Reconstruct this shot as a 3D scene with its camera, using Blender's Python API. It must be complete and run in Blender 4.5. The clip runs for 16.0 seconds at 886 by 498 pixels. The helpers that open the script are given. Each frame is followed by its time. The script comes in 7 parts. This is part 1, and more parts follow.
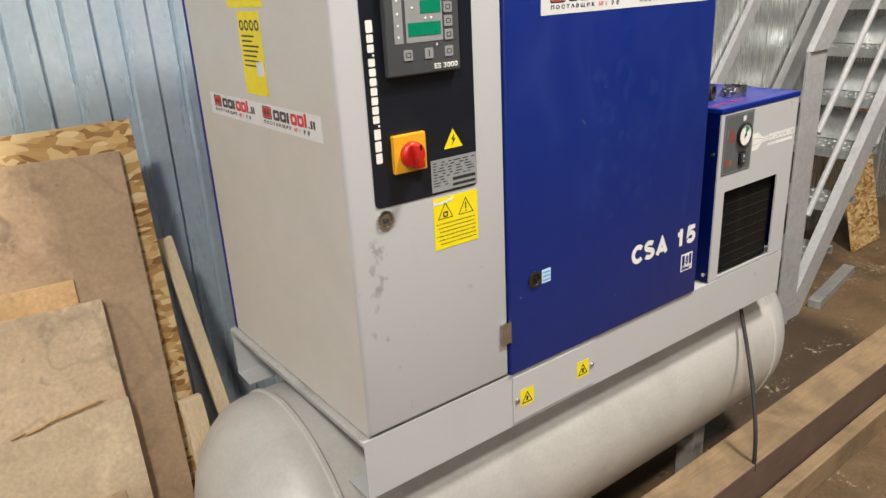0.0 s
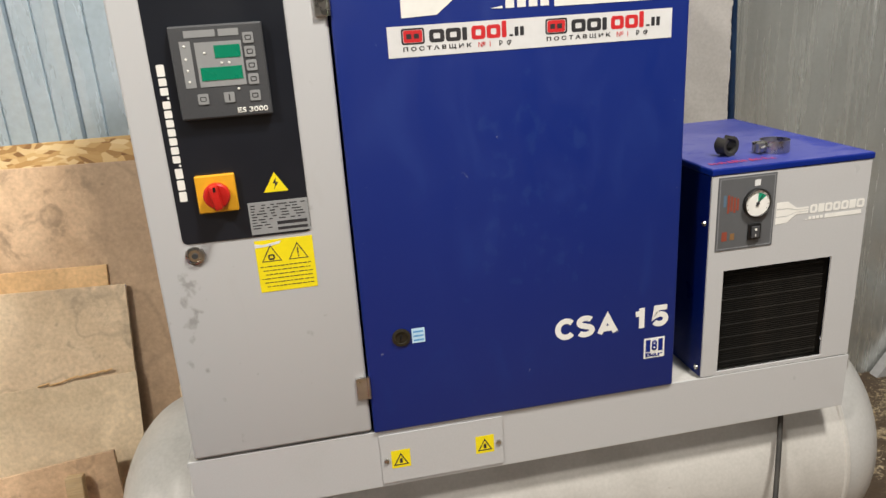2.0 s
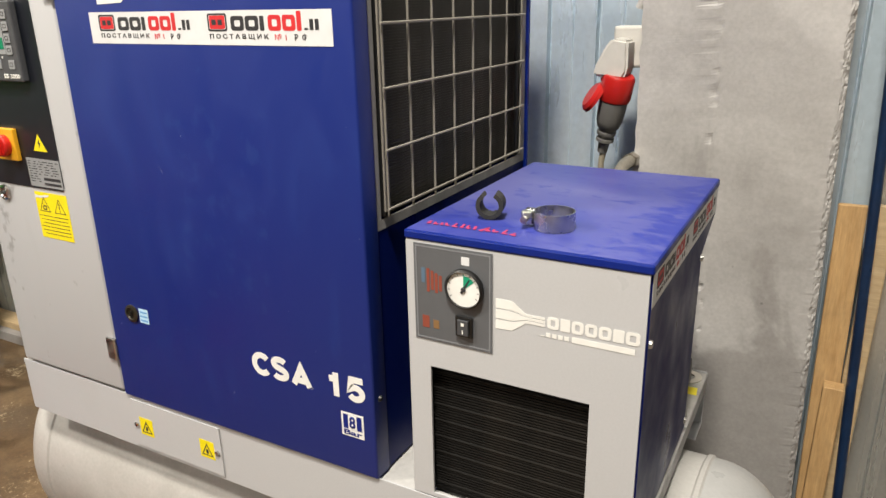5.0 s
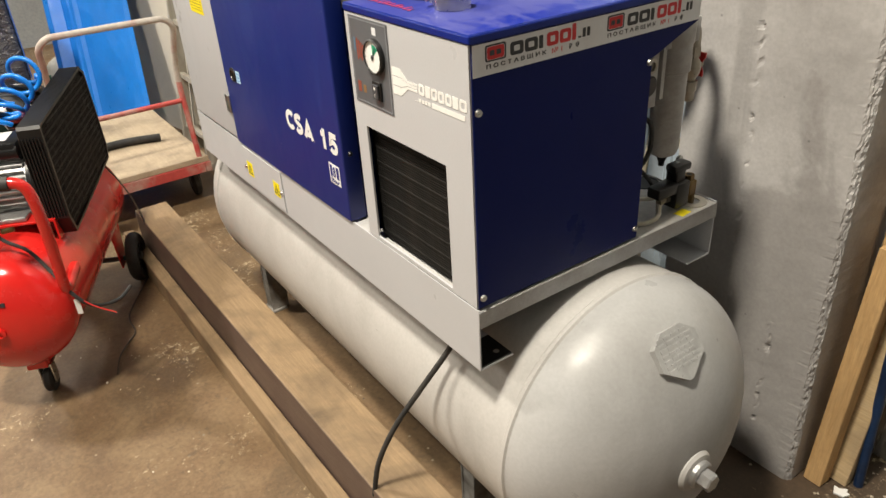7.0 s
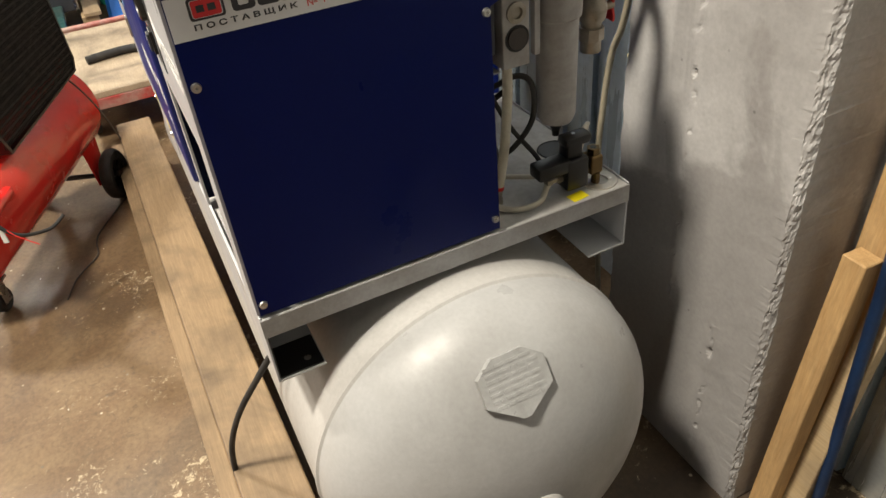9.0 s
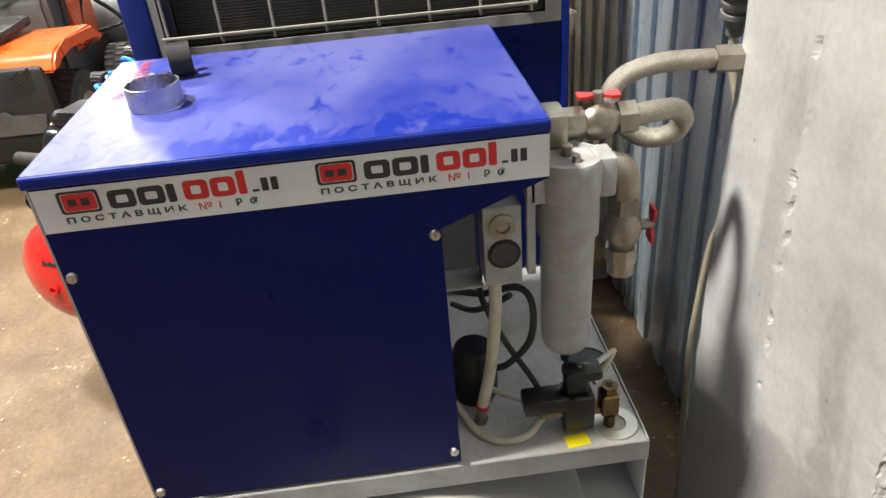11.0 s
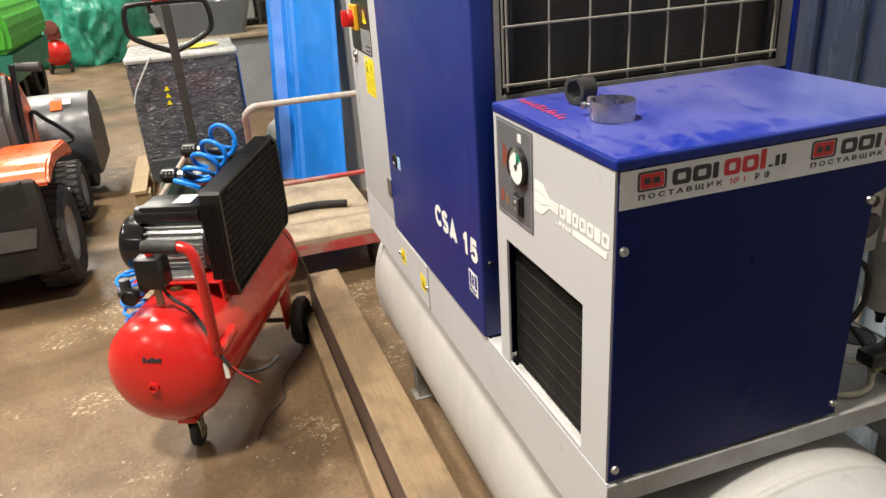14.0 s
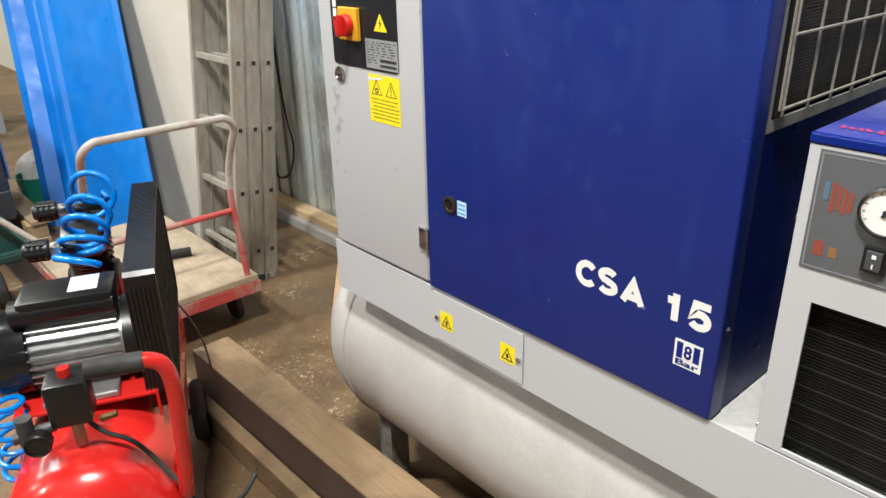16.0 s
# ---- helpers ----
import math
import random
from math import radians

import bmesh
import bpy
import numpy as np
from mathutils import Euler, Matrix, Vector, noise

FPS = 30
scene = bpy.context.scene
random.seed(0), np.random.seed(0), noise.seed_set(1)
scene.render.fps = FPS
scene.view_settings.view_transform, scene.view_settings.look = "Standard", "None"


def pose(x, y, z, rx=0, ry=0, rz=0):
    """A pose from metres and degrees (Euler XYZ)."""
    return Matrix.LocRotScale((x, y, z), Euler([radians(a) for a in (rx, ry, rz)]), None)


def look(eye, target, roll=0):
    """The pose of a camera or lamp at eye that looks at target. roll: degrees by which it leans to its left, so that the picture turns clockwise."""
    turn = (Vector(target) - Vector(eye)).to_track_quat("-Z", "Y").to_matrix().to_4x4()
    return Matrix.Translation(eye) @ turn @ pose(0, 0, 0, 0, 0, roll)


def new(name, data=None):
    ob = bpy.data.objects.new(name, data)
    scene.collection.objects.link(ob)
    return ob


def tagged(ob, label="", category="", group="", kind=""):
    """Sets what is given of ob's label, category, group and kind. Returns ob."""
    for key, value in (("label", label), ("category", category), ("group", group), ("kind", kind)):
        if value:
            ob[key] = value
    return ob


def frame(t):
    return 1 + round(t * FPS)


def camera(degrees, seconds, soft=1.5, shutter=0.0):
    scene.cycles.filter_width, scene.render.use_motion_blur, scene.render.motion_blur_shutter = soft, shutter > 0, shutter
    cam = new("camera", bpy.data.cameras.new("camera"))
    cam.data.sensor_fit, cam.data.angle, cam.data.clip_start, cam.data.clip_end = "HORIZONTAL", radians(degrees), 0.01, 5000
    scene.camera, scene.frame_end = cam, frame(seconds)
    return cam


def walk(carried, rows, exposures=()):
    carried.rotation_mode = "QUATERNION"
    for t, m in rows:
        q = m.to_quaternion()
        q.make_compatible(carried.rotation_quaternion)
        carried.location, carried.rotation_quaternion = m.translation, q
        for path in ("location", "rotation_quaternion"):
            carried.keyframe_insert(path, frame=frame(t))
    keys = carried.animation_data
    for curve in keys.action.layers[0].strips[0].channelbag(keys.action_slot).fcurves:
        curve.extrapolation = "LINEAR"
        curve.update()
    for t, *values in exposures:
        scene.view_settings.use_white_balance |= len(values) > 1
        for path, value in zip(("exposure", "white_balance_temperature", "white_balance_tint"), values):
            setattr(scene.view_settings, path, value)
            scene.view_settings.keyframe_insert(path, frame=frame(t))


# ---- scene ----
cam = camera(63.1, 16.0)
PATH = [
    (0, (-0.537, -1.026, 1.601), (0.57, 0.49, 0.91), -3.1),
    (0.5, (-0.385, -1.226, 1.622), (0.503, 0.448, 0.982), -2.9),
    (1, (-0.219, -1.242, 1.603), (0.522, 0.511, 0.988), -3.1),
    (1.5, (0.007, -1.216, 1.612), (0.618, 0.579, 0.975), -3.7),
    (2, (0.302, -1.287, 1.616), (0.643, 0.577, 0.977), -3.7),
    (2.5, (0.505, -1.256, 1.589), (0.661, 0.634, 0.954), -2.7),
    (3, (0.745, -1.196, 1.597), (0.742, 0.689, 0.928), -2.6),
    (3.5, (1.097, -1.235, 1.595), (0.772, 0.621, 0.925), -3.6),
    (3.7, (1.189, -1.211, 1.594), (0.773, 0.629, 0.928), -3.0),
    (5.8, (1.961, -0.657, 1.591), (0.651, 0.687, 0.902), -1.2),
    (6, (2.052, -0.61, 1.581), (0.641, 0.597, 0.839), -1.6),
    (6.5, (2.21, -0.569, 1.544), (0.728, 0.411, 0.626), -2.5),
    (7, (2.294, -0.617, 1.516), (0.849, 0.347, 0.525), -3.5),
    (7.5, (2.461, -0.497, 1.486), (1.052, 0.384, 0.374), -3.7),
    (8, (2.559, -0.406, 1.485), (1.167, 0.369, 0.276), -5.5),
    (8.5, (2.519, -0.296, 1.484), (1.082, 0.392, 0.275), -6.7),
    (9, (2.293, -0.053, 1.483), (0.825, 0.569, 0.275), -6.0),
    (9.5, (2.167, 0.159, 1.483), (0.62, 0.535, 0.271), -5.1),
    (9.7, (2.141, 0.261, 1.496), (0.562, 0.47, 0.286), -5.8),
    (11.8, (2.129, 0.365, 1.555), (0.393, 0.519, 0.574), -3.1),
    (12, (2.132, 0.316, 1.558), (0.381, 0.495, 0.608), -2.9),
    (12.5, (2.179, 0.035, 1.553), (0.386, 0.317, 0.713), -2.2),
    (13, (2.244, -0.081, 1.591), (0.418, 0.273, 0.856), 0.1),
    (13.2, (2.258, -0.099, 1.583), (0.426, 0.255, 0.863), 0.6),
    (13.5, (2.254, -0.178, 1.566), (0.421, 0.201, 0.86), -0.3),
    (14, (2.16, -0.43, 1.518), (0.408, 0.114, 0.723), -4.0),
    (14.5, (2.018, -0.574, 1.459), (0.395, 0.046, 0.469), -5.3),
    (15, (1.81, -0.683, 1.49), (0.235, 0.077, 0.519), -5.8),
    (15.5, (1.641, -0.838, 1.506), (0.196, 0.22, 0.616), -3.6),
    (16, (1.439, -0.912, 1.504), (0.069, 0.303, 0.697), -1.3),
]
EXPOSURES = [(0, -.28, 6700, 10), (.5, -.40, 6700, 10), (1, -.48, 6700, 10), (2, -.38, 6750, 10), (3.5, -.3, 6700, 10), (6, .03, 7050, 10), (8, .03, 7150, 10), (9, .15, 7100, 10), (9.5, .35, 7000, 10), (11.8, .70, 6400, 8), (12.5, .65, 6800, 11), (13.5, .42, 6980, 11), (14.5, -.05, 6700, 9), (15.5, -.08, 6500, 8), (16, .02, 6300, 8)]
walk(cam, [(t, look(eye, target, roll)) for t, eye, target, roll in PATH], EXPOSURES)

# ---- light ----
world = bpy.data.worlds.new("hall_air")
world.use_nodes = True
world.node_tree.nodes["Background"].inputs[0].default_value = (0.75, 0.85, 1.0, 1)
world.node_tree.nodes["Background"].inputs[1].default_value = 0.004
scene.world = world


def lamp(name, x, y, z, sx, sy, watts, col=(1.0, 0.965, 0.895)):
    """A ceiling fitting that shines down."""
    data = bpy.data.lights.new(name, "AREA")
    data.shape, data.size, data.size_y, data.energy, data.color = "RECTANGLE", sx, sy, watts, col
    ob = new(name, data)
    ob.matrix_basis = pose(x, y, z)
    return ob


# small high-bay lamps, whose shadows are hard
LAMPS = [(1.50, -1.45, 320), (-2.1, -2.3, 275), (-1.5, -5.8, 130), (-6.4, -2.4, 170), (3.4, -7.0, 60), (-6.0, -6.4, 180), (-9.6, -2.6, 260), (-13.0, -5.0, 300)]
for lx, ly, lw in LAMPS:
    lamp("hall_light", lx, ly, 4.70, 0.45, 0.45, lw)
# bright flood light high on the east side of the hall
flood = lamp("flood_light", 5.2, -4.4, 3.6, 0.35, 0.25, 8, (0.86, 0.96, 1.0))
flood.matrix_basis = look((5.2, -4.4, 3.6), (1.2, 0.3, 0.8))


# ---- materials ----
def nodes_of(name):
    m = bpy.data.materials.new(name)
    m.use_nodes = True
    t = m.node_tree
    return m, t, t.nodes["Principled BSDF"]


def link(t, a, b):
    t.links.new(a, b)


def coords(t, stretch=(1, 1, 1), shift=False):
    tc = t.nodes.new("ShaderNodeTexCoord")
    mp = t.nodes.new("ShaderNodeMapping")
    mp.inputs["Scale"].default_value = stretch
    link(t, tc.outputs["Object"], mp.inputs[0])
    if shift:
        oi = t.nodes.new("ShaderNodeObjectInfo")
        mu = t.nodes.new("ShaderNodeMath")
        mu.operation = "MULTIPLY"
        mu.inputs[1].default_value = 37.0
        link(t, oi.outputs["Random"], mu.inputs[0])
        link(t, mu.outputs[0], mp.inputs["Location"])
    return mp.outputs[0]


def noise_tex(t, vec, scale, detail=4, rough=0.55, dist=0.0):
    n = t.nodes.new("ShaderNodeTexNoise")
    n.inputs["Scale"].default_value, n.inputs["Detail"].default_value = scale, detail
    n.inputs["Roughness"].default_value, n.inputs["Distortion"].default_value = rough, dist
    link(t, vec, n.inputs["Vector"])
    return n.outputs["Fac"]


def ramp(t, fac, stops):
    r = t.nodes.new("ShaderNodeValToRGB")
    els = r.color_ramp.elements
    while len(els) < len(stops):
        els.new(0.5)
    for e, (p, c) in zip(els, stops):
        e.position = p
        e.color = (*c, 1) if isinstance(c, tuple) else (c, c, c, 1)
    link(t, fac, r.inputs[0])
    return r.outputs[0]


def mixc(t, fac, a, b, mode="MIX"):
    m = t.nodes.new("ShaderNodeMix")
    m.data_type, m.blend_type = "RGBA", mode
    for sock, v in ((m.inputs[0], fac), (m.inputs[6], a), (m.inputs[7], b)):
        if isinstance(v, (int, float)):
            sock.default_value = v
        elif isinstance(v, tuple):
            sock.default_value = (*v, 1)
        else:
            link(t, v, sock)
    return m.outputs[2]


def bump(t, bsdf, fac, strength, dist=0.01):
    b = t.nodes.new("ShaderNodeBump")
    b.inputs["Strength"].default_value, b.inputs["Distance"].default_value = strength, dist
    link(t, fac, b.inputs["Height"])
    link(t, b.outputs[0], bsdf.inputs["Normal"])


def surface(name, col, col2=None, rough=0.5, metal=0.0, big=2.5, small=45, amount=0.5, grain=0.12, relief=0.05, rvar=0.15,
            stretch=(1, 1, 1), lo=0.42, hi=0.68, shift=False, coat=0.0, spec=0.5):
    """A surface with large stains towards col2, fine grain, uneven gloss and fine relief."""
    m, t, b = nodes_of(name)
    vec = coords(t, stretch, shift)
    big_n, small_n = noise_tex(t, vec, big, 6, 0.6, 0.3), noise_tex(t, vec, small, 5, 0.6)
    col2 = col2 or tuple(c * 0.72 for c in col)
    stain = ramp(t, big_n, [(lo, 0.0), (hi, amount)])
    c = mixc(t, stain, col, col2)
    g = ramp(t, small_n, [(0.3, 1 - grain), (0.7, 1 + grain)])
    link(t, mixc(t, 1.0, c, g, "MULTIPLY"), b.inputs["Base Color"])
    rr = ramp(t, noise_tex(t, vec, big * 3.1, 5), [(0.3, max(0.03, rough - rvar)), (0.7, min(1, rough + rvar))])
    link(t, rr, b.inputs["Roughness"])
    b.inputs["Metallic"].default_value = metal
    b.inputs["Coat Weight"].default_value = coat
    b.inputs["Specular IOR Level"].default_value = spec
    if relief:
        bump(t, b, small_n, relief, 0.004)
    return m


def plain(name, col, rough=0.5, metal=0.0):
    return surface(name, col, rough=rough, metal=metal, grain=0.05, relief=0.01, amount=0.15, rvar=0.06)


def film_material(name, col, col2, stretch, strength):
    """Something dark under glossy stretch film, gathered in long creases."""
    m, t, b = nodes_of(name)
    v = coords(t, stretch)
    crease = noise_tex(t, v, 3.2, 6, 0.55, 1.6)
    fold = noise_tex(t, v, 7.5, 5, 0.55, 2.2)
    c = mixc(t, ramp(t, crease, [(0.42, 0.0), (0.66, 1.0)]), col, col2)
    # pale folds: whitish film, with its glints painted into the colour
    c = mixc(t, ramp(t, fold, [(0.60, 0.0), (0.64, 0.8), (0.66, 0.8), (0.70, 0.1)]), c, (0.46, 0.46, 0.48))
    link(t, c, b.inputs["Base Color"])
    b.inputs["Roughness"].default_value = 0.14
    b.inputs["Coat Weight"].default_value = 0.7
    bump(t, b, fold, strength, 0.05)
    return m


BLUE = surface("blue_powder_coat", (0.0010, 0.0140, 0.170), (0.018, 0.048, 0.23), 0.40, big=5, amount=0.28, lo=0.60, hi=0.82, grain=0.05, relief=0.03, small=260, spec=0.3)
# darker copy of the blue coat, for panels that stand in shade
BLUE_SHADE = surface("shaded_blue_panel", (0.0005, 0.0060, 0.080), (0.001, 0.009, 0.092), 0.40, big=3, amount=0.25, grain=0.05, relief=0.03, small=260, spec=0.14)
GREY = surface("grey_powder_coat", (0.455, 0.462, 0.48), (0.37, 0.36, 0.345), 0.42, big=3, amount=0.35, lo=0.55, hi=0.85, grain=0.03, relief=0.04, small=260)
GREY_W = surface("warm_grey_panel", (0.53, 0.515, 0.49), (0.45, 0.42, 0.38), 0.45, big=2.5, amount=0.4, grain=0.03, relief=0.04, small=260)

BLACK = plain("black_plastic", (0.0075, 0.0075, 0.008), 0.36)
NAVY = plain("dark_control_panel", (0.008, 0.010, 0.016), 0.35)
ANTH = surface("anthracite_plastic", (0.055, 0.058, 0.065), rough=0.5, grain=0.08, relief=0.08, small=300)
PALEGREY = plain("pale_grey_foil", (0.26, 0.27, 0.28), 0.5)
WHITE = plain("white_print", (0.75, 0.75, 0.73), 0.5)
STICK = surface("white_sticker_foil", (0.66, 0.67, 0.69), (0.5, 0.5, 0.5), 0.4, big=9, amount=0.35, grain=0.03, relief=0.0)
INK = plain("dark_print", (0.025, 0.025, 0.03), 0.5)
REDINK = plain("red_print", (0.55, 0.02, 0.025), 0.5)
YELLOW = plain("yellow_sticker", (0.80, 0.66, 0.01), 0.5)
AMBER = plain("amber_plate", (0.72, 0.36, 0.02), 0.4)
REDPL = plain("red_plastic", (0.50, 0.015, 0.012), 0.35)
GREENLCD = plain("green_display", (0.0, 0.20, 0.11), 0.25)
STEEL = surface("zinc_steel", (0.55, 0.54, 0.52), (0.3, 0.28, 0.25), 0.3, 1.0, big=14, amount=0.5, grain=0.1, relief=0.05)
BRASS = surface("tarnished_brass", (0.22, 0.15, 0.07), (0.10, 0.07, 0.04), 0.4, 1.0, big=20, amount=0.6)
NICKEL = surface("dull_nickel_fitting", (0.36, 0.33, 0.28), (0.16, 0.13, 0.10), 0.42, 0.9, big=25, amount=0.6, relief=0.1)
RUBBER = surface("black_rubber", (0.018, 0.018, 0.018), (0.07, 0.06, 0.05), 0.75, big=9, amount=0.5, relief=0.15)
RED = surface("red_gloss_paint", (0.60, 0.018, 0.016), (0.42, 0.03, 0.02), 0.22, big=4, amount=0.4, grain=0.03, relief=0.01, rvar=0.1, coat=0.3)
ALU = surface("cast_aluminium", (0.50, 0.50, 0.50), (0.3, 0.3, 0.29), 0.42, 0.85, big=15, amount=0.5, relief=0.12)
ALU_L = surface("ladder_aluminium", (0.44, 0.415, 0.365), (0.25, 0.21, 0.15), 0.5, 0.45, big=9, amount=0.7, stretch=(1, 1, 0.25), relief=0.05)
AZURE = plain("azure_hose", (0.0, 0.19, 0.68), 0.3)
GALV = surface("galvanised_steel", (0.52, 0.535, 0.54), (0.36, 0.37, 0.37), 0.42, 0.6, big=6, small=60, amount=0.6, grain=0.12, relief=0.03)
STAIRG = surface("grey_stair_paint", (0.40, 0.40, 0.415), (0.3, 0.3, 0.3), 0.45, big=5, amount=0.4)
ORANGE = plain("orange_bonnet", (0.75, 0.10, 0.012), 0.3)
GREENP = surface("green_canopy_paint", (0.07, 0.42, 0.04), (0.05, 0.30, 0.04), 0.4, big=3, amount=0.4)
TEAL = surface("teal_chassis_paint", (0.01, 0.17, 0.12), rough=0.5)
TARP = surface("green_tarpaulin", (0.02, 0.26, 0.17), (0.01, 0.14, 0.10), 0.4, big=7, amount=0.7, relief=0.2)
SKYBLUE = surface("bright_blue_sheet", (0.004, 0.17, 0.60), (0.008, 0.10, 0.38), 0.42, big=3, amount=0.4, grain=0.05, relief=0.02)
CREAM = surface("cream_panel", (0.56, 0.53, 0.47), (0.47, 0.43, 0.37), 0.55, big=2, amount=0.5, grain=0.03)
WRAP = film_material("dark_cabinet_in_film", (0.075, 0.072, 0.085), (0.15, 0.15, 0.165), (1.6, 1.6, 4.5), 1.0)
SEAT = surface("black_vinyl", (0.016, 0.015, 0.015), (0.04, 0.035, 0.03), 0.65, big=6, amount=0.5, grain=0.1, relief=0.1, small=160, spec=0.3)
DARKSTEEL = surface("dark_steel_frame", (0.035, 0.037, 0.04), (0.10, 0.08, 0.06), 0.5, big=8, amount=0.4)
CARTRED = surface("worn_red_tube", (0.42, 0.06, 0.055), (0.36, 0.28, 0.24), 0.5, big=6, amount=0.9, lo=0.42, hi=0.6)
CARTPALE = surface("rubbed_pale_tube", (0.44, 0.40, 0.36), (0.36, 0.14, 0.12), 0.5, big=5, amount=0.8, lo=0.52, hi=0.7)


def wood(name, col, col2, along="x", dirt=(0.2, 0.16, 0.12), dirty=0.3, rough=0.65):
    m, t, b = nodes_of(name)
    st = {"x": (0.6, 9, 9), "y": (9, 0.6, 9), "z": (9, 9, 0.6)}[along]
    v = coords(t, st, True)
    g = noise_tex(t, v, 6, 8, 0.65, 1.2)
    fine = noise_tex(t, v, 30, 4, 0.6)
    c = mixc(t, ramp(t, g, [(0.3, 0.0), (0.7, 1.0)]), col, col2)
    c = mixc(t, 1.0, c, ramp(t, fine, [(0.25, 0.85), (0.75, 1.15)]), "MULTIPLY")
    d = ramp(t, noise_tex(t, coords(t, (1, 1, 1), True), 5, 6, 0.65, 0.4), [(0.45, 0.0), (0.75, dirty)])
    link(t, mixc(t, d, c, dirt), b.inputs["Base Color"])
    b.inputs["Roughness"].default_value = rough
    bump(t, b, g, 0.25, 0.004)
    return m


PINE = wood("new_pine", (0.60, 0.385, 0.18), (0.46, 0.27, 0.11), "z", (0.22, 0.14, 0.07), 0.45, 0.72)
PINE_PALE = wood("pale_new_pine", (0.72, 0.58, 0.40), (0.62, 0.48, 0.31), "z", dirty=0.2)
PINE_X = wood("rough_pine_rail", (0.56, 0.42, 0.25), (0.45, 0.32, 0.17), "x", dirty=0.5)
BEAM = wood("dirty_timber", (0.30, 0.205, 0.115), (0.225, 0.150, 0.082), "x", (0.105, 0.072, 0.043), 0.9, 0.65)
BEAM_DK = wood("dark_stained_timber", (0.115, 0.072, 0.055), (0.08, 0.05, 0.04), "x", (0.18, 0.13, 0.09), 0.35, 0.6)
DECK = wood("dusty_plywood_deck", (0.41, 0.33, 0.235), (0.36, 0.285, 0.20), "x", (0.17, 0.135, 0.10), 0.95, 0.8)
PALLETW = wood("pallet_wood", (0.42, 0.30, 0.17), (0.32, 0.22, 0.12), "x", dirty=0.5)


def osb_material():
    m, t, b = nodes_of("oriented_strand_board")
    v = coords(t, (14, 1, 34))
    n = t.nodes.new("ShaderNodeTexNoise")
    n.inputs["Scale"].default_value = 2.0
    link(t, coords(t, (3, 3, 3)), n.inputs["Vector"])
    add = t.nodes.new("ShaderNodeVectorMath")
    add.operation = "MULTIPLY_ADD"
    link(t, n.outputs["Color"], add.inputs[0])
    add.inputs[1].default_value = (1.6, 0.5, 2.4)
    link(t, v, add.inputs[2])
    vo = t.nodes.new("ShaderNodeTexVoronoi")
    vo.inputs["Scale"].default_value = 2.3
    link(t, add.outputs[0], vo.inputs["Vector"])
    sep = t.nodes.new("ShaderNodeSeparateColor")
    link(t, vo.outputs["Color"], sep.inputs[0])
    c = ramp(t, sep.outputs[0], [(0.0, (0.20, 0.09, 0.025)), (0.30, (0.42, 0.24, 0.08)), (0.65, (0.58, 0.38, 0.16)), (1.0, (0.70, 0.54, 0.30))])
    link(t, c, b.inputs["Base Color"])
    b.inputs["Roughness"].default_value = 0.6
    bump(t, b, sep.outputs[1], 0.3, 0.004)
    return m


OSB = osb_material()


def math_node(t, op, a, b=0.0, c=0.0):
    n = t.nodes.new("ShaderNodeMath")
    n.operation = op
    for sock, v in zip(n.inputs, (a, b, c)):
        if isinstance(v, (int, float)):
            sock.default_value = v
        else:
            link(t, v, sock)
    return n.outputs[0]


def band(t, val, centre, half, soft):
    """1 within half of the centre, 0 beyond soft more."""
    d = math_node(t, "ABSOLUTE", math_node(t, "SUBTRACT", val, centre))
    mr = t.nodes.new("ShaderNodeMapRange")
    mr.inputs["From Min"].default_value, mr.inputs["From Max"].default_value = half + soft, half
    link(t, d, mr.inputs["Value"])
    return mr.outputs[0]


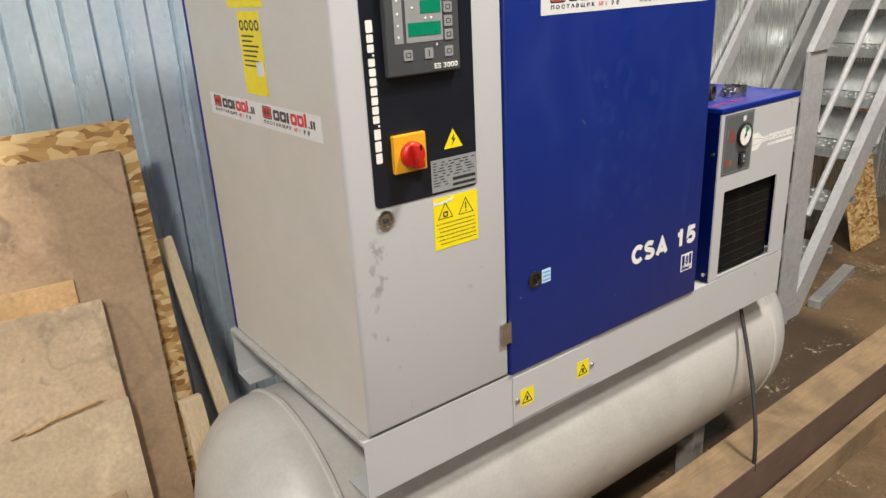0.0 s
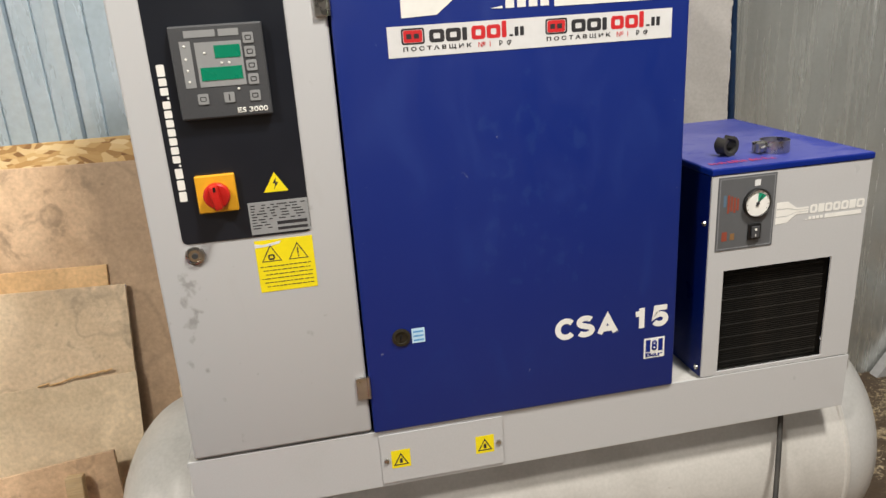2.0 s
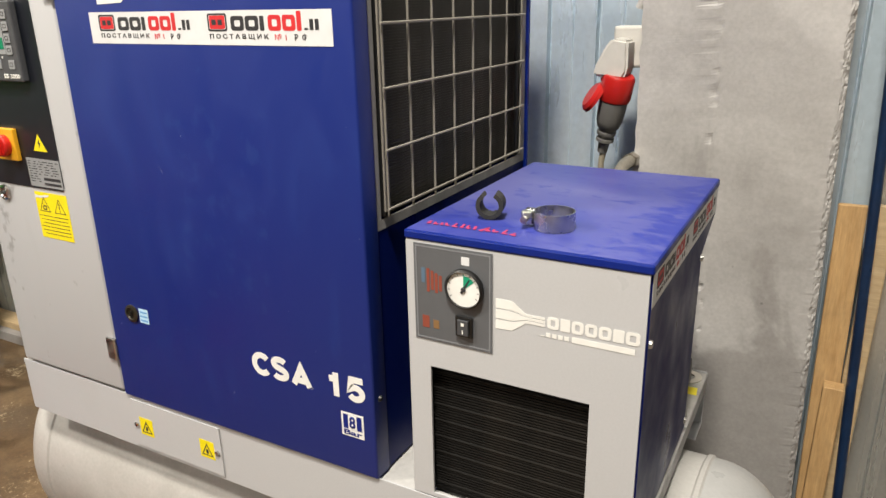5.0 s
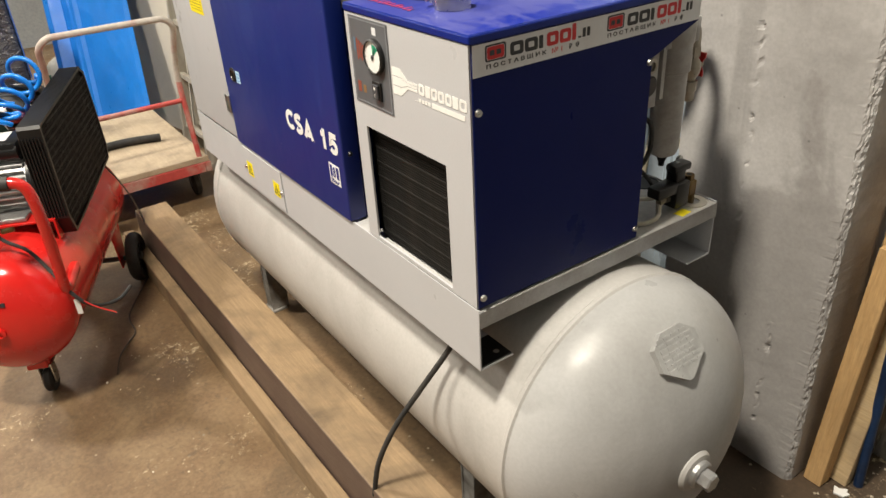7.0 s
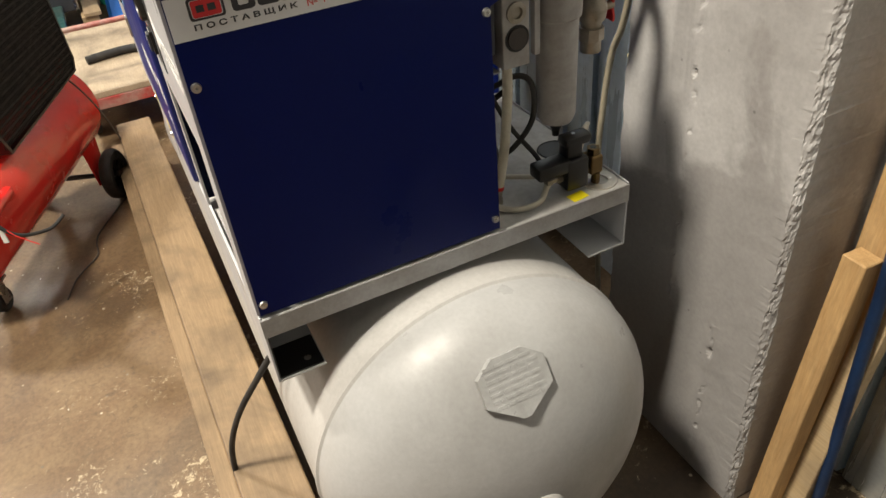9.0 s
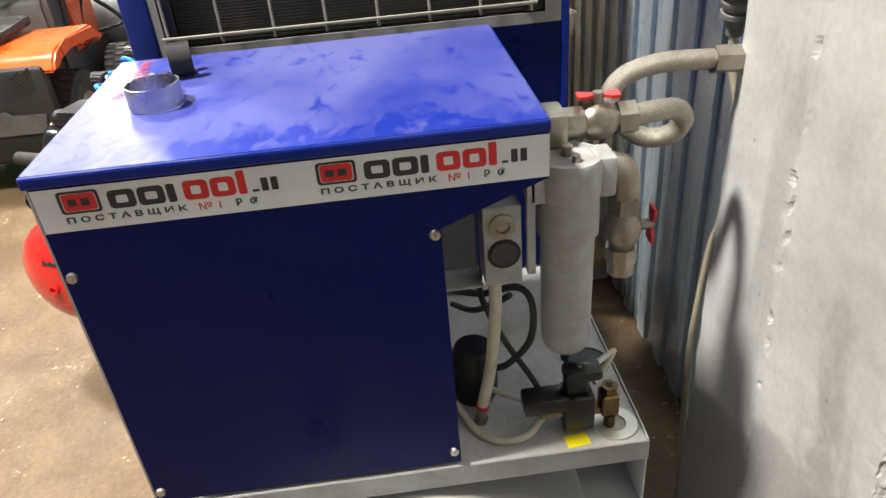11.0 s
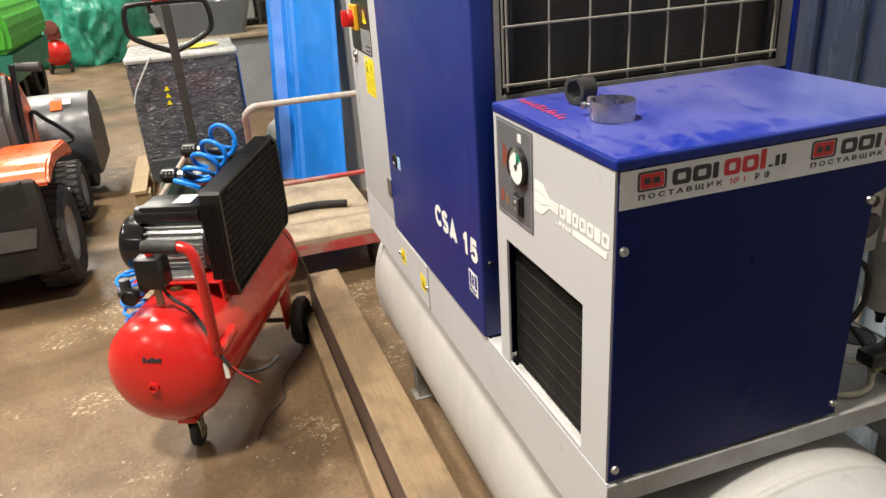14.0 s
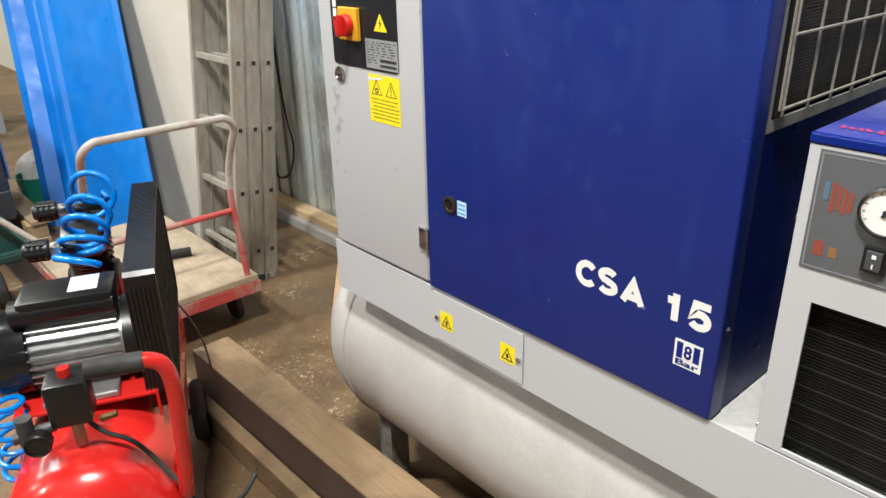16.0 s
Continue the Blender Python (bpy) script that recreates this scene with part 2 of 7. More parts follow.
def board_material(name, col, col2, spots, seed, dark_strip=None):
    """Used formwork plywood: brown film with stains, rings and dark knocks."""
    m, t, b = nodes_of(name)
    v = coords(t)
    off = t.nodes.new("ShaderNodeVectorMath")
    off.inputs[1].default_value = (seed, seed * 0.7, 0)
    link(t, v, off.inputs[0])
    v = off.outputs[0]
    big, mid, fine = noise_tex(t, v, 3, 7, 0.6, 0.8), noise_tex(t, v, 13, 6, 0.62, 0.5), noise_tex(t, v, 90, 4)
    c = mixc(t, ramp(t, big, [(0.36, 0.0), (0.62, 1.0)]), col, col2)
    pale = tuple(min(1, x * 1.30) for x in col)
    c = mixc(t, ramp(t, noise_tex(t, v, 5.5, 6, 0.55, 1.2), [(0.52, 0.0), (0.72, 0.65)]), c, pale)
    dark = tuple(x * 0.40 for x in col)
    c = mixc(t, ramp(t, mid, [(0.55, 0.0), (0.68, spots)]), c, dark)
    # a strip across x can be made darker, ragged by the noise
    if dark_strip:
        sep = t.nodes.new("ShaderNodeSeparateXYZ")
        link(t, coords(t), sep.inputs[0])
        strip_mask = math_node(t, "MULTIPLY_ADD", band(t, sep.outputs[0], dark_strip[0], dark_strip[1], dark_strip[2]), 0.55, math_node(t, "MULTIPLY", big, 0.6))
        c = mixc(t, ramp(t, strip_mask, [(0.48, 0.0), (0.78, 0.75)]), c, tuple(x * 0.55 for x in col))
    # tide rings of dried splashes
    ring = noise_tex(t, v, 4.2, 2, 0.4, 0.3)
    c = mixc(t, ramp(t, ring, [(0.555, 0.0), (0.575, spots * 0.55), (0.582, spots * 0.55), (0.60, 0.0)]), c, dark)
    vo = t.nodes.new("ShaderNodeTexVoronoi")
    vo.inputs["Scale"].default_value = 11
    link(t, v, vo.inputs["Vector"])
    knock = ramp(t, math_node(t, "ADD", vo.outputs["Distance"], math_node(t, "MULTIPLY", mid, 0.25)), [(0.15, 1.0), (0.21, 0.0)])
    c = mixc(t, math_node(t, "MULTIPLY", knock, min(1.0, spots * 1.2)), c, dark)
    link(t, mixc(t, 1.0, c, ramp(t, fine, [(0.3, 0.88), (0.7, 1.12)]), "MULTIPLY"), b.inputs["Base Color"])
    b.inputs["Roughness"].default_value = 0.55
    bump(t, b, mid, 0.12, 0.004)
    return m


PLY_BROWN = board_material("brown_formwork_board", (0.62, 0.435, 0.285), (0.49, 0.33, 0.205), 0.7, 3.1, (-0.14, 0.13, 0.16))
PLY_GREY = board_material("stained_grey_board", (0.67, 0.525, 0.37), (0.56, 0.425, 0.285), 0.6, 8.4)


def floor_material():
    """Trodden brown concrete: stains, clusters of pale flecks, grit, old paint lines and the tank's shadow painted in
    by the column.
    """
    m, t, b = nodes_of("dirty_concrete_floor")
    v = coords(t)
    sep = t.nodes.new("ShaderNodeSeparateXYZ")
    link(t, v, sep.inputs[0])
    px, py = sep.outputs[0], sep.outputs[1]
    big, mid = noise_tex(t, v, 0.9, 7, 0.6, 0.6), noise_tex(t, v, 5, 8, 0.68, 0.6)
    fine, grit = noise_tex(t, v, 70, 5, 0.65), noise_tex(t, v, 24, 7, 0.7, 0.6)
    c = mixc(t, ramp(t, big, [(0.35, 0.0), (0.62, 1.0)]), (0.178, 0.110, 0.057), (0.114, 0.069, 0.035))
    c = mixc(t, ramp(t, mid, [(0.42, 0.0), (0.68, 0.7)]), c, (0.215, 0.146, 0.080))
    c = mixc(t, ramp(t, grit, [(0.28, 0.75), (0.42, 0.0)]), c, (0.075, 0.052, 0.032))
    oil = noise_tex(t, v, 1.7, 5, 0.55, 0.8)
    c = mixc(t, ramp(t, oil, [(0.54, 0.0), (0.70, 0.7)]), c, (0.075, 0.054, 0.036))
    # tank's shadow by the column, painted into the floor colour
    shadow_patch = math_node(t, "MULTIPLY", band(t, px, 2.1, 0.45, 0.35), band(t, py, 0.75, 0.45, 0.40))
    shadow_patch = math_node(t, "MULTIPLY_ADD", shadow_patch, 0.62, math_node(t, "MULTIPLY", mid, 0.5))
    c = mixc(t, ramp(t, shadow_patch, [(0.43, 0.0), (0.70, 0.9)]), c, (0.047, 0.030, 0.018))
    # pale flecks in clusters
    where = ramp(t, noise_tex(t, v, 2.6, 4, 0.55, 0.5), [(0.45, 0.0), (0.64, 0.17)])
    fl = math_node(t, "ADD", noise_tex(t, v, 48, 9, 0.74, 0.8), where)
    c = mixc(t, ramp(t, fl, [(0.69, 0.0), (0.77, 0.9)]), c, (0.49, 0.40, 0.265))
    # old paint lines by the column
    east = band(t, px, 2.25, 0.46, 0.10)
    worn = noise_tex(t, coords(t, (0.7, 1, 1)), 62, 9, 0.78, 0.6)
    for centre, half, amount in ((0.692, 0.022, 0.22), (0.606, 0.004, 0.19), (0.803, 0.005, 0.19), (0.880, 0.070, 0.15)):
        line = math_node(t, "MULTIPLY", band(t, py, centre, half, 0.030), east)
        line = math_node(t, "MULTIPLY_ADD", line, amount, worn)
        c = mixc(t, ramp(t, line, [(0.65, 0.0), (0.76, 0.9)]), c, (0.37, 0.295, 0.19))
    # grit and chips
    vo = t.nodes.new("ShaderNodeTexVoronoi")
    vo.inputs["Scale"].default_value = 17
    link(t, v, vo.inputs["Vector"])
    hue = t.nodes.new("ShaderNodeSeparateColor")
    link(t, vo.outputs["Color"], hue.inputs[0])
    dots = math_node(t, "MULTIPLY", ramp(t, vo.outputs["Distance"], [(0.05, 1.0), (0.085, 0.0)]), ramp(t, hue.outputs[0], [(0.55, 0.0), (0.6, 1.0)]))
    c = mixc(t, dots, c, mixc(t, hue.outputs[1], (0.07, 0.05, 0.035), (0.62, 0.54, 0.40)))
    link(t, mixc(t, 1.0, c, ramp(t, fine, [(0.3, 0.78), (0.7, 1.22)]), "MULTIPLY"), b.inputs["Base Color"])
    link(t, ramp(t, oil, [(0.42, 0.66), (0.70, 0.36)]), b.inputs["Roughness"])
    bump(t, b, fl, 0.16, 0.006)
    return m


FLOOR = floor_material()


def concrete_material():
    m, t, b = nodes_of("painted_concrete")
    v = coords(t)
    big, mid, fine = noise_tex(t, v, 2.2, 6, 0.6, 0.4), noise_tex(t, v, 9, 7, 0.62, 0.3), noise_tex(t, v, 120, 4)
    c = mixc(t, ramp(t, big, [(0.40, 0.0), (0.60, 1.0)]), (0.53, 0.515, 0.503), (0.41, 0.396, 0.386))
    c = mixc(t, ramp(t, noise_tex(t, coords(t, (1, 1, 0.35)), 3.4, 5, 0.6, 0.8), [(0.54, 0.0), (0.62, 0.5)]), c, (0.29, 0.277, 0.268))
    c = mixc(t, ramp(t, mid, [(0.55, 0.0), (0.75, 0.35)]), c, (0.53, 0.513, 0.50))
    # darker on the lower half, ragged along its upper edge
    sep = t.nodes.new("ShaderNodeSeparateXYZ")
    link(t, v, sep.inputs[0])
    low = math_node(t, "MULTIPLY_ADD", big, 0.9, math_node(t, "MULTIPLY", sep.outputs[2], -0.55))
    c = mixc(t, ramp(t, low, [(-0.06, 0.0), (0.04, 0.65)]), c, (0.285, 0.268, 0.257))
    vo = t.nodes.new("ShaderNodeTexVoronoi")
    vo.inputs["Scale"].default_value = 14
    link(t, v, vo.inputs["Vector"])
    pits = ramp(t, vo.outputs["Distance"], [(0.02, 0.7), (0.055, 0.0)])
    c = mixc(t, pits, c, (0.16, 0.155, 0.15))
    link(t, mixc(t, 1.0, c, ramp(t, fine, [(0.3, 0.93), (0.7, 1.07)]), "MULTIPLY"), b.inputs["Base Color"])
    link(t, ramp(t, mid, [(0.3, 0.45), (0.7, 0.75)]), b.inputs["Roughness"])
    bump(t, b, mid, 0.25, 0.006)
    return m


CONCRETE = concrete_material()


def sheet_material():
    """Blue-grey coated profiled steel sheet, dusty and with brown run-off low down."""
    m, t, b = nodes_of("blue_grey_profiled_sheet")
    v = coords(t, (1, 1, 0.16))
    run, fine = noise_tex(t, v, 9, 6, 0.6, 0.2), noise_tex(t, coords(t), 50, 4)
    c = mixc(t, ramp(t, run, [(0.42, 0.0), (0.72, 0.7)]), (0.51, 0.615, 0.70), (0.63, 0.68, 0.71))
    # splashed dirt on the foot of the wall behind the ladder
    sep = t.nodes.new("ShaderNodeSeparateXYZ")
    link(t, coords(t), sep.inputs[0])
    foot = math_node(t, "MULTIPLY", band(t, sep.outputs[0], -1.7, 0.9, 0.5), band(t, sep.outputs[2], 0.0, 0.75, 0.5))
    foot = math_node(t, "MULTIPLY_ADD", foot, 0.5, math_node(t, "MULTIPLY", run, 0.6))
    c = mixc(t, ramp(t, foot, [(0.45, 0.0), (0.80, 0.85)]), c, (0.42, 0.42, 0.375))
    link(t, mixc(t, 1.0, c, ramp(t, fine, [(0.3, 0.93), (0.7, 1.07)]), "MULTIPLY"), b.inputs["Base Color"])
    b.inputs["Metallic"].default_value = 0.3
    link(t, ramp(t, run, [(0.3, 0.22), (0.7, 0.36)]), b.inputs["Roughness"])
    return m


def galv_sheet_material():
    """Bare galvanised sheet, with soft upright drawing streaks."""
    m, t, b = nodes_of("bare_galvanised_sheet")
    streak, spangle = noise_tex(t, coords(t, (14, 14, 0.5)), 3, 5, 0.55, 0.1), noise_tex(t, coords(t), 90, 3)
    c = mixc(t, ramp(t, streak, [(0.25, 0.0), (0.75, 1.0)]), (0.56, 0.585, 0.575), (0.66, 0.68, 0.665))
    link(t, mixc(t, 1.0, c, ramp(t, spangle, [(0.3, 0.94), (0.7, 1.06)]), "MULTIPLY"), b.inputs["Base Color"])
    b.inputs["Metallic"].default_value = 0.70
    link(t, ramp(t, streak, [(0.3, 0.20), (0.7, 0.32)]), b.inputs["Roughness"])
    return m


SHEET = sheet_material()


def dusty_top_material():
    """Blue coating under a film of pale dust, wiped off in patches, most of all along the outer edge."""
    m, t, b = nodes_of("dusty_blue_lid")
    v = coords(t)
    film = noise_tex(t, coords(t, (1.0, 1.6, 1)), 3.2, 5, 0.55, 0.2)
    wipe = noise_tex(t, coords(t, (1.0, 1.7, 1)), 24, 4, 0.5, 0.9)
    sep = t.nodes.new("ShaderNodeSeparateXYZ")
    link(t, v, sep.inputs[0])
    mr = t.nodes.new("ShaderNodeMapRange")
    mr.inputs["From Min"].default_value, mr.inputs["From Max"].default_value = 1.37, 1.468
    link(t, sep.outputs[0], mr.inputs["Value"])
    add = t.nodes.new("ShaderNodeMath")
    add.operation = "MULTIPLY_ADD"
    add.inputs[1].default_value = 0.27
    link(t, mr.outputs[0], add.inputs[0])
    link(t, wipe, add.inputs[2])
    a = ramp(t, film, [(0.32, 0.12), (0.66, 0.56)])
    s = ramp(t, add.outputs[0], [(0.56, 1.0), (0.66, 0.55), (0.74, 0.12)])
    d = mixc(t, 1.0, a, s, "MULTIPLY")
    link(t, mixc(t, d, (0.002, 0.017, 0.25), (0.175, 0.175, 0.35)), b.inputs["Base Color"])
    link(t, ramp(t, film, [(0.35, 0.34), (0.6, 0.5)]), b.inputs["Roughness"])
    bump(t, b, wipe, 0.02, 0.003)
    return m


DUSTBLUE = dusty_top_material()


def door_material(name, col, col2, mark, handled, chips):
    """Powder-coated door: faint smears, small chips, and finger marks in the strip that is handled."""
    m, t, b = nodes_of(name)
    v = coords(t)
    sep = t.nodes.new("ShaderNodeSeparateXYZ")
    link(t, v, sep.inputs[0])
    smear = noise_tex(t, coords(t, (1, 1, 0.45)), 9, 6, 0.62, 0.7)
    c = mixc(t, ramp(t, smear, [(0.56, 0.0), (0.80, 0.5)]), col, col2)
    x, z, hx, hz = handled
    near = math_node(t, "MULTIPLY", band(t, sep.outputs[0], x, hx, 0.02), band(t, sep.outputs[2], z, hz, 0.05))
    dab = math_node(t, "MULTIPLY_ADD", near, 0.15, noise_tex(t, coords(t, (1, 1, 0.8)), 38, 3, 0.5, 0.2))
    c = mixc(t, ramp(t, dab, [(0.69, 0.0), (0.80, 0.5)]), c, mark)
    nick = noise_tex(t, coords(t, (1, 1, 0.6)), 55, 5, 0.6, 0.8)
    c = mixc(t, ramp(t, nick, [(0.735, 0.0), (0.76, chips)]), c, (0.45, 0.46, 0.50))
    link(t, c, b.inputs["Base Color"])
    link(t, ramp(t, smear, [(0.35, 0.42), (0.7, 0.56)]), b.inputs["Roughness"])
    b.inputs["Specular IOR Level"].default_value = 0.5
    b.inputs["Coat Weight"].default_value = 0.06
    b.inputs["Coat Roughness"].default_value = 0.2
    bump(t, b, noise_tex(t, v, 240, 3), 0.03, 0.003)
    return m


DOORBLUE = door_material("blue_door_paint", (0.0004, 0.0155, 0.170), (0.004, 0.032, 0.215), (0.008, 0.032, 0.19), (0.72, 1.25, 0.10, 0.16), 0.4)
DOORGREY = door_material("grey_door_paint", (0.46, 0.468, 0.488), (0.40, 0.40, 0.40), (0.15, 0.145, 0.14), (0.062, 1.10, 0.012, 0.10), 0.3)


def tank_material():
    """Cream-grey tank paint with large stains, dull patches and small scuffs."""
    m, t, b = nodes_of("tank_grey_paint")
    v = coords(t)
    big, fine = noise_tex(t, v, 5, 6, 0.6, 0.3), noise_tex(t, v, 120, 5, 0.6)
    c = mixc(t, ramp(t, big, [(0.46, 0.0), (0.75, 0.65)]), (0.44, 0.43, 0.414), (0.31, 0.298, 0.281))
    scuff = noise_tex(t, coords(t, (1, 2.5, 2.5)), 17, 6, 0.68, 1.0)
    c = mixc(t, ramp(t, scuff, [(0.66, 0.0), (0.74, 0.55)]), c, (0.25, 0.235, 0.21))
    link(t, mixc(t, 1.0, c, ramp(t, fine, [(0.3, 0.94), (0.7, 1.06)]), "MULTIPLY"), b.inputs["Base Color"])
    link(t, ramp(t, big, [(0.3, 0.30), (0.7, 0.50)]), b.inputs["Roughness"])
    bump(t, b, fine, 0.06, 0.004)
    return m


TANK = tank_material()

# ---- shape helpers ----
def part(name, bm, material, parent=None, label="", smooth=False):
    me = bpy.data.meshes.new(name)
    bmesh.ops.recalc_face_normals(bm, faces=bm.faces)
    bm.to_mesh(me)
    bm.free()
    me.materials.append(material)
    if smooth:
        for p in me.polygons:
            p.use_smooth = True
        me.set_sharp_from_angle(angle=radians(38))
    ob = new(name, me)
    ob.parent = parent
    return tagged(ob, label)


SHARED = {}


def repeat(name, key, make, material, parent, m):
    """One of many alike pieces: an object of its own on a shared mesh."""
    if key not in SHARED:
        bm = make()
        bmesh.ops.recalc_face_normals(bm, faces=bm.faces)
        SHARED[key] = bpy.data.meshes.new(name)
        bm.to_mesh(SHARED[key])
        bm.free()
        SHARED[key].materials.append(material)
    ob = new(name, SHARED[key])
    ob.parent = parent
    ob.matrix_basis = m
    return ob


def thing(name, m, label, category, group=""):
    ob = new(name)
    ob.empty_display_size = 0.1
    ob.matrix_basis = m
    return tagged(ob, label, category, group)


def B():
    return bmesh.new()


def box(bm, x0, x1, y0, y1, z0, z1, bev=0.0, m=None, seg=2):
    made = bmesh.ops.create_cube(bm, size=1.0)["verts"]
    mm = Matrix.LocRotScale(((x0 + x1) / 2, (y0 + y1) / 2, (z0 + z1) / 2), None, (abs(x1 - x0), abs(y1 - y0), abs(z1 - z0)))
    bmesh.ops.transform(bm, matrix=(m @ mm) if m else mm, verts=made)
    if bev:
        edges = {e for v in made for e in v.link_edges}
        bmesh.ops.bevel(bm, geom=list(edges), offset=bev, segments=seg, profile=0.5, affect="EDGES")
    return bm


def rod(bm, p, q, r, r2=None, n=16):
    p, q = Vector(p), Vector(q)
    d = q - p
    m = Matrix.Translation((p + q) / 2) @ d.to_track_quat("Z", "Y").to_matrix().to_4x4()
    bmesh.ops.create_cone(bm, cap_ends=True, segments=n, radius1=r, radius2=r if r2 is None else r2, depth=d.length, matrix=m)
    return bm


def curve_pts(pts, k=6):
    """A smooth line through the points."""
    pts = [Vector(p) for p in pts]
    out = []
    for i in range(len(pts) - 1):
        a, b, c, d = pts[max(i - 1, 0)], pts[i], pts[i + 1], pts[min(i + 2, len(pts) - 1)]
        for s in range(k):
            u = s / k
            out.append(0.5 * ((2 * b) + (c - a) * u + (2 * a - 5 * b + 4 * c - d) * u * u + (3 * b - a - 3 * c + d) * u ** 3))
    return out + [pts[-1]]


def pipe(bm, pts, r, n=10):
    pts = [Vector(p) for p in pts]
    ref, rings = None, []
    for i, p in enumerate(pts):
        d = (pts[min(i + 1, len(pts) - 1)] - pts[max(i - 1, 0)]).normalized()
        if ref is None:
            ref = d.orthogonal().normalized()
        ref = (ref - d * ref.dot(d)).normalized()
        side = d.cross(ref)
        rings.append([bm.verts.new(p + r * (math.cos(a) * ref + math.sin(a) * side)) for a in (2 * math.pi * k / n for k in range(n))])
    for a, b in zip(rings, rings[1:]):
        for k in range(n):
            bm.faces.new((a[k], a[(k + 1) % n], b[(k + 1) % n], b[k]))
    bm.faces.new(rings[0][::-1])
    bm.faces.new(rings[-1])
    return bm


def lathe(bm, prof, m, n=32):
    """Turns (radius, height) round the local z axis of m."""
    rings = []
    for r, h in prof:
        if r < 1e-6:
            rings.append([bm.verts.new(m @ Vector((0, 0, h)))])
        else:
            rings.append([bm.verts.new(m @ Vector((r * math.cos(a), r * math.sin(a), h))) for a in (2 * math.pi * k / n for k in range(n))])
    for a, b in zip(rings, rings[1:]):
        for k in range(n):
            j = (k + 1) % n
            if len(a) == 1 and len(b) > 1:
                bm.faces.new((a[0], b[k], b[j]))
            elif len(b) == 1 and len(a) > 1:
                bm.faces.new((a[k], a[j], b[0]))
            elif len(a) > 1:
                bm.faces.new((a[k], a[j], b[j], b[k]))
    return bm


def prism(bm, poly, m, t):
    """A flat plate of outline poly in the local xy plane of m, t thick along its z."""
    low = [bm.verts.new(m @ Vector((x, y, 0))) for x, y in poly]
    top = [bm.verts.new(m @ Vector((x, y, t))) for x, y in poly]
    bm.faces.new(low[::-1])
    bm.faces.new(top)
    k = len(poly)
    for i in range(k):
        bm.faces.new((low[i], low[(i + 1) % k], top[(i + 1) % k], top[i]))
    return bm


def rrect(x0, x1, y0, y1, r, n=4):
    out = []
    for cx, cy, a0 in ((x1 - r, y1 - r, 0), (x0 + r, y1 - r, 90), (x0 + r, y0 + r, 180), (x1 - r, y0 + r, 270)):
        out += [(cx + r * math.cos(radians(a0 + 90 * i / n)), cy + r * math.sin(radians(a0 + 90 * i / n))) for i in range(n + 1)]
    return out


def plate(bm, m, x0, x1, y0, y1, t, r=0.0):
    return prism(bm, rrect(x0, x1, y0, y1, r) if r else [(x0, y0), (x1, y0), (x1, y1), (x0, y1)], m, t)


def frame_plate(bm, m, outer, inner, t):
    """A plate between two outlines with the same count of points."""
    rings = [[bm.verts.new(m @ Vector((x, y, z))) for x, y in poly] for poly, z in ((outer, 0), (outer, t), (inner, t), (inner, 0))]
    k = len(outer)
    for a, b in zip(rings, rings[1:] + rings[:1]):
        for i in range(k):
            bm.faces.new((a[i], a[(i + 1) % k], b[(i + 1) % k], b[i]))
    return bm


def face_front(x, z, y=0.0):
    return Matrix(((1, 0, 0, x), (0, 0, -1, y), (0, 1, 0, z), (0, 0, 0, 1)))


def face_right(y, z, x=0.0):
    return Matrix(((0, 0, 1, x), (1, 0, 0, y), (0, 1, 0, z), (0, 0, 0, 1)))


def face_left(y, z, x=0.0):
    return Matrix(((0, 0, -1, x), (-1, 0, 0, y), (0, 1, 0, z), (0, 0, 0, 1)))


def lettering(body, m, width, height, material, parent, label="", t=0.0004, name="lettering", bold=True):
    """Words in the built-in font, fitted into width x height from the local origin of m."""
    cu = bpy.data.curves.new(name, "FONT")
    cu.body, cu.size, cu.resolution_u = body, 1.0, 3
    cu.offset = 0.028 if bold else 0.0
    tmp = bpy.data.objects.new("tmp_letters", cu)
    scene.collection.objects.link(tmp)
    me = bpy.data.meshes.new_from_object(tmp.evaluated_get(bpy.context.evaluated_depsgraph_get()))
    bpy.data.objects.remove(tmp)
    bm = bmesh.new()
    bm.from_mesh(me)
    bpy.data.meshes.remove(me)
    xs, ys = [v.co.x for v in bm.verts], [v.co.y for v in bm.verts]
    sx, sy = width / (max(xs) - min(xs)), height / (max(ys) - min(ys))
    ox, oy = min(xs), min(ys)
    for v in bm.verts:
        v.co = Vector(((v.co.x - ox) * sx, (v.co.y - oy) * sy, 0))
    got = bmesh.ops.extrude_face_region(bm, geom=bm.faces[:])
    bmesh.ops.translate(bm, vec=(0, 0, t), verts=[g for g in got["geom"] if isinstance(g, bmesh.types.BMVert)])
    bmesh.ops.transform(bm, matrix=m, verts=bm.verts)
    return part(name, bm, material, parent, label)


def structure(ob, label="", category=""):
    return tagged(ob, label, category, kind="structure")


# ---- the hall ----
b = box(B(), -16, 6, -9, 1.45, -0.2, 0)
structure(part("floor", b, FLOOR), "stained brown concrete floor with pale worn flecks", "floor")


